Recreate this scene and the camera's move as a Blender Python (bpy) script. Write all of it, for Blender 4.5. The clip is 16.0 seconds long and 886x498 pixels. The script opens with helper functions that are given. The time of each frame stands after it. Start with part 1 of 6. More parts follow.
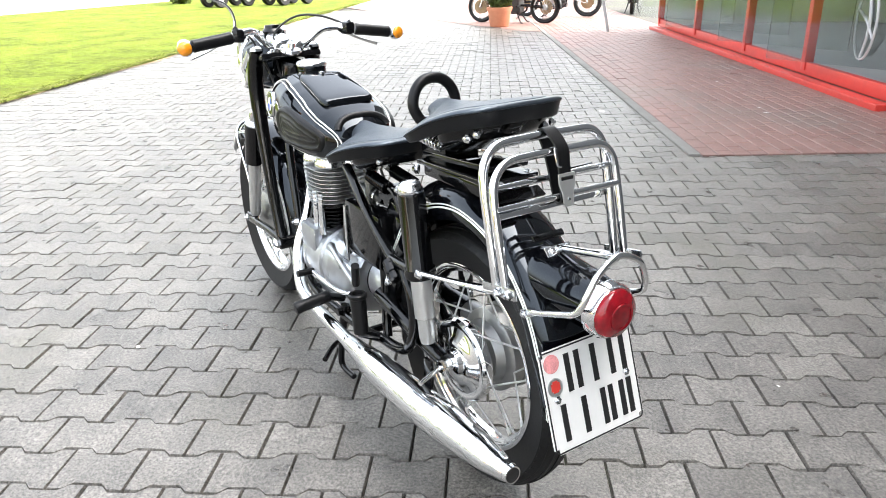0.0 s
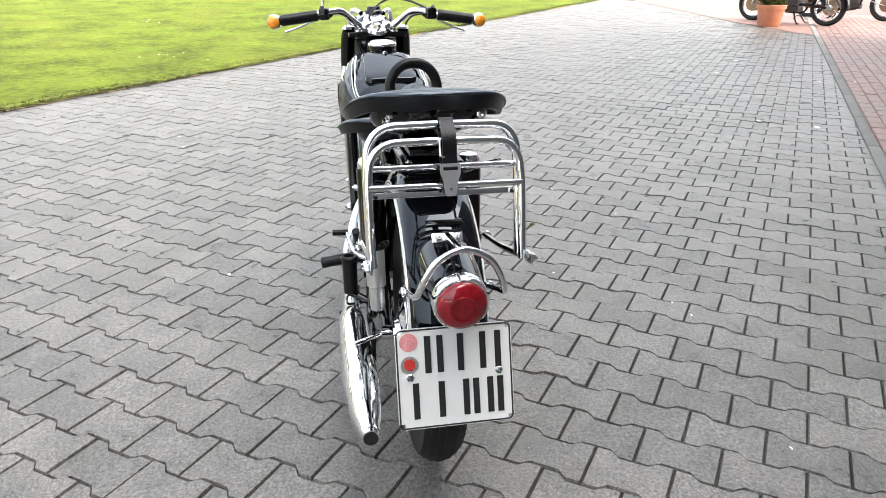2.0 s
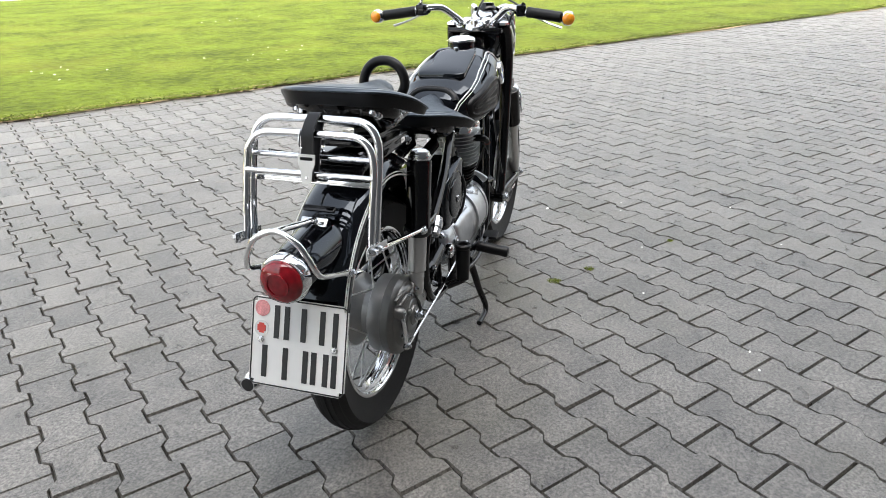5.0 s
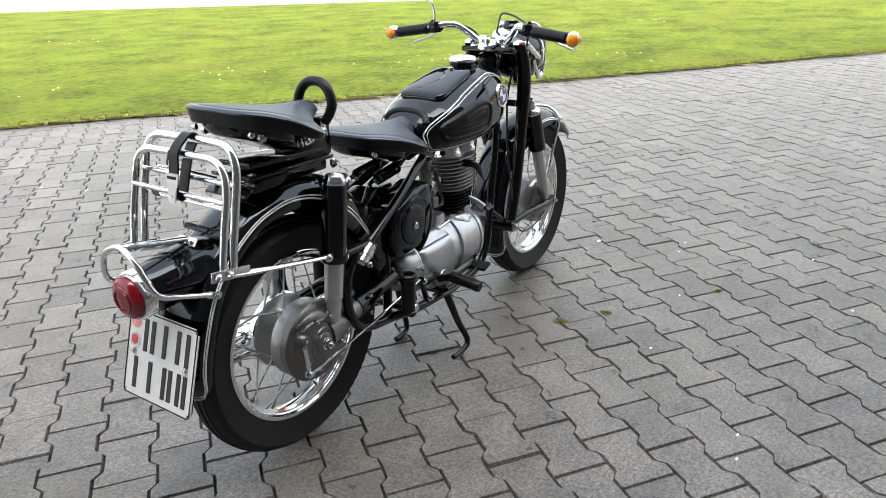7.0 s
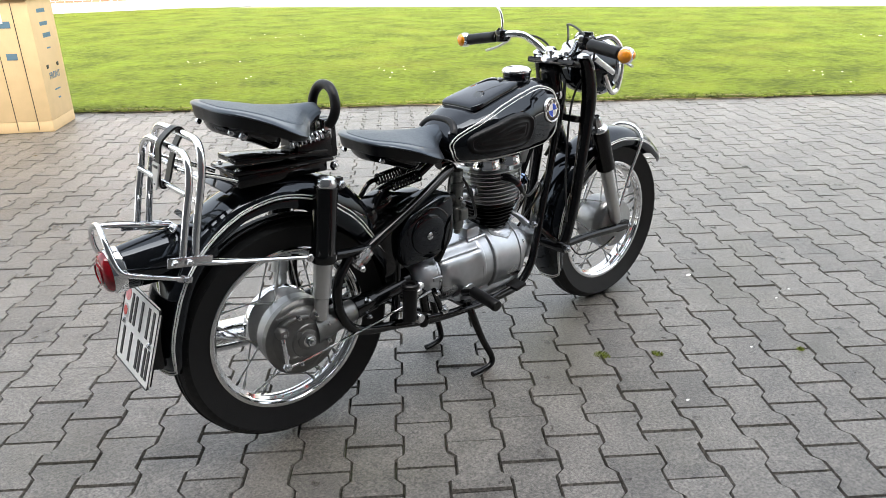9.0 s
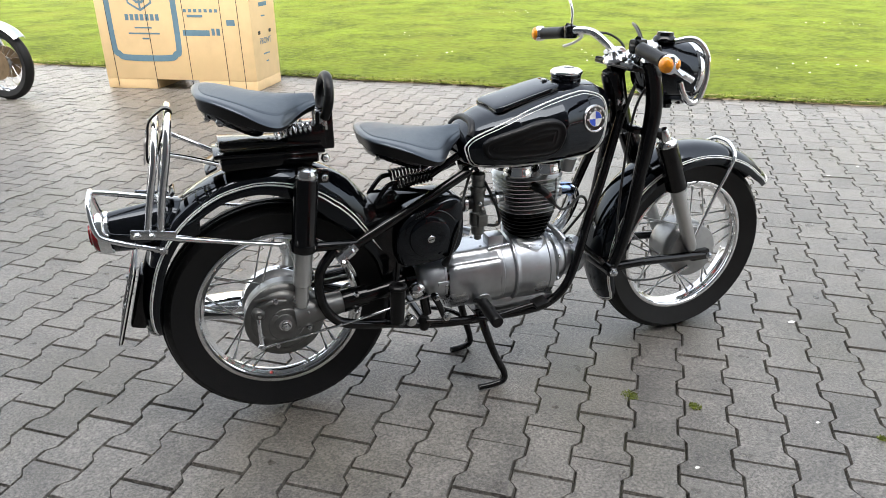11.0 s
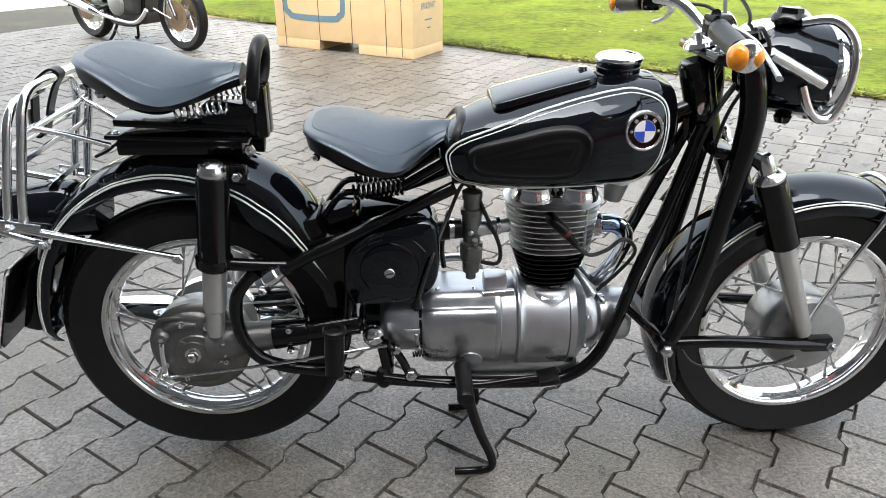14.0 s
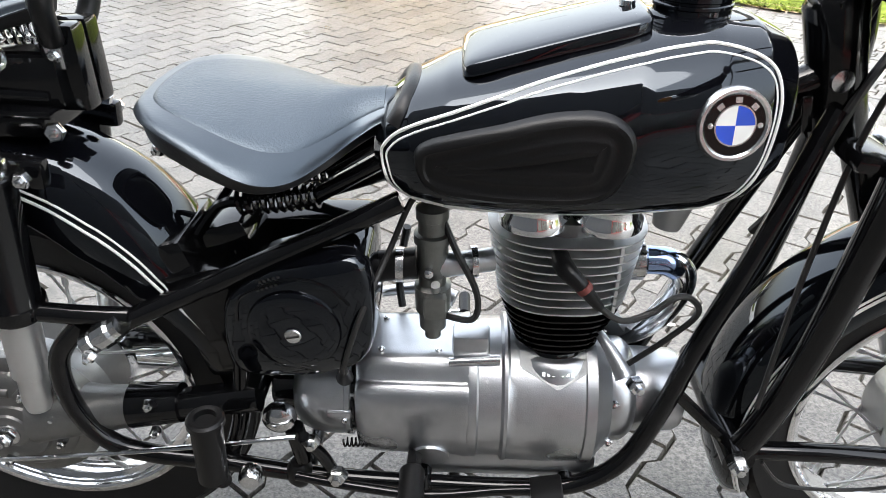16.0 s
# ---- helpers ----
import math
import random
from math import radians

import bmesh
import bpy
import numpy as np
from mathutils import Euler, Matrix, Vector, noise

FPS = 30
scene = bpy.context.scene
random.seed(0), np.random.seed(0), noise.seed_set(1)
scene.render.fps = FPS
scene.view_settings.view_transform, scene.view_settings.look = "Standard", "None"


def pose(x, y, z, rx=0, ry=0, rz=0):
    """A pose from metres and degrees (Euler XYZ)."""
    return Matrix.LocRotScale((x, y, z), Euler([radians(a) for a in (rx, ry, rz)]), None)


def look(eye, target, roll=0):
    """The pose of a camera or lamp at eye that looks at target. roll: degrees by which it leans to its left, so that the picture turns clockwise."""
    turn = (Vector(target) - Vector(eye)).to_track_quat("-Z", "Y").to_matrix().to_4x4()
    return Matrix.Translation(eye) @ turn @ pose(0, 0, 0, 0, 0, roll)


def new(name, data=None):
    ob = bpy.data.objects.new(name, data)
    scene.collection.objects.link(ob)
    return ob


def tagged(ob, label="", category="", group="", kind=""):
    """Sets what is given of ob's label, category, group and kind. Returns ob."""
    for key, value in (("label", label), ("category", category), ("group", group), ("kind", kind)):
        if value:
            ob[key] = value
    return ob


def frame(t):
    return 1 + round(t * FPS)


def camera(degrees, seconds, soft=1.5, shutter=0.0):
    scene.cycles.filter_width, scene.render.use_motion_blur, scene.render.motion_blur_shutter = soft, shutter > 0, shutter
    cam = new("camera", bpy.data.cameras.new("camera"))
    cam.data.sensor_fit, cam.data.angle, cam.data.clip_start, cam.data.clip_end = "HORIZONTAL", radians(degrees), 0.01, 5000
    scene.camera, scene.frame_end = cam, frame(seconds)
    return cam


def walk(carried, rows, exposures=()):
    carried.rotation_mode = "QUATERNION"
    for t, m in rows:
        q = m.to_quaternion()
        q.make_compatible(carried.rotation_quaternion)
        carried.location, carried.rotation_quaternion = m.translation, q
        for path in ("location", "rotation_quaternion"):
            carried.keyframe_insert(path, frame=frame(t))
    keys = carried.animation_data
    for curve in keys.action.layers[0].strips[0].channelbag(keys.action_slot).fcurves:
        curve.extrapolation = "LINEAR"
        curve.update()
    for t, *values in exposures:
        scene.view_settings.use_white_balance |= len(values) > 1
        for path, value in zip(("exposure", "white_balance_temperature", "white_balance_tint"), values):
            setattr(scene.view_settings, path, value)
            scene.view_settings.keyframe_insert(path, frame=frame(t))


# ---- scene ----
cam = camera(64.0, 16.0, soft=0.55)
PATH = [
    (0, (-1.171, 0.846, 1.179), (0.397, -0.144, 0.43), -1.4),
    (0.5, (-1.283, 0.723, 1.185), (0.325, -0.189, 0.421), -1.0),
    (1, (-1.467, 0.58, 1.199), (0.242, -0.12, 0.432), -0.9),
    (1.5, (-1.519, 0.446, 1.189), (0.239, -0.122, 0.424), -1.4),
    (2, (-1.497, 0.246, 1.185), (0.315, -0.098, 0.411), 0.4),
    (2.5, (-1.492, 0.099, 1.19), (0.341, -0.031, 0.4), -2.0),
    (3, (-1.568, -0.094, 1.205), (0.26, 0.052, 0.407), -1.8),
    (3.5, (-1.634, -0.268, 1.218), (0.166, 0.09, 0.424), -2.5),
    (4, (-1.596, -0.393, 1.211), (0.202, -0.006, 0.423), -1.7),
    (4.2, (-1.566, -0.448, 1.214), (0.222, -0.029, 0.424), -1.4),
    (6.3, (-1.313, -1.112, 1.218), (0.306, -0.238, 0.434), -1.8),
    (6.5, (-1.252, -1.156, 1.212), (0.341, -0.233, 0.431), -1.7),
    (7, (-1.103, -1.243, 1.22), (0.428, -0.21, 0.453), -1.7),
    (7.5, (-1.001, -1.345, 1.216), (0.438, -0.174, 0.469), -1.8),
    (8, (-0.905, -1.475, 1.228), (0.408, -0.164, 0.482), -1.6),
    (8.5, (-0.834, -1.565, 1.232), (0.417, -0.198, 0.478), -1.6),
    (9, (-0.737, -1.583, 1.219), (0.447, -0.154, 0.472), -1.1),
    (9.2, (-0.673, -1.59, 1.211), (0.441, -0.103, 0.469), -1.3),
    (11.3, (-0.105, -1.814, 1.256), (0.48, -0.078, 0.453), -1.3),
    (11.5, (-0.081, -1.802, 1.249), (0.483, -0.059, 0.447), -1.8),
    (12, (0.042, -1.744, 1.214), (0.556, 0.018, 0.419), -0.6),
    (12.5, (0.177, -1.669, 1.212), (0.647, 0.105, 0.415), 0.6),
    (13, (0.261, -1.588, 1.193), (0.639, 0.204, 0.389), -0.5),
    (13.5, (0.388, -1.485, 1.178), (0.614, 0.319, 0.344), 0.7),
    (14, (0.48, -1.388, 1.163), (0.563, 0.416, 0.303), 0.1),
    (14.5, (0.501, -1.231, 1.129), (0.544, 0.56, 0.24), 0.4),
    (15, (0.516, -1.045, 1.119), (0.575, 0.733, 0.205), -0.5),
    (15.5, (0.549, -0.931, 1.09), (0.605, 0.83, 0.144), -0.0),
    (16, (0.642, -0.814, 1.055), (0.583, 0.899, 0.026), 0.3),
]
walk_rows = [(t, look(eye, target, roll)) for t, eye, target, roll in PATH]
walk(cam, walk_rows, [(0.0, 2.73), (1.0, 2.47), (2.0, 2.28), (4.0, 2.09), (9.0, 2.08), (12.5, 2.06), (14.5, 2.40), (16.0, 2.72)])

# ---- world and light: bright overcast day ----
SUN_EL, SUN_AZ = 52.0, -124.0     # height of the sun, and its bearing from +x towards +y
world = bpy.data.worlds.new("sky")
scene.world = world
world.use_nodes = True
wn, wl = world.node_tree.nodes, world.node_tree.links
wn.clear()
sky = wn.new("ShaderNodeTexSky")
sky.sky_type, sky.sun_disc = "NISHITA", False
sky.sun_elevation, sky.sun_rotation = radians(SUN_EL), radians(90 - SUN_AZ)
sky.air_density, sky.dust_density, sky.ozone_density = 1.6, 6.0, 1.5
hsv = wn.new("ShaderNodeHueSaturation")
hsv.inputs["Saturation"].default_value = 0.38
wbg = wn.new("ShaderNodeBackground")
wbg.inputs["Strength"].default_value = 0.15
wout = wn.new("ShaderNodeOutputWorld")
wl.new(sky.outputs[0], hsv.inputs["Color"])
wl.new(hsv.outputs[0], wbg.inputs["Color"])
wl.new(wbg.outputs[0], wout.inputs[0])
sun = new("sun", bpy.data.lights.new("sun", "SUN"))
sun.data.energy, sun.data.angle, sun.data.color = 1.9, radians(82), (1.0, 0.95, 0.915)
sun.matrix_world = look((math.cos(radians(SUN_EL)) * math.cos(radians(SUN_AZ)), math.cos(radians(SUN_EL)) * math.sin(radians(SUN_AZ)), math.sin(radians(SUN_EL))), (0, 0, 0))


# ---- materials ----
def mat(name, color, rough=0.5, metal=0.0, vary=0.12, scale=20.0, bump=0.0, bump_scale=200.0, spec=0.5, coat=0.0, rand=0.0, stain=None, stain_scale=1.5, stain_amount=0.4, glass=0.0, rough_vary=0.0, speckle=0.0, tint_spec=None):
    """A node material: base colour varied at two scales, random per piece, stains of a second colour, fine relief."""
    m = bpy.data.materials.new(name)
    m.use_nodes = True
    n, l = m.node_tree.nodes, m.node_tree.links
    b = n["Principled BSDF"]
    b.inputs["Roughness"].default_value, b.inputs["Metallic"].default_value = rough, metal
    b.inputs["Specular IOR Level"].default_value, b.inputs["Coat Weight"].default_value = spec, coat
    b.inputs["Coat Roughness"].default_value = 0.04
    if tint_spec:
        b.inputs["Specular Tint"].default_value = (*tint_spec, 1)
    b.inputs["Transmission Weight"].default_value = glass
    geo = n.new("ShaderNodeNewGeometry")
    big, fine = n.new("ShaderNodeTexNoise"), n.new("ShaderNodeTexNoise")
    for tex, s, d in ((big, scale * 0.12, 3), (fine, scale, 5)):
        tex.inputs["Scale"].default_value, tex.inputs["Detail"].default_value = s, d
        l.new(geo.outputs["Position"], tex.inputs["Vector"])
    add = n.new("ShaderNodeMath")
    add.operation = "ADD"
    l.new(big.outputs["Fac"], add.inputs[0]), l.new(fine.outputs["Fac"], add.inputs[1])
    value = add.outputs[0]
    if rand:
        info = n.new("ShaderNodeObjectInfo")
        both, frac = n.new("ShaderNodeMath"), n.new("ShaderNodeMath")
        both.operation, frac.operation = "ADD", "FRACT"
        l.new(info.outputs["Random"], both.inputs[0]), l.new(geo.outputs["Random Per Island"], both.inputs[1])
        l.new(both.outputs[0], frac.inputs[0])
        mul = n.new("ShaderNodeMath")
        mul.operation, mul.inputs[1].default_value, mul.inputs[2].default_value = "MULTIPLY_ADD", rand, -rand / 2
        l.new(frac.outputs[0], mul.inputs[0])
        more = n.new("ShaderNodeMath")
        more.operation = "ADD"
        l.new(value, more.inputs[0]), l.new(mul.outputs[0], more.inputs[1])
        value = more.outputs[0]
    ramp = n.new("ShaderNodeMapRange")
    ramp.inputs["From Min"].default_value, ramp.inputs["From Max"].default_value = 0.55, 1.45
    ramp.inputs["To Min"].default_value, ramp.inputs["To Max"].default_value = 1 - vary, 1 + vary
    ramp.clamp = False
    l.new(value, ramp.inputs["Value"])
    tint = n.new("ShaderNodeMix")
    tint.data_type, tint.blend_type = "RGBA", "MULTIPLY"
    tint.inputs[0].default_value = 1.0
    tint.inputs[6].default_value = (*color, 1)
    l.new(ramp.outputs[0], tint.inputs[7])
    out = tint.outputs[2]
    if stain:
        st = n.new("ShaderNodeTexNoise")
        st.inputs["Scale"].default_value, st.inputs["Detail"].default_value = stain_scale, 6
        l.new(geo.outputs["Position"], st.inputs["Vector"])
        sr = n.new("ShaderNodeMapRange")
        sr.inputs["From Min"].default_value, sr.inputs["From Max"].default_value, sr.inputs["To Max"].default_value = 0.52, 0.75, stain_amount
        l.new(st.outputs["Fac"], sr.inputs["Value"])
        mix = n.new("ShaderNodeMix")
        mix.data_type = "RGBA"
        l.new(sr.outputs[0], mix.inputs[0]), l.new(out, mix.inputs[6])
        mix.inputs[7].default_value = (*stain, 1)
        out = mix.outputs[2]
    if speckle:
        grit = n.new("ShaderNodeTexNoise")
        grit.inputs["Scale"].default_value, grit.inputs["Detail"].default_value, grit.inputs["Roughness"].default_value = 135, 4, 0.75
        l.new(geo.outputs["Position"], grit.inputs["Vector"])
        gr = n.new("ShaderNodeMapRange")
        gr.inputs["From Min"].default_value, gr.inputs["From Max"].default_value = 0.38, 0.62
        gr.inputs["To Min"].default_value, gr.inputs["To Max"].default_value = 1 - speckle, 1 + speckle
        l.new(grit.outputs["Fac"], gr.inputs["Value"])
        gm = n.new("ShaderNodeMix")
        gm.data_type, gm.blend_type = "RGBA", "MULTIPLY"
        gm.inputs[0].default_value = 1.0
        l.new(out, gm.inputs[6]), l.new(gr.outputs[0], gm.inputs[7])
        out = gm.outputs[2]
    l.new(out, b.inputs["Base Color"])
    if rough_vary:
        rr = n.new("ShaderNodeMapRange")
        rr.inputs["From Min"].default_value, rr.inputs["From Max"].default_value = 0.3, 0.7
        rr.inputs["To Min"].default_value, rr.inputs["To Max"].default_value = max(0.01, rough - rough_vary), rough + rough_vary
        l.new(big.outputs["Fac"], rr.inputs["Value"]), l.new(rr.outputs[0], b.inputs["Roughness"])
    if bump:
        bt, bp = n.new("ShaderNodeTexNoise"), n.new("ShaderNodeBump")
        bt.inputs["Scale"].default_value, bt.inputs["Detail"].default_value = bump_scale, 4
        bp.inputs["Strength"].default_value, bp.inputs["Distance"].default_value = bump, 1.0 / bump_scale
        l.new(geo.outputs["Position"], bt.inputs["Vector"])
        l.new(bt.outputs["Fac"], bp.inputs["Height"]), l.new(bp.outputs[0], b.inputs["Normal"])
    return m


M_PAVER = mat("grey_concrete", (0.1235, 0.1145, 0.1015), 0.33, vary=0.56, scale=70, bump=0.7, bump_scale=300, rand=0.34, spec=0.58, stain=(0.078, 0.073, 0.050), stain_scale=1.6, stain_amount=0.6, speckle=0.55, rough_vary=0.06)
M_JOINT = mat("joint_sand", (0.037, 0.034, 0.027), 0.8, vary=0.4, scale=60, bump=0.5, bump_scale=150, stain=(0.08, 0.12, 0.02), stain_scale=1.7, stain_amount=0.35)
M_RED_PAVER = mat("red_clinker", (0.180, 0.098, 0.080), 0.5, vary=0.3, scale=70, bump=0.3, rand=0.35, stain=(0.125, 0.110, 0.090), stain_scale=0.6, stain_amount=0.7)
M_REDBED = mat("red_joint_sand", (0.120, 0.072, 0.060), 0.8, vary=0.3, scale=60, bump=0.3)
M_KERB = mat("kerb_concrete", (0.155, 0.150, 0.137), 0.8, vary=0.2, scale=60, bump=0.3, rand=0.3)
M_ROAD = mat("pale_concrete", (0.72, 0.71, 0.69), 0.75, vary=0.08, scale=3, bump=0.1)
M_SOIL = mat("lawn_soil", (0.084, 0.112, 0.010), 0.9, vary=0.75, scale=12, bump=0.9, bump_scale=24, spec=0.15, stain=(0.125, 0.130, 0.018), stain_scale=0.7, stain_amount=0.7)
M_GRASS = mat("grass", (0.104, 0.132, 0.012), 0.55, vary=0.7, scale=12, rand=0.6, spec=0.2, stain=(0.152, 0.156, 0.028), stain_scale=0.7, stain_amount=0.7)
M_LACQUER = mat("black_lacquer", (0.0022, 0.0024, 0.0034), 0.03, vary=0.1, scale=6, spec=0.5, tint_spec=(0.82, 0.91, 1.0))
M_BLACK = mat("black_paint", (0.0025, 0.0026, 0.003), 0.10, vary=0.2, scale=30, spec=0.38, rough_vary=0.04)
M_RUBBER = mat("rubber", (0.005, 0.005, 0.0053), 0.36, vary=0.25, scale=80, bump=0.12, bump_scale=400, spec=0.26)
M_TYRE = mat("tyre_rubber", (0.007, 0.007, 0.0073), 0.55, vary=0.25, scale=40, bump=0.15, bump_scale=300, spec=0.3, stain=(0.018, 0.017, 0.016), stain_scale=6, stain_amount=0.35)
M_SEAT = mat("seat_leather", (0.015, 0.018, 0.023), 0.30, vary=0.15, scale=30, bump=0.06, bump_scale=320, spec=0.8, tint_spec=(0.74, 0.88, 1.0))
M_GRAIN = mat("grained_leather", (0.019, 0.024, 0.031), 0.42, vary=0.2, scale=60, bump=0.28, bump_scale=330, spec=0.85, tint_spec=(0.74, 0.88, 1.0))
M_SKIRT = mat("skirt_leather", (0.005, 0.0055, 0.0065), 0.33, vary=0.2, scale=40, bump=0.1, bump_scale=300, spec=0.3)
M_CHROME = mat("chrome", (0.78, 0.79, 0.8), 0.07, 1.0, vary=0.04, scale=20)
M_STEEL = mat("polished_steel", (0.62, 0.63, 0.64), 0.2, 1.0, vary=0.08, scale=50, rough_vary=0.06)
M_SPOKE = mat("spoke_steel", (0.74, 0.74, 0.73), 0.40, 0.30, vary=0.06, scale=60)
M_ALU = mat("cast_aluminium", (0.47, 0.485, 0.505), 0.33, 0.95, vary=0.15, scale=40, bump=0.12, bump_scale=500, rough_vary=0.08)
M_ALU_DARK = mat("dull_aluminium", (0.33, 0.335, 0.33), 0.5, 0.6, vary=0.15, scale=50, bump=0.2, bump_scale=400)
M_ALU_FIN = mat("fin_aluminium", (0.66, 0.67, 0.68), 0.3, 0.9, vary=0.15, scale=50, bump=0.15, bump_scale=400)
M_CARB = mat("gunmetal_casting", (0.17, 0.175, 0.165), 0.38, 0.7, vary=0.25, scale=70, bump=0.2, bump_scale=350)
M_DRUM = mat("turned_aluminium", (0.32, 0.32, 0.315), 0.36, 0.9, vary=0.12, scale=50, bump=0.1, bump_scale=300)
M_GREY = mat("satin_aluminium", (0.52, 0.52, 0.51), 0.34, 0.75, vary=0.08, scale=40, bump=0.05, bump_scale=400)
M_WHITE = mat("white_line", (0.8, 0.8, 0.77), 0.35, vary=0.05, scale=60)
M_PLATE = mat("plate_white", (0.74, 0.73, 0.7), 0.45, vary=0.06, scale=30)
M_INK = mat("plate_black", (0.012, 0.012, 0.012), 0.5, vary=0.1)
M_AMBER = mat("amber_lens", (0.85, 0.29, 0.01), 0.2, vary=0.25, scale=130, coat=0.6)
M_REDLENS = mat("red_lens", (0.21, 0.003, 0.008), 0.05, vary=0.6, scale=60, coat=0.3)
M_RED = mat("red_paint", (0.52, 0.035, 0.024), 0.4, vary=0.1, scale=12, coat=0.3)
M_BLUE = mat("emblem_blue", (0.03, 0.08, 0.5), 0.25, vary=0.05)
M_BOARD = mat("cardboard", (0.66, 0.48, 0.26), 0.85, vary=0.12, scale=8, bump=0.1, bump_scale=80, stain=(0.57, 0.40, 0.20), stain_scale=2.0)
M_PRINT = mat("blue_print", (0.11, 0.2, 0.26), 0.8, vary=0.15)
M_PAPER = mat("paper_label", (0.8, 0.8, 0.78), 0.7, vary=0.03)
M_MOSS = mat("joint_moss", (0.13, 0.16, 0.02), 0.9, vary=0.5, scale=60)
M_TERRA = mat("terracotta", (0.5, 0.2, 0.11), 0.75, vary=0.12, scale=15, bump=0.15)
M_LEAF = mat("shrub_leaf", (0.07, 0.1, 0.015), 0.6, vary=0.5, scale=12, rand=0.9)
M_SHOPDARK = mat("shop_interior", (0.42, 0.42, 0.41), 0.6, vary=0.2, scale=2)
M_CLAD = mat("dark_cladding", (0.05, 0.05, 0.052), 0.6, vary=0.15, scale=2)
M_BRICK = mat("red_brick", (0.36, 0.13, 0.075), 0.85, vary=0.25, scale=6, rand=0.7, bump=0.2)
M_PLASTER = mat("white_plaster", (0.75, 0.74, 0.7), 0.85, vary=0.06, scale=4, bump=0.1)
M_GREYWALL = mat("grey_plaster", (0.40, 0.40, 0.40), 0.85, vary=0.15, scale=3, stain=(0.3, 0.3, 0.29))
M_CABLE = mat("black_cable", (0.012, 0.012, 0.012), 0.45, vary=0.1)
M_BLUED = mat("blued_chrome", (0.3, 0.4, 0.62), 0.1, 1.0, vary=0.2, scale=25)
M_WHITEBIT = mat("pale_litter", (0.8, 0.79, 0.74), 0.8, vary=0.08, scale=40)
M_HUB = mat("grey_hub", (0.165, 0.165, 0.160), 0.36, 0.75, vary=0.15, scale=60, bump=0.15, bump_scale=350)


# ---- mesh helpers ----
def spline(pts, steps=6, closed=False):
    """Catmull-Rom points through pts."""
    p = [Vector(q) for q in pts]
    n, out = len(p), []
    for i in range(n if closed else n - 1):
        a, b, c, d = (p[(i - 1) % n], p[i], p[(i + 1) % n], p[(i + 2) % n]) if closed else (p[max(i - 1, 0)], p[i], p[i + 1], p[min(i + 2, n - 1)])
        for k in range(steps):
            t = k / steps
            out.append(0.5 * (2 * b + (c - a) * t + (2 * a - 5 * b + 4 * c - d) * t * t + (3 * b - a - 3 * c + d) * t ** 3))
    if not closed:
        out.append(p[-1])
    return out


def add_rings(bm, rings, closed=False, caps=True, wrap=True):
    vs = [[bm.verts.new(v) for v in r] for r in rings]
    m = len(vs[0])
    for i in range(len(vs) if closed else len(vs) - 1):
        a, b = vs[i], vs[(i + 1) % len(vs)]
        for k in range(m if wrap else m - 1):
            bm.faces.new((a[k], a[(k + 1) % m], b[(k + 1) % m], b[k]))
    if caps and not closed and wrap:
        bm.faces.new(vs[0][::-1]), bm.faces.new(vs[-1])
    return bm


def tube(pts, r, seg=10, steps=6, closed=False, bm=None, flat=1.0):
    """A round bar along a smooth line; r is a number or one radius for each point."""
    bm = bm or bmesh.new()
    line = spline(pts, steps, closed) if steps > 1 else [Vector(q) for q in pts]
    n = len(line)
    radii = [r] * n if isinstance(r, (int, float)) else [float(np.interp(i / (n - 1), np.linspace(0, 1, len(r)), r)) for i in range(n)]
    tang = [(line[(i + 1) % n] - line[i - 1] if closed else line[min(i + 1, n - 1)] - line[max(i - 1, 0)]).normalized() for i in range(n)]
    up = Vector((0, 0, 1)) if abs(tang[0].z) < 0.9 else Vector((1, 0, 0))
    side = tang[0].cross(up).normalized()
    rings = []
    for q, t, rad in zip(line, tang, radii):
        side = (side - t * side.dot(t)).normalized()
        over = t.cross(side)
        rings.append([q + rad * (math.cos(a) * side + flat * math.sin(a) * over) for a in (2 * math.pi * k / seg for k in range(seg))])
    return add_rings(bm, rings, closed)


def lathe(profile, origin, axis, seg=28, bm=None, squash=1.0):
    """Turns (radius, height) pairs round an axis that starts at origin."""
    bm = bm or bmesh.new()
    w = Vector(axis).normalized()
    u = w.cross(Vector((0, 0, 1)) if abs(w.z) < 0.9 else Vector((1, 0, 0))).normalized()
    v = w.cross(u)
    o = Vector(origin)
    rings = [[o + w * h + max(r, 1e-4) * (math.cos(a) * u * squash + math.sin(a) * v) for a in (2 * math.pi * k / seg for k in range(seg))] for r, h in profile]
    return add_rings(bm, rings)


def ring_lathe(profile, origin, axis, seg):
    """A turned ring that is open in the middle: the profile closes on itself."""
    b2 = bmesh.new()
    w = Vector(axis).normalized()
    u = w.cross(Vector((0, 0, 1))).normalized()
    v = w.cross(u)
    o = Vector(origin)
    rings = [[o + w * h + r * (math.cos(a) * u + math.sin(a) * v) for r, h in profile] for a in (math.tau * k / seg for k in range(seg))]
    return add_rings(b2, rings, closed=True)


def block(c, size, bevel=0.004, turn=None, bm=None, segs=2):
    """A box with rounded edges; turn is a rotation matrix about its centre."""
    part_bm = bmesh.new()
    bmesh.ops.create_cube(part_bm, size=1.0, matrix=Matrix.Diagonal((*size, 1)))
    if bevel:
        bmesh.ops.bevel(part_bm, geom=list(part_bm.edges), offset=bevel, segments=segs, affect="EDGES", profile=0.6)
    bmesh.ops.transform(part_bm, matrix=Matrix.Translation(c) @ (turn.to_4x4() if turn else Matrix()), verts=part_bm.verts)
    return merge(bm, part_bm)


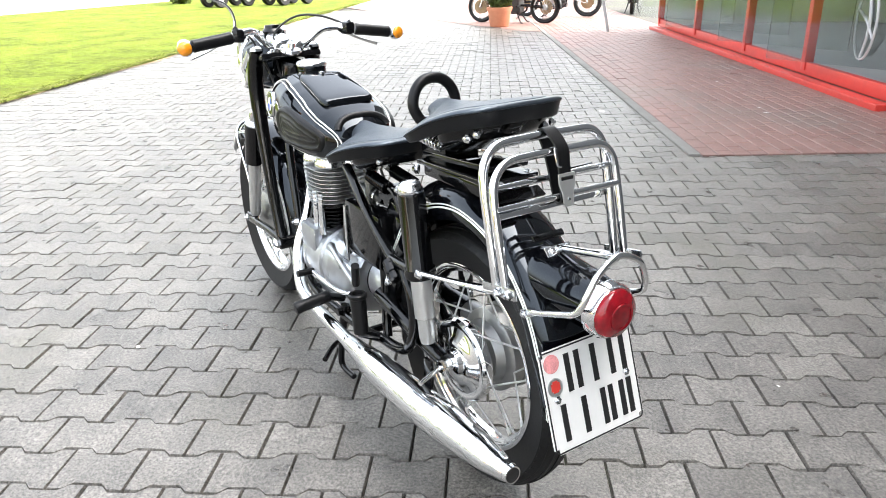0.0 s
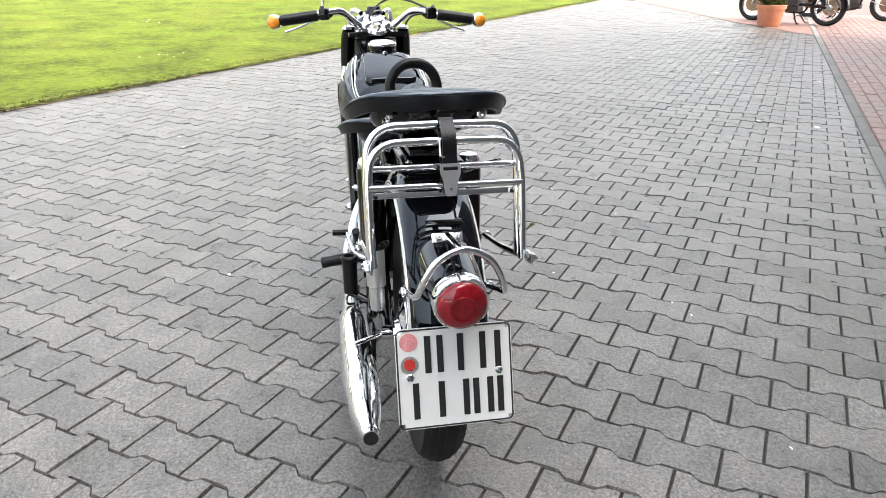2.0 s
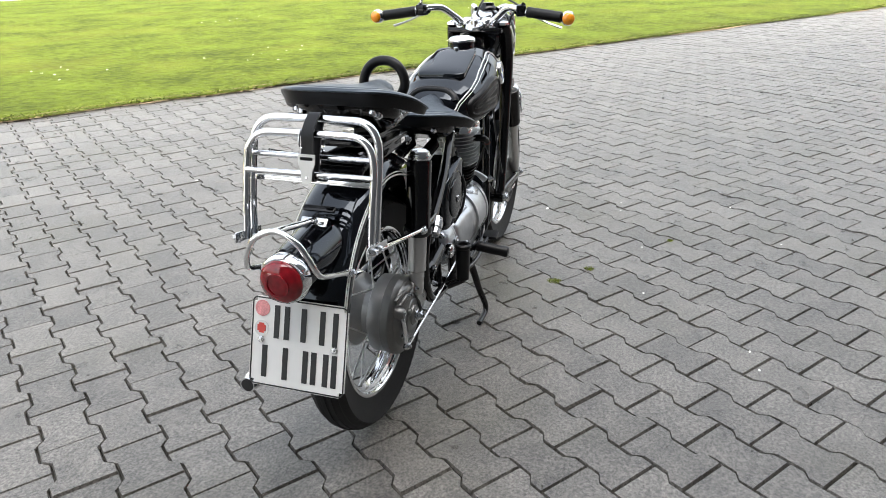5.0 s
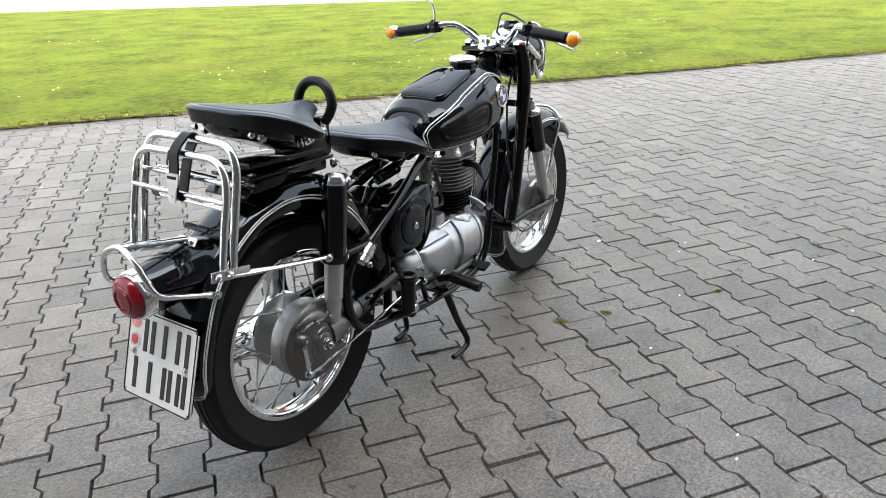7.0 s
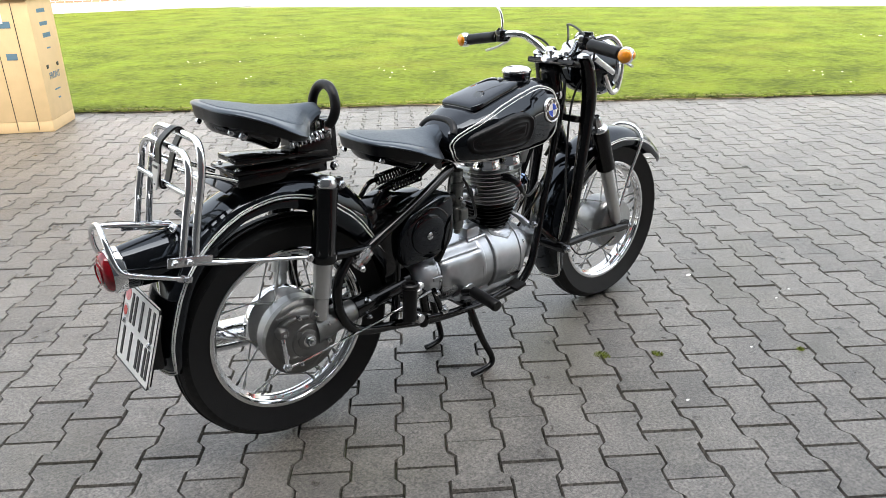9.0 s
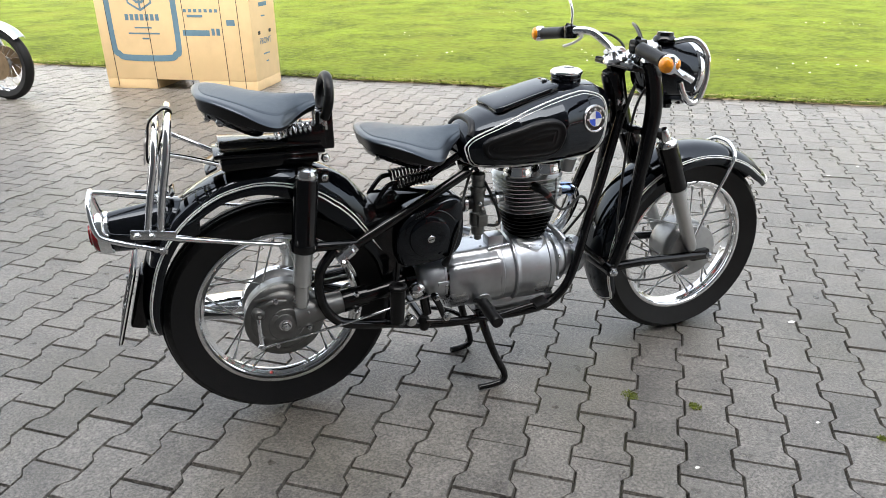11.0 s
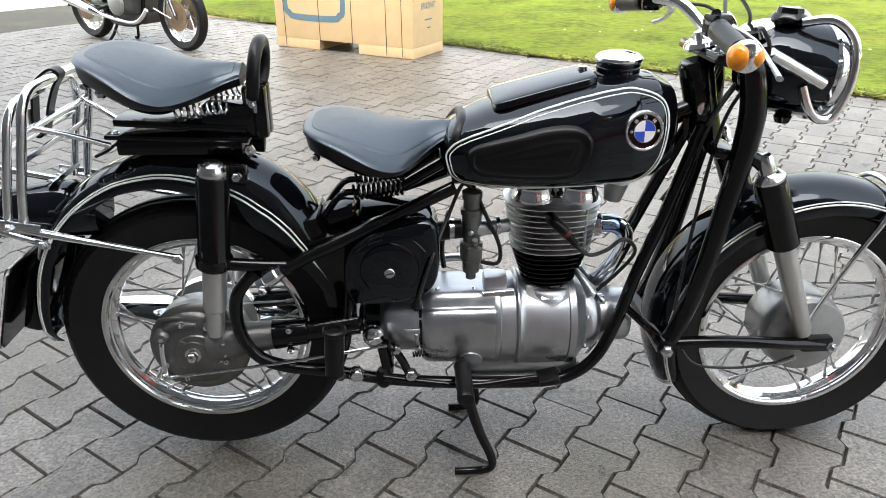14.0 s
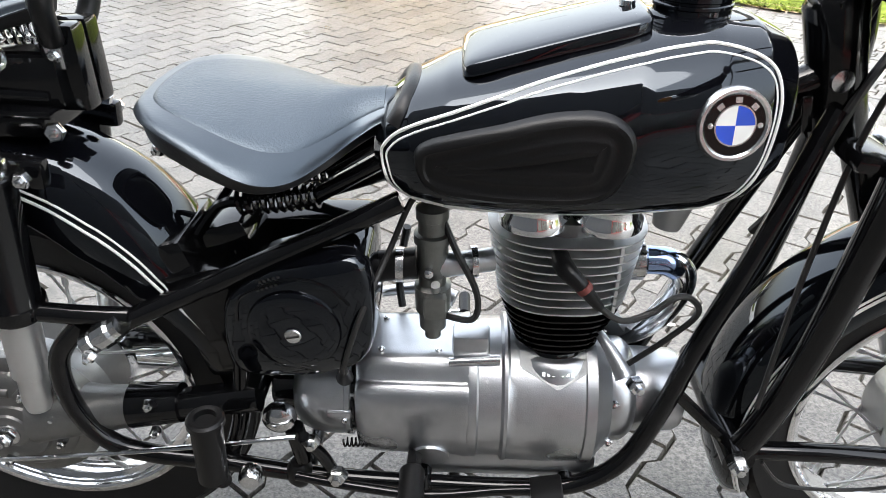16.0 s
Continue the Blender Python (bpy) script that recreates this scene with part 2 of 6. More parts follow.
def merge(bm, other):
    if bm is None:
        return other
    me = bpy.data.meshes.new("tmp")
    other.to_mesh(me)
    other.free()
    bm.from_mesh(me)
    bpy.data.meshes.remove(me)
    return bm


def ry(deg):
    return Matrix.Rotation(radians(deg), 3, "Y")


def rz(deg):
    return Matrix.Rotation(radians(deg), 3, "Z")


def finish(bm, material, name="mesh", smooth=38):
    bmesh.ops.recalc_face_normals(bm, faces=bm.faces)
    me = bpy.data.meshes.new(name)
    bm.to_mesh(me)
    bm.free()
    me.materials.append(material)
    if smooth:
        me.polygons.foreach_set("use_smooth", [True] * len(me.polygons))
        me.set_sharp_from_angle(angle=radians(smooth))
    return me


def part(name, bm, material, parent, label="", smooth=38):
    """One mesh object under a thing or a part; its mesh is in world places unless the parent is placed."""
    ob = new(name, bm if isinstance(bm, bpy.types.Mesh) else finish(bm, material, name, smooth))
    ob.parent = parent
    if parent is not None and parent.type == "EMPTY":
        ob.location = -Vector(parent.get("base", (0, 0, 0)))
    return tagged(ob, label)


def thing(name, label, category, base=(0, 0, 0), group="", kind=""):
    ob = new(name)
    ob.empty_display_size = 0.1
    ob.location = base
    ob["base"] = base
    return tagged(ob, label, category, group, kind)


def single(name, bm, material, label, category, group="", kind="", smooth=38):
    ob = new(name, finish(bm, material, name, smooth))
    return tagged(ob, label, category, group, kind)


def arr_mesh(name, verts, faces, material, smooth=False):
    me = bpy.data.meshes.new(name)
    me.from_pydata(verts, [], faces)
    me.materials.append(material)
    if smooth:
        me.polygons.foreach_set("use_smooth", [True] * len(me.polygons))
    me.update()
    return me


# ---- the site: s runs along the paver rows, n towards the lawn ----
SITE, LAWN_DIR = -36.4, -38.2
SD, ND = Vector((math.cos(radians(SITE)), math.sin(radians(SITE)), 0)), Vector((-math.sin(radians(SITE)), math.cos(radians(SITE)), 0))


def site(s, n, z=0.0):
    return SD * s + ND * n + Vector((0, 0, z))


LD, LN = Vector((math.cos(radians(LAWN_DIR)), math.sin(radians(LAWN_DIR)), 0)), Vector((-math.sin(radians(LAWN_DIR)), math.cos(radians(LAWN_DIR)), 0))


def lawn_at(s, n, z=0.0):
    return LD * s + LN * n + Vector((0, 0, z))


def sheet(name, corners, z, material, label, category, thick=0.0):
    bm = bmesh.new()
    top = [bm.verts.new((x, y, z)) for x, y in corners]
    bm.faces.new(top)
    if thick:
        low = [bm.verts.new((x, y, z - thick)) for x, y in corners]
        for i in range(len(top)):
            j = (i + 1) % len(top)
            bm.faces.new((top[i], low[i], low[j], top[j]))
    return single(name, bm, material, label, category, kind="structure", smooth=0)


LAWN_N = 4.95
far = 600
sheet("ground", [(-far, -far), (far, -far), (far, far), (-far, far)], -0.035, M_ROAD, "pale sunlit concrete ground reaching the horizon", "ground")
sheet("yard_bed", [tuple(lawn_at(s, n)[:2]) for s, n in ((-9, -14), (26, -14), (26, LAWN_N + 0.1), (-9, LAWN_N + 0.1))], -0.014, M_JOINT, "dark sandy bed between the grey pavers", "paving bed")

# the red strip before the shop, with its flush kerb
KERB = Vector((1.65, -2.90, 0))
KD = Vector((math.cos(radians(-34.0)), math.sin(radians(-34.0)), 0))
KN = Vector((KD.y, -KD.x, 0))      # from the kerb towards the shop
WALL0 = Vector((1.70, -5.05, 0))


def kerb_at(a, b, z=0.0):
    return KERB + KD * a + KN * b + Vector((0, 0, z))


sheet("red_corner", [tuple(kerb_at(a, b)[:2]) for a, b in ((8.6, -0.02), (8.9, -0.35), (9.6, -0.8), (11.0, -1.6), (22, -7.0), (22, 0.0), (8.6, 0.0))], 0.006, M_RED_PAVER, "red clinker paving round the corner of the strip", "pavement")
sheet("red_bed", [tuple(kerb_at(a, b)[:2]) for a, b in ((0, 0), (22, 0), (22, 2.2), (0, 2.2))], 0.005, M_REDBED, "dark joints under the red clinker strip", "paving bed")


def lawn_patch():
    bm = bmesh.new()
    edge = [lawn_at(s, LAWN_N + 0.05 * noise.noise((s * 1.3, 0, 0)) + 0.02 * noise.noise((s * 6, 3, 0))) for s in np.arange(-16, 40, 0.1)]
    back = [Vector((30.0, -7.0, 0)), Vector((27.6, -3.8, 0)), Vector((19.2, 7.2, 0)), Vector((10.5, 20.5, 0)), Vector((8.6, 22.8, 0)), Vector((-2, 26, 0)), Vector((-20, 26, 0))]
    low = [bm.verts.new((v.x, v.y, -0.03)) for v in edge if v.x < 30.0]
    up = [bm.verts.new((v.x, v.y, 0.018)) for v in edge if v.x < 30.0]
    for i in range(len(up) - 1):
        bm.faces.new((low[i], low[i + 1], up[i + 1], up[i]))
    bm.faces.new(up + [bm.verts.new((v.x, v.y, 0.018)) for v in back])
    return bm


M_DIRT = mat("bare_soil", (0.30, 0.22, 0.13), 0.95, vary=0.4, scale=40, bump=0.8, bump_scale=60, stain=(0.42, 0.36, 0.26), stain_scale=5)


def bare_edge():
    bm = bmesh.new()
    prev = None
    for s_ in np.arange(-8, 20, 0.06):
        w = max(0.0, 0.10 * noise.noise((s_ * 0.55, 7.0, 0)) + 0.05 * noise.noise((s_ * 3.1, 2.0, 0)) + 0.055)
        off = LAWN_N + 0.05 * noise.noise((s_ * 1.3, 0, 0))
        pair = [bm.verts.new(lawn_at(s_, off - w, 0.006)), bm.verts.new(lawn_at(s_, off + 0.03 + 0.4 * w, 0.0195))]
        if prev and w > 0.004:
            bm.faces.new((prev[0], pair[0], pair[1], prev[1]))
        prev = pair
    return bm


single("lawn_edge", bare_edge(), M_DIRT, "bare brown soil along the lawn's worn edge", "soil", kind="structure", smooth=0)
single("lawn", lawn_patch(), M_SOIL, "wide mown green lawn with worn yellowish patches", "lawn", kind="structure", smooth=0)


def grass_blades(name, count, s0, s1, n0, n1, height, seed, label):
    rng = np.random.default_rng(seed)
    s = rng.uniform(s0, s1, count)
    n = n0 + (n1 - n0) * rng.random(count) ** 1.5
    n = n + 0.05 * np.array([noise.noise((a * 1.3, 0, 0)) for a in s]) * (n < n0 + 0.3)
    base = np.outer(s, LD) + np.outer(n, LN)
    base[:, 2] = 0.012
    a = rng.uniform(0, 2 * np.pi, count)
    w, h = rng.uniform(0.004, 0.009, count) * (1 + n * 0.08), height * rng.uniform(0.5, 1.3, count)
    side = np.stack([np.cos(a), np.sin(a), 0 * a], 1) * w[:, None]
    lean = np.stack([rng.normal(0, 1.1, count) * h, rng.normal(0, 1.1, count) * h, 0.6 * h], 1)
    verts = np.stack([base - side, base + side, base + lean], 1).reshape(-1, 3)
    faces = np.arange(3 * count).reshape(-1, 3)
    ob = new(name, arr_mesh(name, verts.tolist(), faces.tolist(), M_GRASS))
    return tagged(ob, label, "grass", kind="stuff")


grass_blades("grass", 240000, -7, 16, LAWN_N - 0.03, LAWN_N + 9, 0.015, 3, "short mown green grass blades of the lawn")
grass_blades("grass", 26000, -7, 22, LAWN_N - 0.06, LAWN_N + 0.16, 0.030, 4, "longer tufted grass hanging over the paved edge")


# ---- the shop front ----
def shop():
    wd = Vector((math.cos(radians(-34.5)), math.sin(radians(-34.5)), 0))
    wn_ = Vector((wd.y, -wd.x, 0))
    turn = rz(-34.5)

    def at(a, b, z):
        return WALL0 + wd * a + wn_ * b + Vector((0, 0, z))

    root = thing("shop_front", "red-framed glass shop front above red clinker paving", "shop front", tuple(WALL0), kind="structure")
    length = 7.45
    part("sill", block(at(length / 2, 0.05, 0.03), (length, 0.13, 0.06), 0.008, turn), M_RED, root, "projecting red sill")
    back = -0.3
    part("bottom_rail", block(at((length + back) / 2, 0.17, 0.12), (length - back, 0.07, 0.12), 0.006, turn), M_RED, root)
    part("top_rail", block(at((length + back) / 2, 0.17, 2.75), (length - back, 0.07, 0.12), 0.006, turn), M_RED, root)
    posts = [-0.25, 1.66, 3.30, 5.30, 7.38]
    for a in posts:
        part("mullion", block(at(a, 0.165, 1.45), (0.085, 0.09, 2.7), 0.006, turn), M_RED, root)
    glass = bpy.data.materials.new("shop_glass")
    glass.use_nodes = True
    gb = glass.node_tree.nodes["Principled BSDF"]
    gb.inputs["Base Color"].default_value = (0.75, 0.8, 0.8, 1)
    gb.inputs["Roughness"].default_value, gb.inputs["Transmission Weight"].default_value, gb.inputs["IOR"].default_value = 0.02, 1.0, 1.52
    for a, b in zip(posts[:-1], posts[1:]):
        pane = part("pane", block(at((a + b) / 2, 0.19, 1.5), (b - a - 0.08, 0.012, 2.5), 0), glass, root, "clear shop window glass", smooth=0)
        pane.visible_shadow = False
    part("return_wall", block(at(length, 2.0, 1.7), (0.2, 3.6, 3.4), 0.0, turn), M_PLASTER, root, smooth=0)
    # out of view; height chosen to hold back sun and darken lacquer reflections
    part("upper_shade_wall", block(at((length + back) / 2, 0.35, 6.0), (length - back, 0.5, 6.4), 0.01, turn), M_CLAD, root, "plain unseen wall above the windows, raised to shade the yard")
    part("back_wall", block(at((length + back) / 2, 3.8, 1.7), (length - back, 0.2, 3.4), 0.0, turn), M_SHOPDARK, root, smooth=0)
    part("shop_floor", block(at((length + back) / 2, 2.0, 0.04), (length - back, 3.4, 0.08), 0.0, turn), M_SHOPDARK, root, smooth=0)
    part("shop_ceiling", block(at((length + back) / 2, 2.0, 3.0), (length - back, 3.4, 0.1), 0.0, turn), M_SHOPDARK, root, smooth=0)
    # the plain rest of the building, unseen behind the walk, made tall to block light
    part("side_shade_wall", block(at(-7.9, 0.34, 5.4), (15.0, 0.25, 10.8), 0.0, turn), M_CLAD, root, "plain dark unseen wall of the building, raised to shade the yard", smooth=0)
    part("end_wall", block(at(-0.42, 2.2, 1.7), (0.2, 3.0, 3.4), 0.0, turn), M_CLAD, root, smooth=0)
    # white line drawing on a window pane
    bm = tube([at(0.72 + 0.16 * math.cos(k * math.tau / 24), 0.172, 0.62 + 0.3 * math.sin(k * math.tau / 24)) for k in range(24)], 0.011, 6, 1, True)
    tube([at(0.72, 0.172, 0.34), at(0.66, 0.172, 0.6), at(0.74, 0.172, 0.9)], 0.012, 6, 3, bm=bm)
    tube([at(0.58, 0.172, 0.5), at(0.74, 0.172, 0.66), at(0.86, 0.172, 0.72)], 0.012, 6, 3, bm=bm)
    tube([at(0.62 + 0.05 * k, 0.172, 1.0 + 0.02 * (k % 2)) for k in range(5)], 0.01, 6, 2, bm=bm)
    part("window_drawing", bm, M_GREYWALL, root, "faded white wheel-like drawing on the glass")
    return root


shop()


# ---- far side: brick building, grey wall ----
def brick_house():
    base = Vector((6.4, 23.1, 0))
    root = thing("brick_building", "red brick building with a white plastered plinth beyond the lawn", "building", tuple(base))
    d = Vector((math.cos(radians(-10)), math.sin(radians(-10)), 0))
    turn, x1 = rz(-10), 2.45
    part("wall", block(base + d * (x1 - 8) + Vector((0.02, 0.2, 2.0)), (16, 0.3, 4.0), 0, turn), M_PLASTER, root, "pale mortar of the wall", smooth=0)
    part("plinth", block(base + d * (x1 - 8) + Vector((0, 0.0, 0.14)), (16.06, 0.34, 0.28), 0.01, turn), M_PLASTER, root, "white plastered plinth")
    part("roof", block(base + d * (x1 - 8) + Vector((0, 2.0, 4.1)), (16.6, 5, 0.25), 0.02, turn), M_GREYWALL, root)
    part("brickwork", brick_rows(base, d, x1), M_BRICK, root, "courses of red bricks", smooth=0)["kind"] = "stuff"
    part("drainpipe", tube([base + d * 0.0 + Vector((0, -0.1, 0.1)), base + d * 0.0 + Vector((0, -0.1, 4.0))], 0.04, 8, 1), M_GREY, root)
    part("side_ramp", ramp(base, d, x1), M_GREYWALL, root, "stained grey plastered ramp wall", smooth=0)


def brick_rows(base, d, x1):
    bm = bmesh.new()
    n_ = Vector((d.y, -d.x, 0))
    for row in range(22):
        z = 0.30 + row * 0.077
        for k in range(34):
            a = x1 - 0.125 - 0.25 * k - (0.125 if row % 2 else 0)
            c = base + d * a + n_ * -0.02 + Vector((0.02, 0.05, z + 0.033))
            hx, hz = 0.118, 0.032
            q = [bm.verts.new(c + d * sx * hx + n_ * 0.03 + Vector((0, 0, sz * hz))) for sx, sz in ((-1, -1), (1, -1), (1, 1), (-1, 1))]
            r = [bm.verts.new(v.co - n_ * 0.04) for v in q]
            bm.faces.new(q)
            for i in range(4):
                bm.faces.new((q[i], r[i], r[(i + 1) % 4], q[(i + 1) % 4]))
    return bm


def ramp(base, d, x1):
    n_ = Vector((d.y, -d.x, 0))
    bm = bmesh.new()
    out = [(x1, 0), (x1, 1.6), (x1 + 1.6, 1.5), (x1 + 5.6, 0.05), (x1 + 5.6, 0)]
    a = [bm.verts.new(base + d * s + n_ * 0.1 + Vector((0, 0, z))) for s, z in out]
    b = [bm.verts.new(v.co - n_ * 0.4) for v in a]
    bm.faces.new(a), bm.faces.new(b[::-1])
    for i in range(5):
        bm.faces.new((a[i], b[i], b[(i + 1) % 5], a[(i + 1) % 5]))
    return bm


brick_house()


# ---- the cardboard crate ----
def crate():
    c0 = Vector((0.508, 4.863, 0))          # its corner nearest to the motorcycle
    ang = -31.0
    e = Vector((math.cos(radians(ang)), math.sin(radians(ang)), 0))     # along the long face, to that corner
    f = Vector((-e.y, e.x, 0))                                          # along the short face, away
    L, D, H = 1.50, 0.535, 1.02
    turn = rz(ang)
    root = thing("cardboard_crate", "large upright brown cardboard shipping crate with blue printing on the paving", "crate", tuple(c0 - e * L / 2 + f * D / 2))

    def lf(a, z, out=0.0):      # place on the long face, a from its far end
        return c0 - e * (L - a) - f * out + Vector((0, 0, z))

    def sf(b, z, out=0.0):      # place on the short face, b from the corner
        return c0 + f * b + e * out + Vector((0, 0, z))

    body = bmesh.new()
    # the body stands on board feet, with an opening for a fork
    block(c0 - e * L / 2 + f * D / 2 + Vector((0, 0, H / 2 + 0.045)), (L, D, H - 0.09), 0.006, turn, body)
    part("body", body, M_BOARD, root)
    for a0, a1 in ((0.0, 0.50), (0.93, 1.50)):
        part("foot", block(c0 - e * (L - (a0 + a1) / 2) + f * D / 2 + Vector((0, 0, 0.046)), (a1 - a0, D - 0.004, 0.088), 0.003, turn), M_BOARD, root)
    part("top_flap", block(c0 - e * L / 2 + f * D / 2 + Vector((0, 0, H + 0.008)), (L + 0.03, D + 0.03, 0.016), 0.004, turn), M_BOARD, root, "overlapping folded lid")
    for a in (0.10, 0.50, 0.86, 1.22, 1.38):
        part("seam", tube([lf(a + 0.01, 0.02, 0.001), lf(a, H - 0.02, 0.001)], 0.0028, 6, 1), M_INK, root, "dark folded seam")
    # the printed frame and bars in place of the names
    frame_pts = [(0.13, H), (0.13, 0.40), (0.17, 0.32), (0.25, 0.285), (0.66, 0.285), (0.74, 0.32), (0.78, 0.40), (0.78, H)]

    def ribbon(pts, width, place, out=0.002):
        bm = bmesh.new()
        p2 = [Vector((q[0], q[1])) for q in pts]
        rows = []
        for i, q in enumerate(p2):
            t = (p2[min(i + 1, len(p2) - 1)] - p2[max(i - 1, 0)]).normalized()
            m = Vector((-t.y, t.x)) * width / 2
            rows.append([bm.verts.new(place((q + m).x, (q + m).y, out)), bm.verts.new(place((q - m).x, (q - m).y, out))])
        for a, b in zip(rows[:-1], rows[1:]):
            bm.faces.new((a[0], a[1], b[1], b[0]))
        return bm

    smooth2 = [(v.x, v.y) for v in spline([(a, z, 0) for a, z in frame_pts], 5)]
    part("printed_frame", ribbon(smooth2, 0.055, lf), M_PRINT, root, "printed blue rounded frame", smooth=0)
    hexa = [(0.455 + 0.13 * math.sin(k * math.pi / 3), 0.83 + 0.13 * math.cos(k * math.pi / 3)) for k in range(7)]
    part("printed_sign", ribbon(hexa, 0.02, lf), M_PRINT, root, "printed blue six-sided sign", smooth=0)
    part("printed_sign", ribbon([(0.455, 0.71), (0.455, 0.92)], 0.02, lf), M_PRINT, root, smooth=0)
    part("printed_sign", ribbon([(0.40, 0.80), (0.43, 0.77), (0.48, 0.77), (0.51, 0.80)], 0.025, lf), M_PRINT, root, smooth=0)

    def bars(words, place):
        for a0, a1, z, h in words:
            part("printed_bar", ribbon([(a0, z), (a1, z)], h, place), M_PRINT, root, smooth=0)

    letters = [(0.29 + 0.05 * k, 0.325 + 0.05 * k, 0.64, 0.055) for k in range(7)]
    bars(letters, lf)
    bars([(0.37, 0.54, 0.55, 0.012), (0.30, 0.61, 0.50, 0.014), (0.43, 0.5, 0.455, 0.014)], lf)
    bars([(0.83 + 0.055 * k, 0.87 + 0.055 * k, 0.83, 0.05) for k in range(7)], lf)
    bars([(0.87 + 0.05 * k, 0.90 + 0.05 * k, 0.70, 0.028) for k in range(7)] + [(0.9, 1.05, 0.655, 0.022)], lf)
    bars([(0.84, 1.10, 0.51, 0.05), (1.12, 1.15, 0.52, 0.06), (1.165, 1.2, 0.52, 0.06)], lf)
    bars([(0.86, 0.96, 0.92, 0.02), (1.27, 1.35, 0.84, 0.05), (1.27, 1.35, 0.6, 0.05)], lf)
    bars([(0.16, 0.34, 0.93, 0.03), (0.17, 0.34, 0.83, 0.03), (0.19, 0.36, 0.74, 0.035), (0.22, 0.3, 0.64, 0.012), (0.2, 0.33, 0.31, 0.012), (0.24, 0.3, 0.24, 0.012)], sf)
    part("paper_label", ribbon([(1.12, 0.93), (1.30, 0.93)], 0.16, lf, 0.003), M_PAPER, root, "white paper label", smooth=0)
    for b in (0.15, 0.38):
        part("hand_hole", block(sf(b, 0.50, 0.0), (0.006, 0.045, 0.03), 0.002, turn), M_INK, root, "dark punched hole")
    cu = bpy.data.curves.new("word", "FONT")
    cu.body, cu.size, cu.align_x, cu.extrude = "FRONT", 0.075, "CENTER", 0.0006
    txt = new("printed_word", cu)
    m = Matrix((f, Vector((0, 0, 1)), e)).transposed().to_4x4()
    m.translation = sf(0.265, 0.40, 0.003)
    bpy.context.view_layer.update()
    me = bpy.data.meshes.new_from_object(txt.evaluated_get(bpy.context.evaluated_depsgraph_get()))
    bpy.data.objects.remove(txt)
    me.transform(m)
    me.materials.clear()
    me.materials.append(M_PRINT)
    part("printed_word", me, M_PRINT, root)


crate()

# ---- wheels ----
def wheel(root, name, cx, cz, R, rim_r, label, hub_label, drum):
    c = Vector((cx, 0, cz))
    k = R - rim_r
    half = [(rim_r + 0.004, -0.029), (rim_r + 0.001, -0.0305), (rim_r - 0.006, -0.0295), (rim_r - 0.009, -0.026), (rim_r - 0.009, -0.021), (rim_r - 0.012, -0.019), (rim_r - 0.012, -0.014), (rim_r - 0.020, -0.010), (rim_r - 0.021, -0.005)]
    outer = half + [(r, -y) for r, y in half[::-1]]
    rim = part(name, ring_lathe(outer + [(rim_r - 0.016, 0.006), (rim_r - 0.016, -0.006)], c, (0, 1, 0), 72), M_CHROME, root, label)
    prof = [(rim_r + 0.001, -0.026)]
    for a in np.linspace(-62, 62, 19):
        prof.append((rim_r + k * 0.36 + k * 0.64 * math.cos(radians(a)) ** 0.75, 0.047 * math.sin(radians(a)) / math.sin(radians(62))))
    prof.append((rim_r + 0.001, 0.026))
    bm = ring_lathe(prof, c, (0, 1, 0), 72)
    part("tyre", bm, M_TYRE, rim, "black ribbed tyre")
    # tread ribs
    for i, y in enumerate((-0.030, -0.015, 0.0, 0.015, 0.030)):
        rr = R - 0.010 * (y / 0.03) ** 2 * 1.2
        part("tread_rib", ring_lathe([(rr - 0.004, y - 0.0055), (rr + 0.0025, y - 0.0045), (rr + 0.0025, y + 0.0045), (rr - 0.004, y + 0.0055)], c, (0, 1, 0), 72), M_TYRE, rim)
    # shoulder blocks
    bm = bmesh.new()
    for j in range(72):
        a = j * math.tau / 72
        for s in (-1, 1):
            mid = c + Vector((math.cos(a) * (R - 0.022), s * 0.040, math.sin(a) * (R - 0.022)))
            t = Matrix.Rotation(-a, 3, "Y") @ Matrix.Rotation(s * 0.75, 3, "Z")
            b2 = bmesh.new()
            bmesh.ops.create_cube(b2, size=1.0, matrix=Matrix.Translation(mid) @ t.to_4x4() @ Matrix.Diagonal((0.010, 0.008, 0.009, 1)))
            bm = merge(bm, b2)
    part("shoulder_tread", bm, M_TYRE, rim, smooth=0)["kind"] = "stuff"
    # hub
    hub = part("hub", lathe(drum, c, (0, 1, 0), 40), M_DRUM, rim, hub_label)
    me = None
    for j in range(40):
        side = 1 if j % 2 else -1
        a0 = j * math.tau / 40
        cross = 0.75 if (j // 2) % 2 else -0.75
        if me is None or j < 4:
            pa = Vector((math.cos(a0) * (rim_r - 0.022), 0.004 * side, math.sin(a0) * (rim_r - 0.022)))
            hr = 0.082
            pb = Vector((math.cos(a0 + cross) * hr, 0.036 * side, math.sin(a0 + cross) * hr))
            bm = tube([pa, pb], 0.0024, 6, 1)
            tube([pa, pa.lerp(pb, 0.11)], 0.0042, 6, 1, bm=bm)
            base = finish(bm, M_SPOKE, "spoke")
            kinds = SPOKES.setdefault((rim_r, name), [])
            kinds.append(base)
        else:
            base = SPOKES[(rim_r, name)][j % 4]
        ob = new("spoke", base)
        ob.parent = rim
        ob.matrix_basis = Matrix.Translation(c) @ Matrix.Rotation(-(a0 - (j % 4) * math.tau / 40), 4, "Y")
    return rim


SPOKES = {}


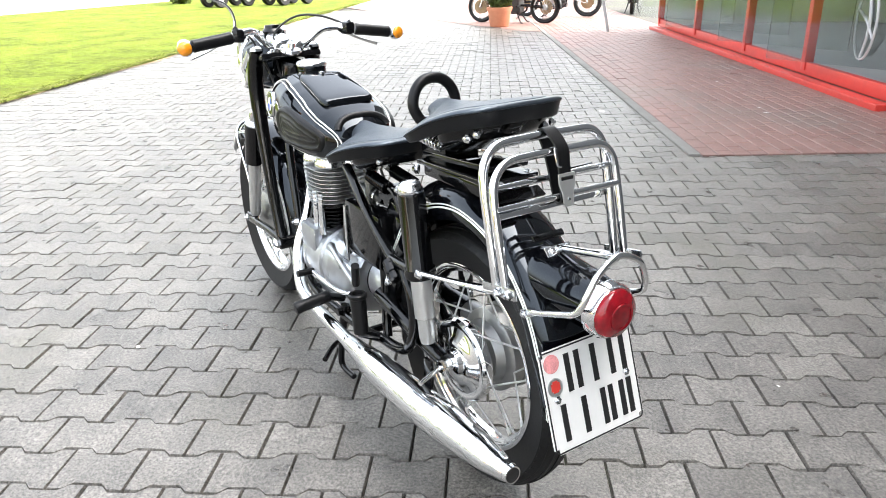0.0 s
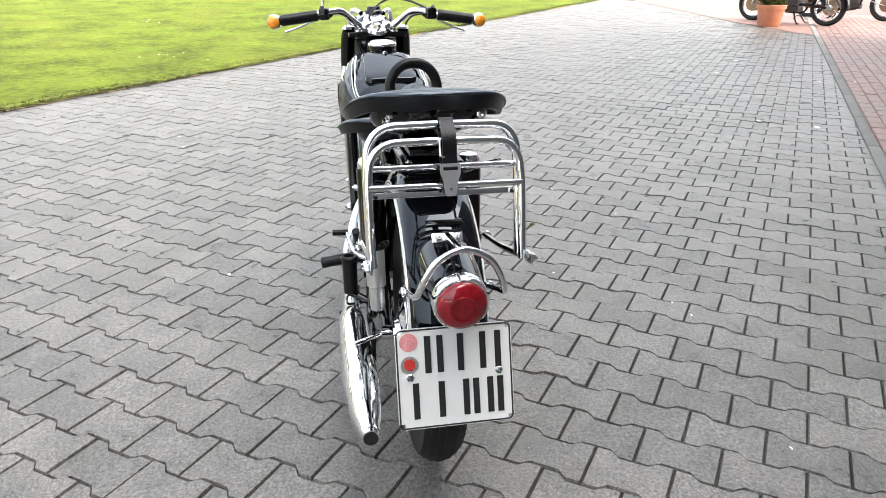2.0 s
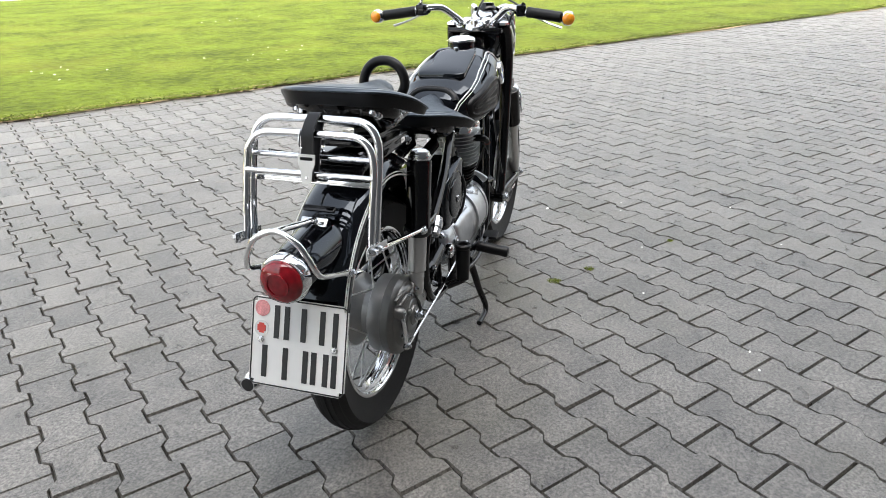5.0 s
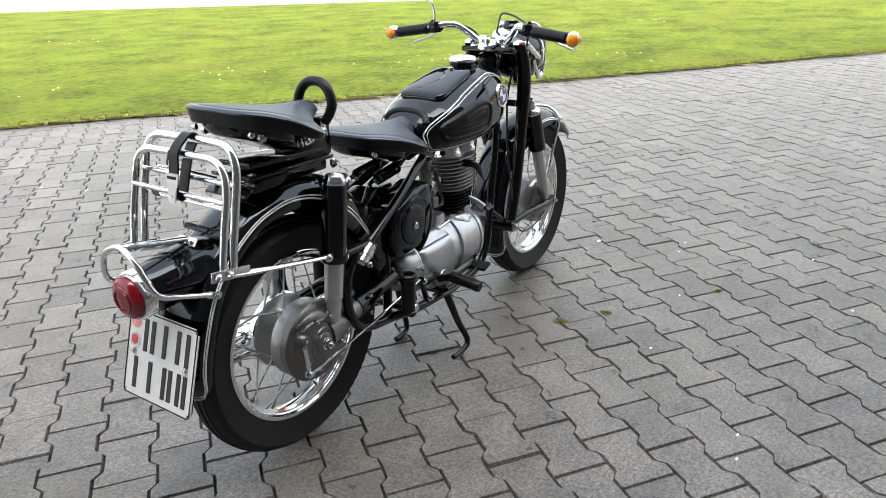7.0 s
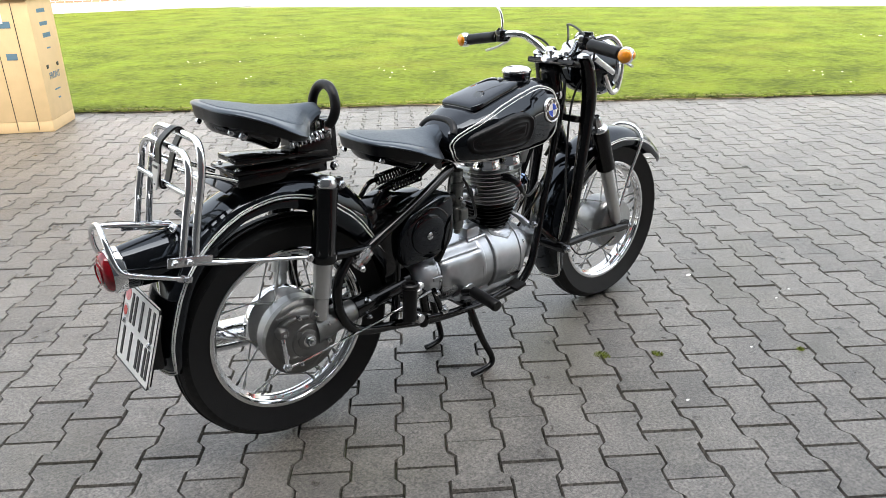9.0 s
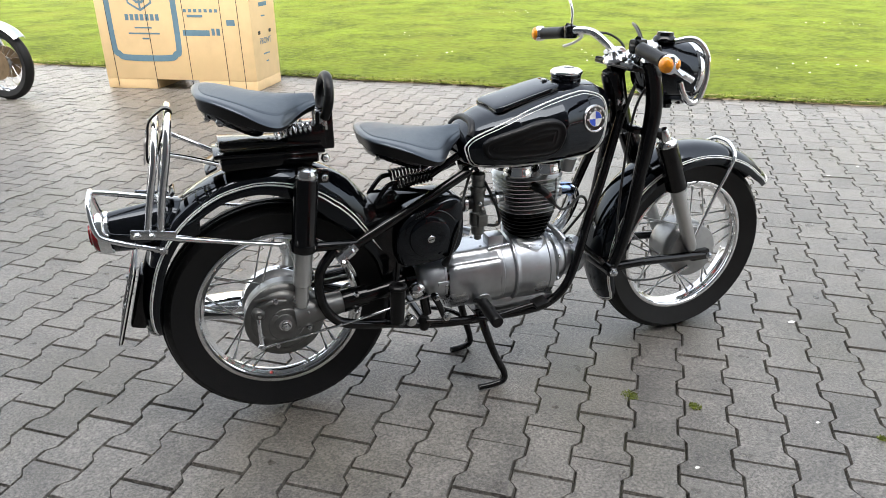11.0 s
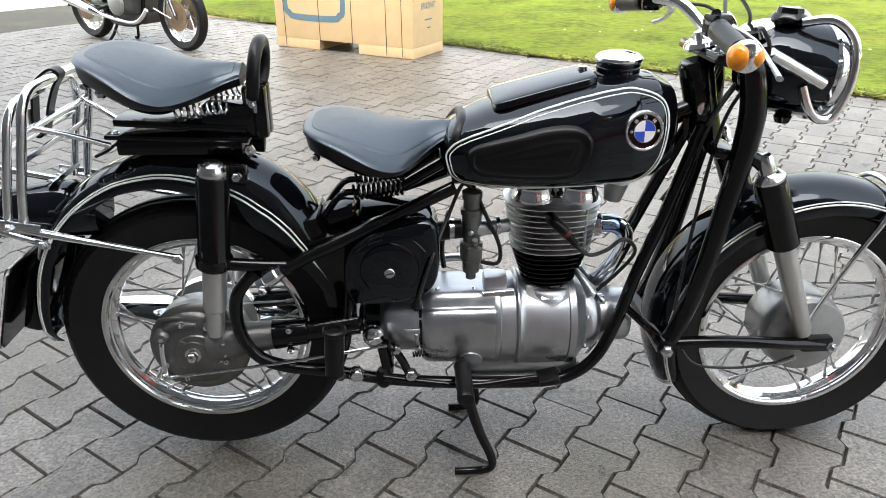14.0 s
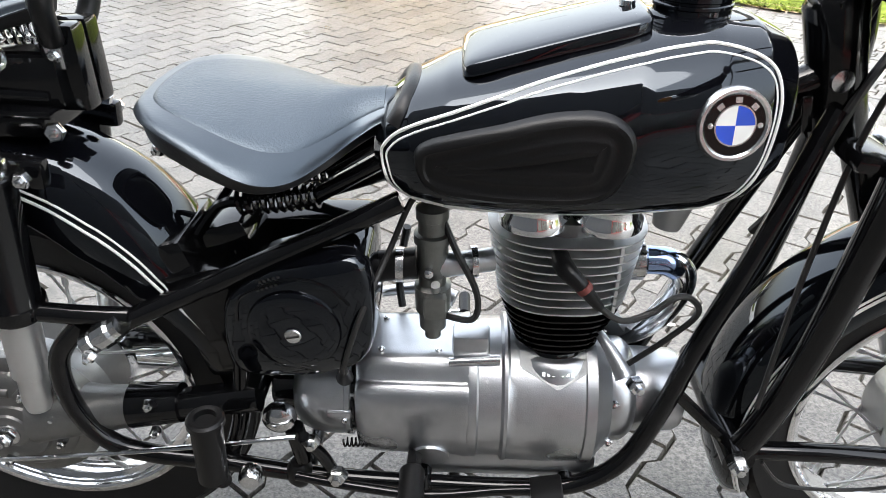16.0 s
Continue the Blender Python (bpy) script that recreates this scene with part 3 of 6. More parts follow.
def fender(root, name, cx, cz, th0, th1, edge, crown, hw, label, stripes=True, steps=48):
    """A curved mudguard round a wheel; edge and crown are (angles, radii)."""
    def pt(th, a, lift=0.0):
        re, rc = np.interp(th, *edge), np.interp(th, *crown)
        w = np.interp(th, *hw)
        r = re + (rc - re) * abs(math.cos(a)) ** 0.75 + lift
        y = (w + lift * 0.6) * math.copysign(abs(math.sin(a)) ** 0.85, a)
        return Vector((cx + r * math.cos(radians(th)), y, cz + r * math.sin(radians(th))))
    angs = [math.radians(v) for v in np.linspace(-90, 90, 23)]
    bm = bmesh.new()
    rings = []
    for th in np.linspace(th0, th1, steps):
        rings.append([pt(th, a) for a in angs] + [pt(th, a, -0.004) for a in angs[::-1]])
    add_rings(bm, rings)
    body = part(name, bm, M_LACQUER, root, label)
    if stripes:
        for s in (-1, 1):
            for a in (76, 70.5):
                line = [pt(th, radians(a * s), -0.0004) for th in np.linspace(th0 + (1.2 if a > 73 else 3.0), th1 - (1.2 if a > 73 else 3.0), 64)]
                part("pinstripe", tube(line, 0.0023 if a > 73 else 0.0017, 6, 1), M_WHITE, body, "fine white line")
        # across the tail end
        for end in (th1 - 1.2, th1 - 3.0) + ((th0 + 1.2, th0 + 3.0) if name == "front_fender" else ()):
            a = 76 if min(abs(end - th0), abs(end - th1)) < 2 else 70.5
            part("pinstripe", tube([pt(end, radians(v), 0.0006) for v in np.linspace(-a, a, 24)], 0.0021, 6, 1), M_WHITE, body)
    return body, pt


def coil(p0, p1, r, turns, wire):
    p0, p1 = Vector(p0), Vector(p1)
    ax = (p1 - p0).normalized()
    u = ax.cross(Vector((0, 1, 0))).normalized()
    v = ax.cross(u)
    n = turns * 12
    return tube([p0.lerp(p1, i / n) + r * (math.cos(i * math.tau / 12) * u + math.sin(i * math.tau / 12) * v) for i in range(n + 1)], wire, 6, 1)


def rod(p, q, r, r2=None, seg=14, bm=None):
    return tube([p, q], [r, r if r2 is None else r2], seg, 1, bm=bm)


def bolt(root, p, axis, r=0.009, h=0.008, name="bolt", m=None):
    return part(name, lathe([(r, 0), (r, h * 0.7), (r * 0.8, h), (r * 0.45, h), (r * 0.45, h * 1.5), (0.0, h * 1.6)], p, axis, 6 if r > 0.006 else 8), m or M_STEEL, root)


def saddle(root, name, place, tilt, label):
    """A sprung saddle: a rounded shell that dips to both sides, with a rolled skirt round its edge; place is its rear end."""
    EX = [.000, .004, .016, .045, .092, .136, .165, .190, .215, .240, .265, .290]
    EW = [.000, .062, .100, .134, .162, .175, .171, .150, .108, .068, .047, .036]
    ZE = [.794, .793, .792, .788, .774, .754, .743, .738, .740, .749, .761, .771]
    CXS, CZS = [.06, .10, .15, .20, .25, .29], [.795, .791, .785, .783, .785, .788]
    half = spline([(x, w, z) for x, w, z in zip(EX, EW, ZE)], 5)
    turn = Matrix.Rotation(tilt, 3, "Y")
    base = Vector(place)

    def put(x, y, z):
        return base + turn @ Vector((x, y, z - 0.78))

    edge = [Vector((p.x, -p.y, p.z)) for p in half[:0:-1]] + list(half)      # from the nose round the back to the nose

    def spine(p):
        q = max(0.0, min(1.0, p.x / 0.29))
        x = 0.068 + (0.288 - 0.068) * q ** 1.15
        return Vector((x, 0, float(np.interp(x, CXS, CZS))))

    def surf(p, k, lift=0.0):
        c = spine(p)
        ze = p.z + (c.z - p.z) * (1 - k ** 1.75) - 0.004 * max(0.0, (k - 0.93) / 0.07) ** 2
        return c.x + (p.x - c.x) * k, p.y * k, ze + lift

    skirt = [float(np.interp(p.x, [0, .045, .092, .136, .165, .19, .22, .29], [.034, .033, .030, .022, .015, .011, .012, .018])) for p in edge]

    def rim_ring(out, down):
        ring = []
        for p, th in zip(edge, skirt):
            c = spine(p)
            d = Vector((p.x - c.x, p.y, 0)).normalized()
            ring.append(put(p.x + d.x * out, p.y + d.y * out, p.z - 0.004 - th * down))
        return ring

    ks = [0.0, 0.08, 0.2, 0.35, 0.5, 0.62, 0.74, 0.82, 0.88, 0.93, 0.97, 1.0]
    rings = [[put(*surf(p, k)) for p in edge] for k in ks]
    rings += [rim_ring(0.0012, 0.05), rim_ring(0.0006, 0.13), rim_ring(-0.003, 0.15)]
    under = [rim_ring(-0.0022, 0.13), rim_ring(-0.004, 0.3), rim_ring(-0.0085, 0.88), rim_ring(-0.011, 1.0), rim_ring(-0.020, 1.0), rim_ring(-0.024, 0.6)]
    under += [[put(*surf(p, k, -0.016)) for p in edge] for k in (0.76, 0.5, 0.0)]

    def shell(loops):
        shell_bm = add_rings(bmesh.new(), loops, caps=False)
        bmesh.ops.remove_doubles(shell_bm, verts=shell_bm.verts, dist=1e-5)
        return shell_bm

    body = part(name, shell(rings), M_SEAT, root, label, smooth=45)
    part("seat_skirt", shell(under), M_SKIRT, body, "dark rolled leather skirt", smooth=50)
    # grained middle panel inside a smooth border
    inner = [[put(*surf(p, k, lift)) for p in edge if p.x < 0.278] for k, lift in ((0.0, 0.0013), (0.15, 0.0013), (0.3, 0.0014), (0.5, 0.0014), (0.62, 0.0014), (0.7, 0.0013), (0.765, 0.0009), (0.785, -0.002))]
    part("leather_panel", shell(inner), M_GRAIN, body, "grained black leather top", smooth=70)
    # the pressed steel pan below the rear half
    bowl = []
    for k in np.linspace(0, 1, 9):
        ring = []
        for a in np.linspace(0, math.tau, 30, endpoint=False):
            x = 0.092 + 0.078 * math.cos(a) * (1 - 0.25 * k * k)
            y = 0.125 * math.sin(a) * (1 - 0.45 * k * k) * (1.0 + 0.12 * math.cos(a))
            z = float(np.interp(x, EX, ZE)) - 0.028 - 0.034 * math.sin(k * math.pi / 2)
            ring.append(put(x, y, z))
        bowl.append(ring)
    pan = part("seat_pan", add_rings(bmesh.new(), bowl), M_BLACK, body, "black pressed steel seat pan", smooth=60)
    for sgn in (-1, 1):
        bolt(pan, put(0.03, sgn * 0.088, 0.742), turn @ Vector((-0.4, sgn, -0.1)), 0.008, 0.008)
        part("nose_bracket", tube([put(0.17, sgn * 0.05, 0.735), put(0.22, sgn * 0.035, 0.742), put(0.28, sgn * 0.022, 0.760)], 0.007, 8, 3), M_BLACK, body)
    return body


# ---- the motorcycle: x forward, y to its left, on its centre stand ----
RX, RZ_, RR = 0.022, 0.322, 0.311      # rear axle, tyre radius
FX, FZ, FR = 1.357, 0.303, 0.306      # front axle
moto = thing("motorcycle", "glossy black vintage motorcycle with white pinstripes on its centre stand", "motorcycle", (0.68, 0, 0))

wheel(moto, "rear_wheel", RX, RZ_, RR, 0.223, "chrome spoked rear wheel rim", "dull grey drum hub",
      [(0.03, -0.075), (0.085, -0.073), (0.100, -0.068), (0.102, -0.05), (0.102, -0.03), (0.095, -0.026), (0.08, -0.02), (0.07, 0.0), (0.085, 0.02), (0.092, 0.026), (0.098, 0.03), (0.098, 0.045), (0.06, 0.06), (0.03, 0.062)])
wheel(moto, "front_wheel", FX, FZ, FR, 0.223, "chrome spoked front wheel rim", "polished alloy drum brake hub",
      [(0.02, -0.068), (0.06, -0.066), (0.085, -0.058), (0.092, -0.05), (0.095, -0.035), (0.095, 0.0), (0.094, 0.03), (0.09, 0.04), (0.06, 0.055), (0.02, 0.06)])

part("hub_cover", lathe([(0.098, 0.030), (0.101, 0.036), (0.101, 0.050), (0.096, 0.056), (0.086, 0.057), (0.080, 0.054), (0.060, 0.060), (0.052, 0.066), (0.034, 0.067), (0.030, 0.078), (0.016, 0.082), (0.015, 0.110), (0, 0.112)], (RX, 0, RZ_), (0, 1, 0), 48), M_CHROME, moto, "polished chrome hub cover")
rear_fender, rear_pt = fender(moto, "rear_fender", RX, RZ_, 18, 181,
       ([18, 46, 63, 75, 85, 95, 108, 125, 139, 155, 174, 181], [.300, .292, .306, .330, .347, .361, .366, .355, .341, .322, .314, .308]),
       ([18, 40, 50, 60, 70, 90, 115, 130, 150, 168, 181], [.352, .368, .393, .412, .420, .422, .409, .397, .376, .358, .340]),
       ([18, 60, 150, 175, 181], [.080, .082, .082, .07, .045]), "deep black lacquered rear mudguard")
front_fender, front_pt = fender(moto, "front_fender", FX, FZ, 33, 207,
       ([33, 45, 70, 100, 140, 180, 207], [.335, .312, .298, .296, .298, .298, .298]),
       ([33, 45, 70, 100, 140, 180, 207], [.372, .362, .357, .357, .355, .350, .335]),
       ([33, 40, 60, 180, 200, 207], [.045, .062, .076, .076, .064, .045]), "black lacquered front mudguard")


# ---- tank ----
TX = [.535, .550, .58, .62, .68, .75, .82, .90, .95, .985, 1.005]
TT = [.745, .780, .803, .821, .839, .857, .873, .883, .879, .862, .820]
TB = [.715, .690, .678, .674, .674, .675, .677, .680, .690, .712, .760]
TW = [.05, .080, .102, .121, .137, .145, .145, .132, .116, .090, .045]


def tank_yz(x, f):
    """Right-hand outline of the tank's section: f from 0 (top ridge) over 1 (widest) to 2 (bottom)."""
    zt, zb, w = np.interp(x, TX, TT), np.interp(x, TX, TB), np.interp(x, TX, TW)
    zc = zb + 0.42 * (zt - zb)
    if f <= 1:
        a = f * math.pi / 2
        return w * math.sin(a) ** (2 / 2.7), zc + (zt - zc) * math.cos(a) ** (2 / 2.7)
    a = (f - 1) * math.pi / 2
    return w * math.cos(a) ** (2 / 5.0), zc - (zc - zb) * math.sin(a) ** (2 / 3.2)


def tank_y(x, z):
    """Half-width of the tank at a height."""
    zt, zb, w = np.interp(x, TX, TT), np.interp(x, TX, TB), np.interp(x, TX, TW)
    zc = zb + 0.42 * (zt - zb)
    if z >= zc:
        q = min(1, (z - zc) / (zt - zc))
        return w * max(0.0, 1 - q ** 2.7) ** (1 / 2.7)
    q = min(1, (zc - z) / (zc - zb))
    return w * max(0.0, 1 - q ** 3.2) ** (1 / 5.0)


bm = bmesh.new()
rings = []
for x in np.interp(np.linspace(0, 1, 101), np.linspace(0, 1, len(TX)), TX):
    half = [tank_yz(x, f) for f in np.linspace(0, 2, 61)]
    rings.append([Vector((x, -y, z)) for y, z in half] + [Vector((x, y, z)) for y, z in half[-2:0:-1]])
add_rings(bm, rings)
tank = part("tank", bm, M_LACQUER, moto, "teardrop glossy black fuel tank")
STRIPE = [(.549, .722), (.551, .748), (.585, .776), (.67, .812), (.735, .835), (.81, .855), (.862, .864), (.90, .866), (.945, .851), (.962, .82), (.962, .772), (.952, .735), (.932, .704), (.90, .686), (.80, .681), (.60, .683), (.562, .694)]
KNEE = [(.585, .745), (.605, .768), (.67, .790), (.735, .808), (.785, .809), (.812, .785), (.806, .742), (.775, .712), (.69, .706), (.605, .709)]


def on_tank(x, z, side, out):
    return Vector((x, side * (tank_y(x, z) + out), z))


def shrunk(poly, d):
    c = Vector((sum(p[0] for p in poly) / len(poly), sum(p[1] for p in poly) / len(poly)))
    res = []
    for i, p in enumerate(poly):
        a, b = Vector(poly[i - 1]), Vector(poly[(i + 1) % len(poly)])
        t = (b - a).normalized()
        m = Vector((-t.y, t.x))
        if m.dot(c - Vector(p)) < 0:
            m = -m
        res.append(tuple(Vector(p) + m * d))
    return res


for side in (-1, 1):
    for d, r in ((0.0, 0.0024), (0.0062, 0.0015)):
        loop = [(v.x, v.y) for v in spline([(x, z, 0) for x, z in shrunk(STRIPE, d)], 6, True)]
        part("pinstripe", tube([on_tank(x, z, side, -0.0006) for x, z in loop], r, 8, 1, True), M_WHITE, tank, "white line round the tank's side")
    # rubber knee pad with a raised rim and two ribs
    rings = []
    for d, out in ((0.0, 0.0), (0.002, 0.007), (0.006, 0.010), (0.011, 0.0095), (0.014, 0.007), (0.024, 0.006), (0.0255, 0.0068), (0.0285, 0.0068), (0.030, 0.006), (0.036, 0.006), (0.0375, 0.0066), (0.0395, 0.0066), (0.041, 0.006)):
        loop = spline([(x, z, 0) for x, z in shrunk(KNEE, d)], 6, True)
        rings.append([on_tank(v.x, v.y, side, out) for v in loop])
    bmk = add_rings(bmesh.new(), rings)
    part("knee_pad", bmk, M_RUBBER, tank, "ribbed black rubber knee pad")
    # roundel
    c = on_tank(.909, .797, side, 0.0)
    nrm = Vector((0.10, side, 0.12)).normalized()
    badge = part("badge", lathe([(0.0385, -0.008), (0.0385, 0.004), (0.0365, 0.0072), (0.0335, 0.0072), (0.031, 0.0050), (0.0, 0.0050)], c, nrm, 40), M_STEEL, tank, "round metal badge")
    part("badge_ring", lathe([(0.0308, 0.004), (0.0308, 0.0058), (0.0205, 0.0058), (0.0205, 0.004)], c, nrm, 40), M_BLACK, badge, "black enamel ring")
    part("badge_bezel", ring_lathe([(0.0215, 0.0056), (0.0215, 0.0068), (0.0200, 0.0068), (0.0200, 0.0056)], c, nrm, 40), M_STEEL, badge, "thin metal ring")
    u = nrm.cross(Vector((0, 0, 1))).normalized()
    v = u.cross(nrm)
    for q in range(4):
        bmq = bmesh.new()
        o = c + nrm * 0.0066
        fan = [o] + [o + 0.0202 * (math.cos(a) * u + math.sin(a) * v) for a in np.linspace(q * math.pi / 2, (q + 1) * math.pi / 2, 9)]
        bmq.faces.new([bmq.verts.new(p) for p in fan])
        part("badge_quarter", bmq, M_BLUE if q % 2 else M_WHITE, badge, smooth=0)
    for k in range(3):      # raised marks on the black ring
        a = math.pi / 2 + (k - 1) * 0.75
        spot = c + nrm * 0.0062 + 0.0256 * (math.cos(a) * u + math.sin(a) * v)
        bmq = bmesh.new()
        side_d, up_d = -math.sin(a) * u + math.cos(a) * v, math.cos(a) * u + math.sin(a) * v
        bmq.faces.new([bmq.verts.new(spot + side_d * sx * 0.0034 + up_d * sy * 0.0030) for sx, sy in ((-1, -1), (1, -1), (1, 1), (-1, 1))])
        part("badge_mark", bmq, M_STEEL, badge, "raised metal mark", smooth=0)
    for sgn in (-1, 1):
        part("badge_screw", lathe([(0.0032, 0.0), (0.0030, 0.0012), (0, 0.0016)], c + nrm * 0.0058 + u * sgn * 0.0256, nrm, 10), M_STEEL, badge)


rim_pts = []
for f in np.linspace(-0.56, 0.56, 17):
    x = 0.580 - 0.018 * (f / 0.56) ** 2
    y, z = tank_yz(x, abs(f))
    rim_pts.append((x, math.copysign(y, f) if f else 0.0, z - 0.005))
part("tank_arch", tube(rim_pts, 0.0115, 12, 3), M_RUBBER, tank, "raised black rubber edge behind the tank")

# toolbox lid on the tank, filler cap
def lid_ring(grow, lift):
    pts = []
    for a in np.linspace(0, math.tau, 48, endpoint=False):
        ca, sa = math.cos(a), math.sin(a)
        x = 0.735 + (0.100 + grow) * math.copysign(abs(ca) ** 0.24, ca)
        y = (0.074 + grow + 0.006 * (0.737 - x) / 0.1) * math.copysign(abs(sa) ** 0.24, sa)
        base = 0.829 + 0.050 * ((x - 0.638) / 0.198) ** 0.9 if x > 0.638 else 0.829
        pts.append(Vector((x, y, base - 0.55 * y * y + lift)))
    return pts


bm = add_rings(bmesh.new(), [lid_ring(-0.006, -0.04), lid_ring(-0.006, -0.008), lid_ring(0.0, -0.004), lid_ring(0.0, 0.006), lid_ring(-0.0015, 0.0085), lid_ring(-0.004, 0.0100), lid_ring(-0.008, 0.0108), lid_ring(-0.02, 0.0116), lid_ring(-0.035, 0.0120), lid_ring(-0.05, 0.0122), lid_ring(-0.066, 0.0123)])
lid = part("toolbox_lid", bm, M_LACQUER, moto, "black lacquered toolbox lid on the tank")
part("lid_lock", lathe([(0.009, 0), (0.009, 0.006), (0.0, 0.008)], (0.815, 0.0, 0.885), (0, 0, 1), 16), M_CHROME, lid)
part("filler_cap", lathe([(0.040, 0.016), (0.0445, 0.018), (0.0465, 0.021), (0.0465, 0.026), (0.0445, 0.029), (0.041, 0.031), (0.038, 0.034), (0.02, 0.038), (0.0, 0.039)], (0.886, 0, 0.882), (0, 0, 1), 40), M_CHROME, moto, "chrome screw filler cap")
part("filler_neck", lathe([(0.050, -0.016), (0.047, -0.004), (0.0425, -0.001), (0.042, 0.004), (0.0435, 0.0055), (0.0435, 0.0085), (0.042, 0.010), (0.042, 0.012), (0.0435, 0.0135), (0.0435, 0.018)], (0.886, 0, 0.882), (0, 0, 1), 32), M_LACQUER, moto)

# ---- seats ----
saddle(moto, "rider_saddle", (0.270, 0, 0.78), 0.0, "sprung black leather rider saddle")
pillion = saddle(moto, "pillion_saddle", (-0.128, 0, 0.9204), 0.089, "sprung black leather pillion saddle")
arch = [(0.180, 0.036, 0.846), (0.186, 0.050, 0.868), (0.190, 0.056, 0.892), (0.194, 0.044, 0.922), (0.197, 0.018, 0.940), (0.197, -0.018, 0.940), (0.194, -0.044, 0.922), (0.190, -0.056, 0.892), (0.186, -0.050, 0.868), (0.180, -0.036, 0.846)]
part("grab_handle", tube(arch, 0.0125, 14), M_RUBBER, pillion, "black rubber loop handle")
for s in (-1, 1):
    b = part("handle_bracket", block((0.180, s * 0.017, 0.812), (0.044, 0.030, 0.10), 0.006), M_BLACK, pillion)
    part("bolt_plate", block((0.176, s * 0.033, 0.836), (0.020, 0.004, 0.046), 0.0018), M_STEEL, b)
    for z in (0.85, 0.828):
        bolt(b, (0.176, s * 0.034, z), (0, s, 0), 0.0075, 0.006)
mount = part("pillion_mount", block((0.035, 0, 0.752), (0.24, 0.11, 0.03), 0.006), M_BLACK, moto, "black pillion seat bracket over the mudguard")
part("mount_plate", block((0.04, 0, 0.792), (0.25, 0.10, 0.014), 0.004, ry(4)), M_BLACK, mount)
part("mount_plate", block((0.035, 0, 0.772), (0.27, 0.13, 0.010), 0.004, ry(2)), M_BLACK, mount)
part("mount_block", block((0.13, 0, 0.80), (0.10, 0.09, 0.06), 0.008), M_BLACK, mount)
for s in (-1, 1):
    bolt(mount, (-0.082, s * 0.05, 0.774), (0, 0, 1), 0.010, 0.008)
    bolt(mount, (0.168, s * 0.06, 0.748), (0.3, s, 0.2), 0.012, 0.010)
    part("seat_spring", coil((0.045, s * 0.075, 0.826), (0.140, s * 0.075, 0.836), 0.011, 8, 0.0028), M_STEEL, moto, "exposed steel saddle spring")
    part("seat_spring", coil((0.362, s * 0.038, 0.650), (0.464, s * 0.036, 0.661), 0.0145, 10, 0.0034), M_BLACK, moto, "exposed black saddle spring")
    part("seat_link", tube([(0.370, s * 0.038, 0.651), (0.335, s * 0.038, 0.645), (0.30, s * 0.04, 0.60)], 0.007, 8, 3), M_BLACK, moto)
    part("seat_hinge", rod((0.46, s * 0.036, 0.661), (0.55, s * 0.04, 0.715), 0.010), M_BLACK, moto)
    bolt(moto, (-0.075, s * 0.088, 0.868), (-0.2, s, 0), 0.011, 0.01)

# ---- frame ----
bm = bmesh.new()
for s in (-1, 1):
    tube([(0.565, s * 0.055, 0.665), (0.40, s * 0.085, 0.595), (0.25, s * 0.105, 0.53), (0.195, s * 0.110, 0.502)], 0.0135, 12, bm=bm)
    tube([(1.062, s * 0.03, 0.78), (1.00, s * 0.055, 0.60), (0.95, s * 0.068, 0.46), (0.925, s * 0.075, 0.375), (0.885, s * 0.085, 0.28), (0.83, s * 0.088, 0.228), (0.75, s * 0.09, 0.212), (0.56, s * 0.09, 0.215), (0.42, s * 0.095, 0.232), (0.31, s * 0.105, 0.262), (0.21, s * 0.115, 0.285), (0.15, s * 0.118, 0.315), (0.118, s * 0.118, 0.38), (0.122, s * 0.118, 0.46), (0.165, s * 0.114, 0.515)], 0.0135, 12, bm=bm)
    tube([(0.095, s * 0.118, 0.535), (0.16, s * 0.116, 0.528), (0.225, s * 0.11, 0.522)], 0.013, 12, 3, bm=bm)
    tube([(0.36, s * 0.07, 0.58), (0.345, s * 0.07, 0.45), (0.33, s * 0.08, 0.33), (0.31, s * 0.09, 0.265)], 0.013, 10, bm=bm)
tube([(1.07, 0, 0.82), (0.90, 0, 0.745), (0.72, 0, 0.70), (0.56, 0, 0.67)], 0.02, 14, bm=bm)
tube([(0.42, -0.095, 0.232), (0.42, 0.095, 0.232)], 0.011, 10, 1, bm=bm)
tube([(0.80, -0.088, 0.222), (0.80, 0.088, 0.222)], 0.011, 10, 1, bm=bm)
lathe([(0.028, -0.085), (0.034, -0.08), (0.032, 0), (0.034, 0.075), (0.028, 0.085)], (1.060, 0, 0.82), (-0.28, 0, 1), 20, bm)
frame_ob = part("frame", bm, M_BLACK, moto, "black tubular steel frame")
for s in (-1, 1):
    ca, cb = Vector((0.170, s * 0.130, 0.490)), Vector((0.222, s * 0.124, 0.522))
    b = part("frame_clamp", lathe([(0.010, 0.0), (0.0155, 0.002), (0.0155, 0.016), (0.0135, 0.018), (0.0135, 0.022), (0.0175, 0.024), (0.0175, 0.044), (0.0145, 0.048), (0.0145, 0.058)], ca, cb - ca, 12), M_STEEL if s < 0 else M_BLACK, frame_ob, "bright steel passenger peg clamp" if s < 0 else "black passenger peg clamp", smooth=20)
    bolt(b, (0.182, s * 0.142, 0.488), (-0.2, s, -0.3), 0.009, 0.010)

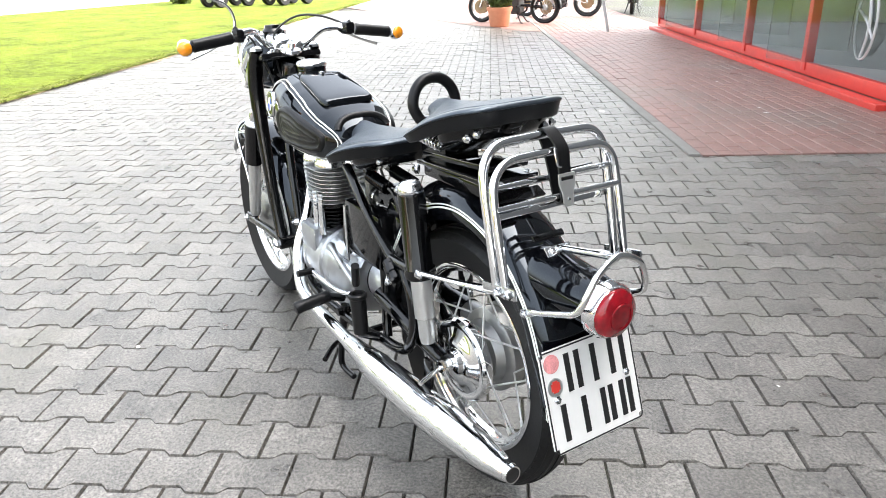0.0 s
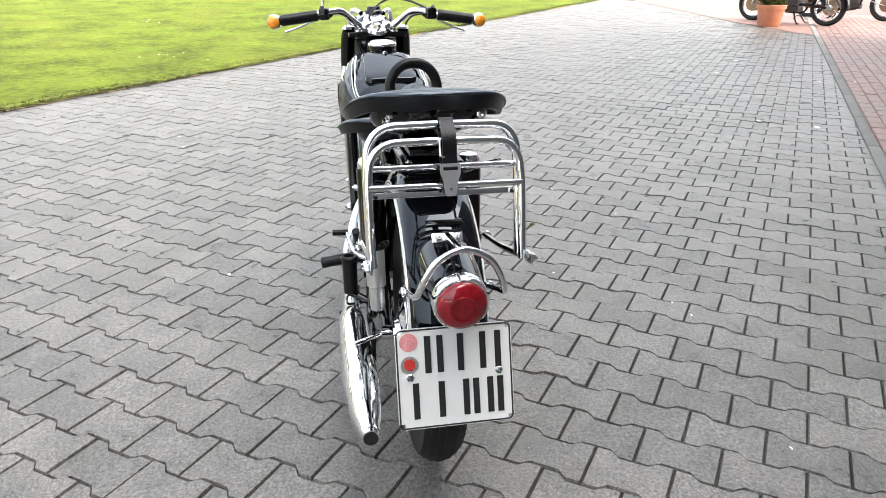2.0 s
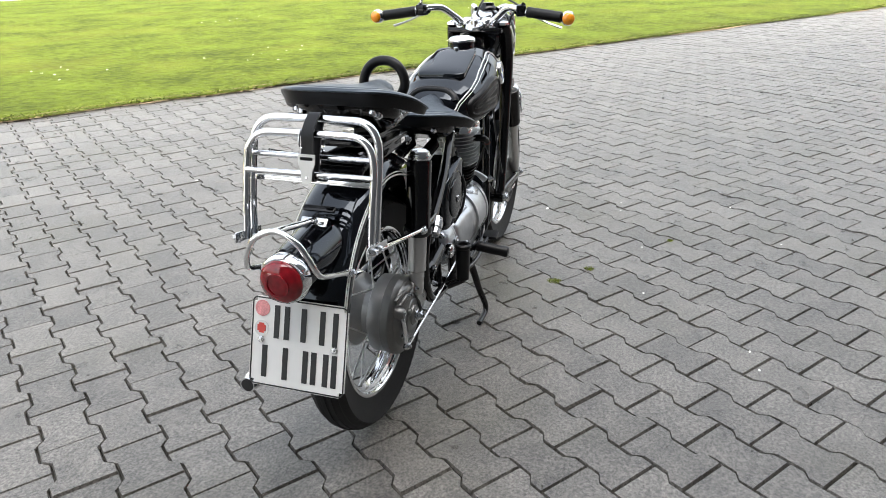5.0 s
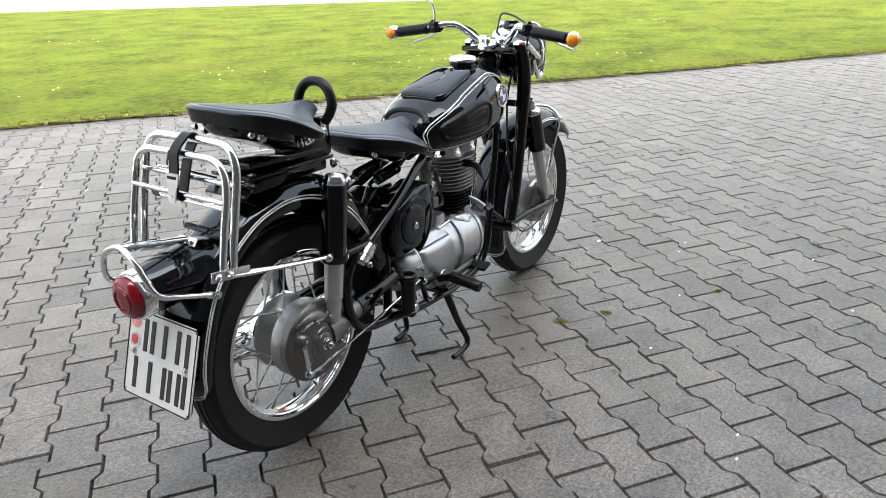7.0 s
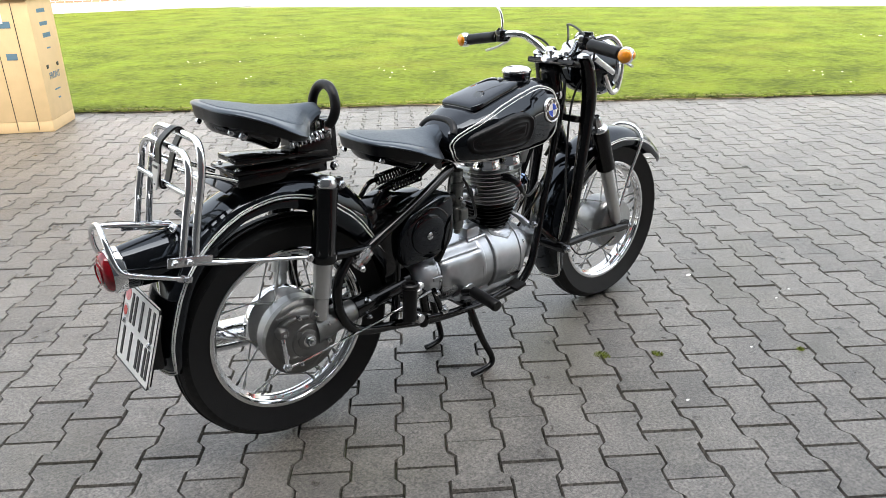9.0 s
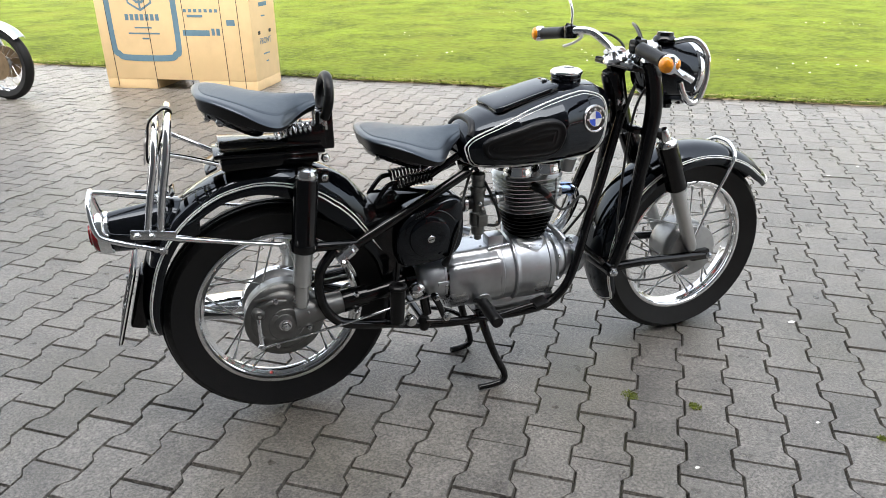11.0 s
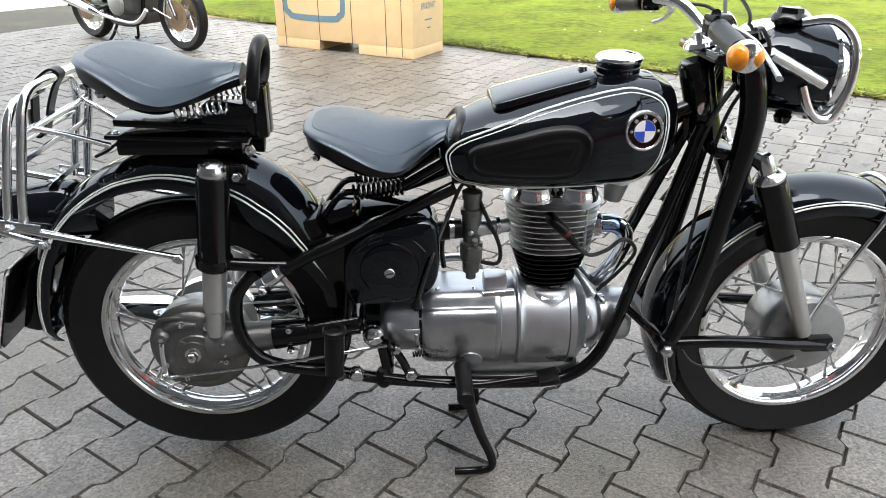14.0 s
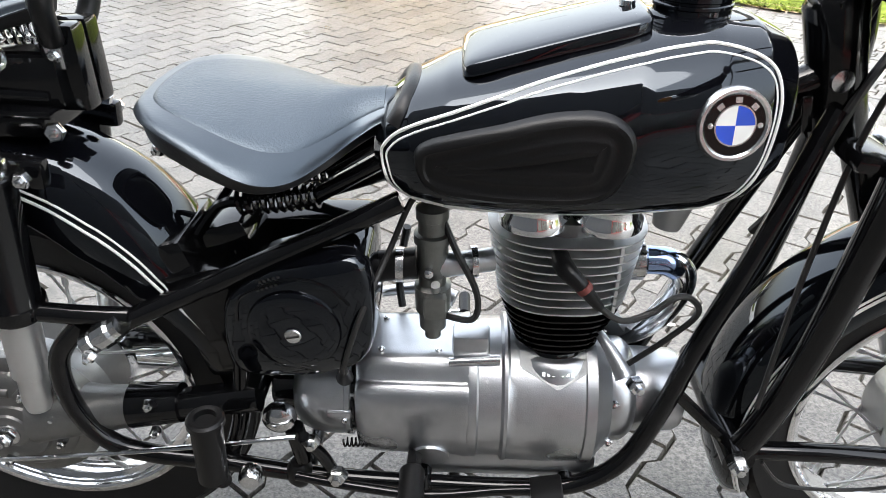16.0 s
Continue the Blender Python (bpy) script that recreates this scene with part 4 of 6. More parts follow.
# ---- swing arm, shocks, final drive ----
bm = bmesh.new()
for s in (-1, 1):
    tube([(0.36, s * 0.075, 0.365), (0.25, s * 0.082, 0.352), (0.10, s * 0.088, 0.335), (0.03, s * 0.09, 0.328)], [0.024, 0.022, 0.02, 0.018], 14, bm=bm)
tube([(0.345, -0.08, 0.365), (0.345, 0.08, 0.365)], 0.024, 14, 1, bm=bm)
part("swing_arm", bm, M_BLACK, moto, "black rear swing arm with enclosed drive shaft")
for s in (-1, 1):
    top_, bot = Vector((0.110, s * 0.118, 0.735)), Vector((0.066, s * 0.112, 0.370))
    ax = (bot - top_).normalized()

    def on(d):
        return top_ + ax * d
    sh = part("rear_shock", lathe([(0.020, 0.013), (0.030, 0.017), (0.031, 0.022), (0.031, 0.185), (0.034, 0.19), (0.034, 0.206), (0.030, 0.212), (0.022, 0.212)], top_, ax, 28), M_BLACK, moto, "black rear suspension strut cover")
    part("strut_cap", lathe([(0.027, 0.018), (0.0285, 0.014), (0.028, 0.004), (0.0255, 0.0), (0.024, -0.005), (0.016, -0.010), (0.0, -0.012)], top_, ax, 28), M_STEEL, sh, "polished metal cap")
    part("strut_tube", lathe([(0.024, 0.20), (0.0235, 0.30), (0.0235, 0.306), (0.019, 0.31), (0.019, 0.355), (0.016, 0.37), (0.0, 0.372)], top_, ax, 28), M_GREY, sh, "pale alloy lower tube")
    part("strut_clamp", lathe([(0.036, 0.188), (0.037, 0.196), (0.036, 0.206)], top_, ax, 28), M_BLACK, sh)
    b = part("strut_lug", block(on(0.02) + Vector((0.03, -s * 0.02, 0.0)), (0.06, 0.02, 0.035), 0.006, ry(6)), M_BLACK, sh)
    bolt(b, on(0.02) + Vector((0.045, s * 0.0, 0.0)), (0, s, 0), 0.010, 0.01)

c = Vector((RX, 0, RZ_))
dr = part("final_drive", lathe([(0.085, -0.058), (0.104, -0.064), (0.106, -0.085), (0.100, -0.094), (0.085, -0.099), (0.055, -0.104), (0.045, -0.118), (0.030, -0.121), (0.0, -0.122)], c, (0, 1, 0), 48), M_HUB, moto, "dull cast alloy final drive housing")
part("drive_nose", tube([(0.05, -0.082, 0.335), (0.12, -0.085, 0.340), (0.19, -0.082, 0.346)], [0.05, 0.036, 0.028], 18), M_HUB, dr, "tapered alloy drive nose")
part("drive_boot", tube([(0.18, -0.082, 0.346), (0.25, -0.080, 0.352)], [0.033, 0.028], 18, 1), M_BLACK, dr)
part("drive_rib", tube([(-0.05, -0.098, 0.395), (-0.02, -0.104, 0.402), (0.03, -0.103, 0.400)], 0.005, 8), M_HUB, dr)
part("drive_rib", tube([(0.0, -0.105, 0.375), (-0.045, -0.105, 0.345), (-0.055, -0.104, 0.315)], 0.005, 8), M_HUB, dr)
DC = c + Vector((-0.004, 0, 0.006))
part("drive_cover", lathe([(0.088, 0.092), (0.084, 0.103), (0.074, 0.110), (0.052, 0.114), (0.030, 0.116), (0.027, 0.124), (0.020, 0.127), (0.0, 0.128)], DC, (0, -1, 0), 40), M_HUB, dr, "smooth cast cover of the drive housing")
part("drive_web", tube([DC + Vector((0.02, -0.106, 0.05)), DC + Vector((0.045, -0.104, 0.065)), DC + Vector((0.07, -0.09, 0.055))], [0.012, 0.014, 0.010], 12), M_HUB, dr)
part("drive_web", tube([DC + Vector((-0.055, -0.105, 0.05)), DC + Vector((-0.03, -0.110, 0.062)), DC + Vector((0.01, -0.110, 0.060))], 0.0075, 10), M_HUB, dr)
part("lever_boss", lathe([(0.018, 0.0), (0.016, 0.016), (0.011, 0.022), (0, 0.023)], (-0.045, -0.098, 0.362), (0, -1, 0), 20), M_HUB, dr)
part("filler_boss", lathe([(0.012, 0.0), (0.010, 0.012), (0, 0.013)], DC + Vector((-0.022, -0.110, 0.018)), (0, -1, 0), 16), M_HUB, dr)
for a in (62, 105, 20, 338, 250, 205):
    bolt(dr, DC + Vector((0.068 * math.cos(radians(a)), -0.110, 0.068 * math.sin(radians(a)))), (0, -1, 0), 0.0075, 0.011)
part("axle_washer", lathe([(0.017, 0.0), (0.017, 0.003), (0.012, 0.004)], DC + Vector((0, -0.127, 0)), (0, -1, 0), 20), M_STEEL, dr)
bolt(dr, DC + Vector((0, -0.130, 0)), (0, -1, 0), 0.0125, 0.013)
for z in (0.372, 0.322):
    bolt(dr, (0.215, -0.105, z), (0.2, -1, 0), 0.008, 0.010)
lev = part("brake_lever", tube([(-0.045, -0.108, 0.362), (-0.048, -0.118, 0.33), (-0.047, -0.122, 0.275)], [0.008, 0.006, 0.0055], 10), M_CHROME, moto, "chrome rear brake lever")
bolt(lev, (-0.045, -0.106, 0.362), (0, -1, 0), 0.012, 0.012)
bolt(lev, (-0.047, -0.117, 0.272), (0, -1, 0), 0.011, 0.012)
part("brake_rod", tube([(-0.047, -0.125, 0.27), (0.20, -0.13, 0.305), (0.42, -0.13, 0.342)], 0.0035, 8), M_CHROME, moto, "long thin chrome brake rod")
# left side of the rear hub
part("axle_handle", rod((RX, 0.105, RZ_), (RX - 0.02, 0.175, RZ_ - 0.01), 0.006), M_CHROME, moto)

# ---- front fork with swinging arm ----
bm = bmesh.new()
for s in (-1, 1):
    tube([(1.090, s * 0.095, 0.935), (1.108, s * 0.098, 0.90), (1.122, s * 0.10, 0.83), (1.120, s * 0.10, 0.75), (1.104, s * 0.10, 0.63), (1.080, s * 0.10, 0.48), (1.052, s * 0.10, 0.37), (1.028, s * 0.10, 0.31)], [0.020, 0.024, 0.025, 0.024, 0.021, 0.019, 0.019, 0.019], 16, bm=bm)
    tube([(1.112, s * 0.10, 0.74), (1.145, s * 0.10, 0.73), (1.165, s * 0.10, 0.715)], 0.014, 10, 3, bm=bm)
block((1.078, 0, 0.912), (0.085, 0.20, 0.02), 0.008, ry(12), bm)
block((1.095, 0, 0.735), (0.06, 0.19, 0.022), 0.008, ry(12), bm)
fork = part("front_fork", bm, M_BLACK, moto, "black front fork legs")
for s in (-1, 1):
    part("fork_top_nut", lathe([(0.022, 0), (0.02, 0.008), (0.008, 0.014), (0, 0.015)], (1.090, s * 0.095, 0.934), (0, 0, 1), 6), M_CHROME, fork)
    bolt(fork, (1.022, s * 0.118, 0.306), (0, s, 0), 0.014, 0.014)
part("fork_pivot", tube([(1.024, -0.118, 0.308), (1.024, 0.118, 0.308)], 0.022, 16, 1), M_BLACK, fork)
bm = bmesh.new()
for s in (-1, 1):
    tube([(1.03, s * 0.098, 0.310), (1.15, s * 0.100, 0.312), (1.28, s * 0.100, 0.304), (1.385, s * 0.095, 0.295)], [0.013, 0.014, 0.014, 0.013], 12, bm=bm)
arm = part("fork_arm", bm, M_BLACK, moto, "black leading swing arm")
for s in (-1, 1):
    bolt(arm, (1.398, s * 0.098, 0.293), (0.3, s, 0), 0.013, 0.012)
    part("axle_clamp", block((1.368, s * 0.092, 0.298), (0.07, 0.026, 0.036), 0.008), M_BLACK, arm)
    t_, b_ = Vector((1.180, s * 0.103, 0.690)), Vector((1.345, s * 0.090, 0.300))
    ax = (b_ - t_).normalized()
    sh = part("front_shock", lathe([(0.022, -0.002), (0.031, 0.002), (0.0325, 0.01), (0.0325, 0.155), (0.030, 0.158), (0.02, 0.158)], t_, ax, 26), M_BLACK, moto, "black front strut cover")
    part("strut_tube", lathe([(0.0225, 0.15), (0.0215, 0.30), (0.020, 0.385), (0.016, 0.40)], t_, ax, 24), M_GREY, sh, "pale alloy lower tube")
    part("strut_cap", lathe([(0.03, 0.004), (0.031, -0.004), (0.024, -0.012), (0.017, -0.016), (0.016, -0.045), (0.012, -0.053), (0, -0.055)], t_, ax, 22), M_STEEL, sh, "bright metal strut head")
    # mudguard stay of bright bar
    part("fender_stay", tube([(1.345, s * 0.082, 0.345), (1.40, s * 0.084, 0.48), (1.450, s * 0.086, 0.585), (1.470, s * 0.074, 0.622), (1.476, s * 0.035, 0.648), (1.477, 0, 0.653)], 0.006, 10), M_CHROME, front_fender, "bright stay bar")
part("brake_plate", lathe([(0.090, -0.066), (0.086, -0.074), (0.05, -0.082), (0.02, -0.086), (0, -0.087)], (FX, 0, FZ), (0, 1, 0), 40), M_ALU_DARK, moto, "cast alloy brake plate")
part("brake_arm", tube([(1.29, -0.088, 0.24), (1.33, -0.092, 0.262)], 0.006, 8, 1), M_STEEL, moto)
part("brake_cable", tube([(1.06, -0.11, 0.30), (1.10, -0.115, 0.262), (1.20, -0.105, 0.245), (1.29, -0.095, 0.25)], 0.003, 6), M_CABLE, moto)
part("mudguard_brace", tube([(0.925, -0.07, 0.40), (0.985, -0.085, 0.345), (1.02, -0.09, 0.315)], 0.009, 8), M_BLACK, moto)

# ---- headlamp ----
hl = Vector((1.135, 0, 0.893))
hx = Vector((1, 0, -0.09)).normalized()
head = part("headlamp", lathe([(0.02, -0.005), (0.055, 0.004), (0.075, 0.03), (0.086, 0.07), (0.090, 0.12), (0.090, 0.142)], hl, hx, 40), M_LACQUER, moto, "black bowl headlamp")
part("lamp_rim", ring_lathe([(0.090, 0.138), (0.096, 0.142), (0.097, 0.152), (0.092, 0.162), (0.086, 0.165), (0.084, 0.158), (0.086, 0.14)], hl, hx, 40), M_CHROME, head, "chrome headlamp rim")
part("lamp_lens", lathe([(0.086, 0.158), (0.07, 0.168), (0.04, 0.176), (0, 0.179)], hl, hx, 40), M_STEEL, head, "bright headlamp glass")
part("lamp_switch", lathe([(0.03, 0), (0.034, 0.008), (0.03, 0.016), (0.026, 0.018), (0.024, 0.028), (0, 0.03)], (1.205, -0.005, 0.972), (0.05, 0, 1), 24), M_BLACK, head, "black ignition switch")
part("instrument", lathe([(0.036, -0.01), (0.038, 0.004), (0.034, 0.010), (0, 0.012)], (1.150, 0.0, 0.958), (-0.35, 0, 1), 28), M_CHROME, head, "chrome ringed speedometer")
for s in (-1, 1):
    part("lamp_guard", tube([(1.215, s * 0.086, 0.868), (1.236, s * 0.090, 0.822), (1.264, s * 0.086, 0.803), (1.292, s * 0.084, 0.815), (1.310, s * 0.082, 0.88), (1.302, s * 0.078, 0.945), (1.262, s * 0.066, 0.983), (1.215, s * 0.04, 0.976)], 0.009, 12), M_CHROME, head, "chrome lamp guard bar")
    part("lamp_bracket", rod((1.135, s * 0.10, 0.930), (1.252, s * 0.088, 0.872), 0.012), M_CHROME, head)
part("horn", lathe([(0.012, 0), (0.018, 0.01), (0.014, 0.022), (0, 0.024)], (1.225, -0.02, 0.803), (0, 0, -1), 14), M_BLACK, head)

# ---- handlebar ----
bar = part("handlebar", tube([(0.978, 0.32, 0.974), (0.990, 0.195, 0.990), (1.008, 0.155, 0.998), (1.035, 0.118, 0.995), (1.062, 0.085, 0.968), (1.075, 0.05, 0.944), (1.078, 0, 0.938), (1.075, -0.05, 0.944), (1.062, -0.085, 0.968), (1.035, -0.118, 0.995), (1.008, -0.155, 0.998), (0.990, -0.195, 0.986), (0.978, -0.32, 0.967)], 0.0115, 14), M_CHROME, moto, "chrome handlebar")
for s in (-1, 1):
    e0, e1 = Vector((0.977, s * 0.325, 0.972)), Vector((0.988, s * 0.20, 0.988))
    ax = (e0 - e1).normalized()
    part("grip", lathe([(0.0165, 0), (0.0185, 0.004), (0.0175, 0.02), (0.018, 0.06), (0.0175, 0.10), (0.0185, 0.118), (0.015, 0.122)], e1, ax, 20), M_RUBBER, bar, "black rubber grip")
    ind = part("indicator", lathe([(0.013, -0.004), (0.018, 0.0), (0.0235, 0.008), (0.0245, 0.017), (0.022, 0.027), (0.013, 0.032), (0, 0.034)], e0, ax, 24), M_CHROME, bar, "chrome bar-end indicator")
    mid = e0 + ax * 0.016
    for d, k in ((-1, 1.0), (1, 0.8)):
        part("indicator_lens", lathe([(0.0200 * k, 0.010), (0.0200 * k, 0.016), (0.0165 * k, 0.022), (0.008 * k, 0.026), (0, 0.027)], mid, Vector((d, s * 0.25, 0)), 22), M_AMBER, ind, "amber lens")
    part("switch_block", block((0.994, s * 0.178, 0.992), (0.040, 0.036, 0.040), 0.011, rz(-s * 12)), M_BLACK, bar, "black switch housing")
    part("switch_clip", rod((1.010, s * 0.155, 0.985), (0.985, s * 0.188, 1.012), 0.008), M_BLACK, bar)
    part("hand_lever", tube([(1.022, s * 0.170, 0.988), (1.050, s * 0.205, 0.970), (1.055, s * 0.26, 0.946), (1.050, s * 0.310, 0.930)], [0.008, 0.006, 0.005, 0.007], 10, flat=0.7), M_STEEL, bar, "polished hand lever")
    part("bar_clamp", lathe([(0.018, -0.014), (0.021, -0.01), (0.021, 0.01), (0.018, 0.014)], (1.077, s * 0.034, 0.941), (0, 1, 0), 18), M_CHROME, bar)
    part("bar_riser", rod((1.074, s * 0.034, 0.91), (1.077, s * 0.034, 0.94), 0.013), M_CHROME, bar)
    bolt(bar, (1.055, s * 0.06, 0.922), (-0.2, 0, 1), 0.013, 0.012, m=M_CHROME)
part("throttle_cable", tube([(1.01, -0.165, 1.008), (1.03, -0.11, 1.03), (1.06, -0.05, 1.035), (1.11, -0.01, 1.01), (1.14, 0.02, 0.96), (1.08, 0.03, 0.86)], 0.0036, 8), M_CABLE, bar)
part("clutch_cable", tube([(1.06, 0.18, 0.985), (1.10, 0.12, 0.985), (1.13, 0.08, 0.94), (1.10, 0.05, 0.84), (1.03, 0.05, 0.72)], 0.0036, 8), M_CABLE, bar)
part("brake_cable", tube([(1.06, -0.18, 0.985), (1.10, -0.13, 0.975), (1.13, -0.10, 0.92), (1.09, -0.06, 0.80), (1.06, -0.07, 0.60), (1.03, -0.11, 0.40)], 0.0038, 8), M_CABLE, bar)
part("loom", tube([(1.15, 0.03, 0.86), (1.08, -0.03, 0.80), (1.04, -0.045, 0.70), (1.0, -0.03, 0.62)], 0.006, 8), M_CABLE, bar)
part("mirror_stalk", tube([(1.000, 0.185, 0.995), (1.000, 0.182, 1.04), (1.000, 0.195, 1.072), (1.000, 0.225, 1.092), (1.0, 0.31, 1.12), (1.0, 0.38, 1.16)], 0.0045, 10), M_CHROME, bar, "thin chrome mirror stalk")
part("mirror", lathe([(0.045, 0), (0.048, 0.006), (0.04, 0.016), (0.015, 0.024), (0, 0.025)], (0.995, 0.40, 1.18), (1, 0, 0.2), 28), M_CHROME, bar)
part("steering_damper", lathe([(0.03, 0), (0.034, 0.006), (0.03, 0.014), (0.014, 0.018), (0.012, 0.032), (0, 0.034)], (1.045, 0, 0.925), (-0.25, 0, 1), 20), M_CHROME, moto, "chrome steering head nut")
part("neck_bolt", lathe([(0.013, 0), (0.013, 0.006), (0.0, 0.008)], (1.055, -0.028, 0.813), (0.1, -1, 0), 14), M_STEEL, moto)
part("key_plate", block((1.03, -0.026, 0.772), (0.012, 0.004, 0.045), 0.002, ry(-12)), M_BLACK, moto)

# ---- engine and gearbox: one barrel along the bike ----
EZ = 0.344
case = part("crankcase", lathe([(0.05, 0.646), (0.097, 0.648), (0.105, 0.652), (0.106, 0.656), (0.106, 0.664), (0.1035, 0.667), (0.1035, 0.698), (0.1105, 0.702), (0.1110, 0.7065), (0.1085, 0.710), (0.109, 0.72), (0.110, 0.76), (0.109, 0.806), (0.1085, 0.812), (0.1115, 0.814), (0.1115, 0.828), (0.108, 0.831), (0.097, 0.840), (0.086, 0.852), (0.05, 0.856)], (0, 0, EZ - 0.013), (1, 0, 0), 56, squash=0.98), M_ALU, moto, "cast alloy crankcase")
GEAR = [(0.493, 0.80), (0.496, 0.90), (0.505, 0.955), (0.520, 0.975), (0.60, 0.99), (0.640, 1.0), (0.648, 1.02), (0.653, 1.02)]
half = spline([Vector((0, y, z)) for y, z in ((0.0, 0.095), (0.030, 0.0945), (0.050, 0.092), (0.062, 0.084), (0.070, 0.072), (0.0755, 0.065), (0.083, 0.0625), (0.092, 0.053), (0.098, 0.034), (0.100, 0.0), (0.096, -0.034), (0.083, -0.064), (0.058, -0.086), (0.028, -0.096), (0.0, -0.098))], 4)
outline = [(v.y, v.z) for v in half] + [(-v.y, v.z) for v in half[-2:0:-1]]
rings = [[Vector((x, -k * y, EZ - 0.012 + k * z)) for y, z in outline] for x, k in GEAR]
part("gearbox", add_rings(bmesh.new(), rings), M_ALU, moto, "cast alloy gearbox with a flat top")
rear = part("gearbox_end", lathe([(0.0, 0.400), (0.030, 0.401), (0.050, 0.406), (0.062, 0.416), (0.069, 0.432), (0.072, 0.455), (0.0725, 0.480), (0.0735, 0.481), (0.0735, 0.488), (0.05, 0.4895)], (0, -0.022, EZ + 0.001), (1, 0, 0), 44), M_ALU, moto, "rounded gearbox rear cover")
part("cover_lug", block((0.474, -0.094, 0.352), (0.034, 0.010, 0.012), 0.003), M_ALU, rear)
bolt(rear, (0.482, -0.098, 0.345), (0, -1, 0), 0.0045, 0.004, "screw")
part("shaft_coupling", lathe([(0.035, 0.37), (0.045, 0.375), (0.045, 0.412), (0.03, 0.416)], (0, -0.02, EZ), (1, 0, 0), 24), M_BLACK, moto)
part("dynamo_cover", lathe([(0.075, 0.845), (0.078, 0.852), (0.077, 0.875), (0.070, 0.885), (0.063, 0.890), (0.061, 0.950), (0.056, 0.960), (0.03, 0.965), (0, 0.966)], (0, 0, EZ - 0.012), (1, 0, 0), 40), M_ALU, moto, "round alloy dynamo cover")
for x in (0.53, 0.61):
    for y in (-0.05, 0.04):
        bolt(moto, (x, 0.8 * y, 0.4245), (0, 0, 1), 0.005, 0.003, "screw")
part("timing_boss", block((0.655, -0.030, 0.438), (0.052, 0.046, 0.040), 0.010), M_ALU, moto, "cast breather boss")
part("clutch_arm", rod((0.625, -0.058, 0.420), (0.695, -0.055, 0.424), 0.007), M_STEEL, moto, "polished clutch lever link")
part("drain_boss", lathe([(0.028, 0), (0.027, 0.01), (0, 0.012)], (0.60, -0.080, 0.272), (0, -1, -0.35), 24), M_ALU, case)
part("sump", block((0.712, 0, 0.238), (0.27, 0.150, 0.055), 0.022), M_ALU, case, "finned alloy sump")
for a in range(7):
    t = a * math.tau / 7
    bolt(case, (0.852, 0.084 * math.cos(t), EZ - 0.013 + 0.084 * math.sin(t)), (1, 0, 0), 0.006, 0.006, "screw")
for s in (-1, 1):
    bolt(case, (0.868, s * 0.098, 0.428), (0.3, s, 0), 0.012, 0.014)
part("engine_lug", tube([(0.826, -0.045, 0.468), (0.842, -0.068, 0.452), (0.858, -0.088, 0.428)], [0.006, 0.009, 0.013], 12), M_ALU, case, "curved cast rib")
part("gear_seam", lathe([(0.0, 0.4895), (0.0705, 0.4895), (0.0705, 0.4935), (0, 0.4935)], (0, -0.018, EZ), (1, 0, 0), 40), M_BLACK, case)
part("strainer_boss", block((0.487, -0.072, 0.372), (0.03, 0.02, 0.012), 0.004), M_ALU, case)

# cylinder with its fins, head and rocker covers
CX = 0.773
cyl = part("cylinder", lathe([(0.049, 0.405), (0.050, 0.435), (0.058, 0.54), (0.060, 0.60)], (CX, 0, 0), (0, 0, 1), 32), M_BLACK, moto, "black finned cylinder barrel")
part("cylinder_foot", lathe([(0.056, 0.412), (0.056, 0.430), (0.053, 0.434), (0.048, 0.436)], (CX, 0, 0), (0, 0, 1), 40), M_BLACK, moto, "black cylinder foot")
part("foot_flange", lathe([(0.088, 0.392), (0.080, 0.407), (0.072, 0.420), (0.066, 0.4265), (0.060, 0.428), (0.05, 0.428)], (CX, 0, 0), (0, 0, 1), 44), M_ALU, moto, "cast alloy cylinder seat")


def case_patch(x0, x1, a0, a1, r, cut=0.0, rows=10):
    """A thin plate that follows the round crankcase; angles from the top towards the right side, cut narrows its lower end."""
    rings = []
    for lift in (0.0, 0.0022):
        ring = []
        for k in range(rows + 1):
            a = radians(a0 + (a1 - a0) * k / rows)
            inset = cut * max(0.0, (k / rows - 0.45) / 0.55)
            ring.append((x0 + inset, a))
        ring += [(x0 + x1 - x, a) for x, a in ring[::-1]]
        rings.append([Vector((x, -(r + lift) * 0.98 * math.sin(a), EZ - 0.013 + (r + lift) * math.cos(a))) for x, a in ring])
    return add_rings(bmesh.new(), rings)


shield = part("case_shield", case_patch(0.722, 0.826, 24, 52, 0.1085, 0.05), M_ALU_DARK, moto, "dull cast shield below the cylinder")
for k in range(7):
    x = 0.752 + 0.0065 * k
    part("cast_mark", case_patch(x, x + 0.0042, 40.0, 43.0, 0.111, 0.0, 2), M_STEEL, shield)


def fin(z, rx, ry_, t, m, parent, name="fin", dx=0.0):
    bmf = bmesh.new()
    rings = []
    for r, h in ((0.86, -t / 2), (1.0, -t / 2 * 0.6), (1.0, t / 2 * 0.6), (0.86, t / 2)):
        rings.append([Vector((CX + dx + rx * r * math.copysign(abs(math.cos(a)) ** 0.75, math.cos(a)), ry_ * r * math.copysign(abs(math.sin(a)) ** 0.75, math.sin(a)), z + h)) for a in np.linspace(0, math.tau, 36, endpoint=False)])
    return part(name, add_rings(bmf, rings), m, parent)


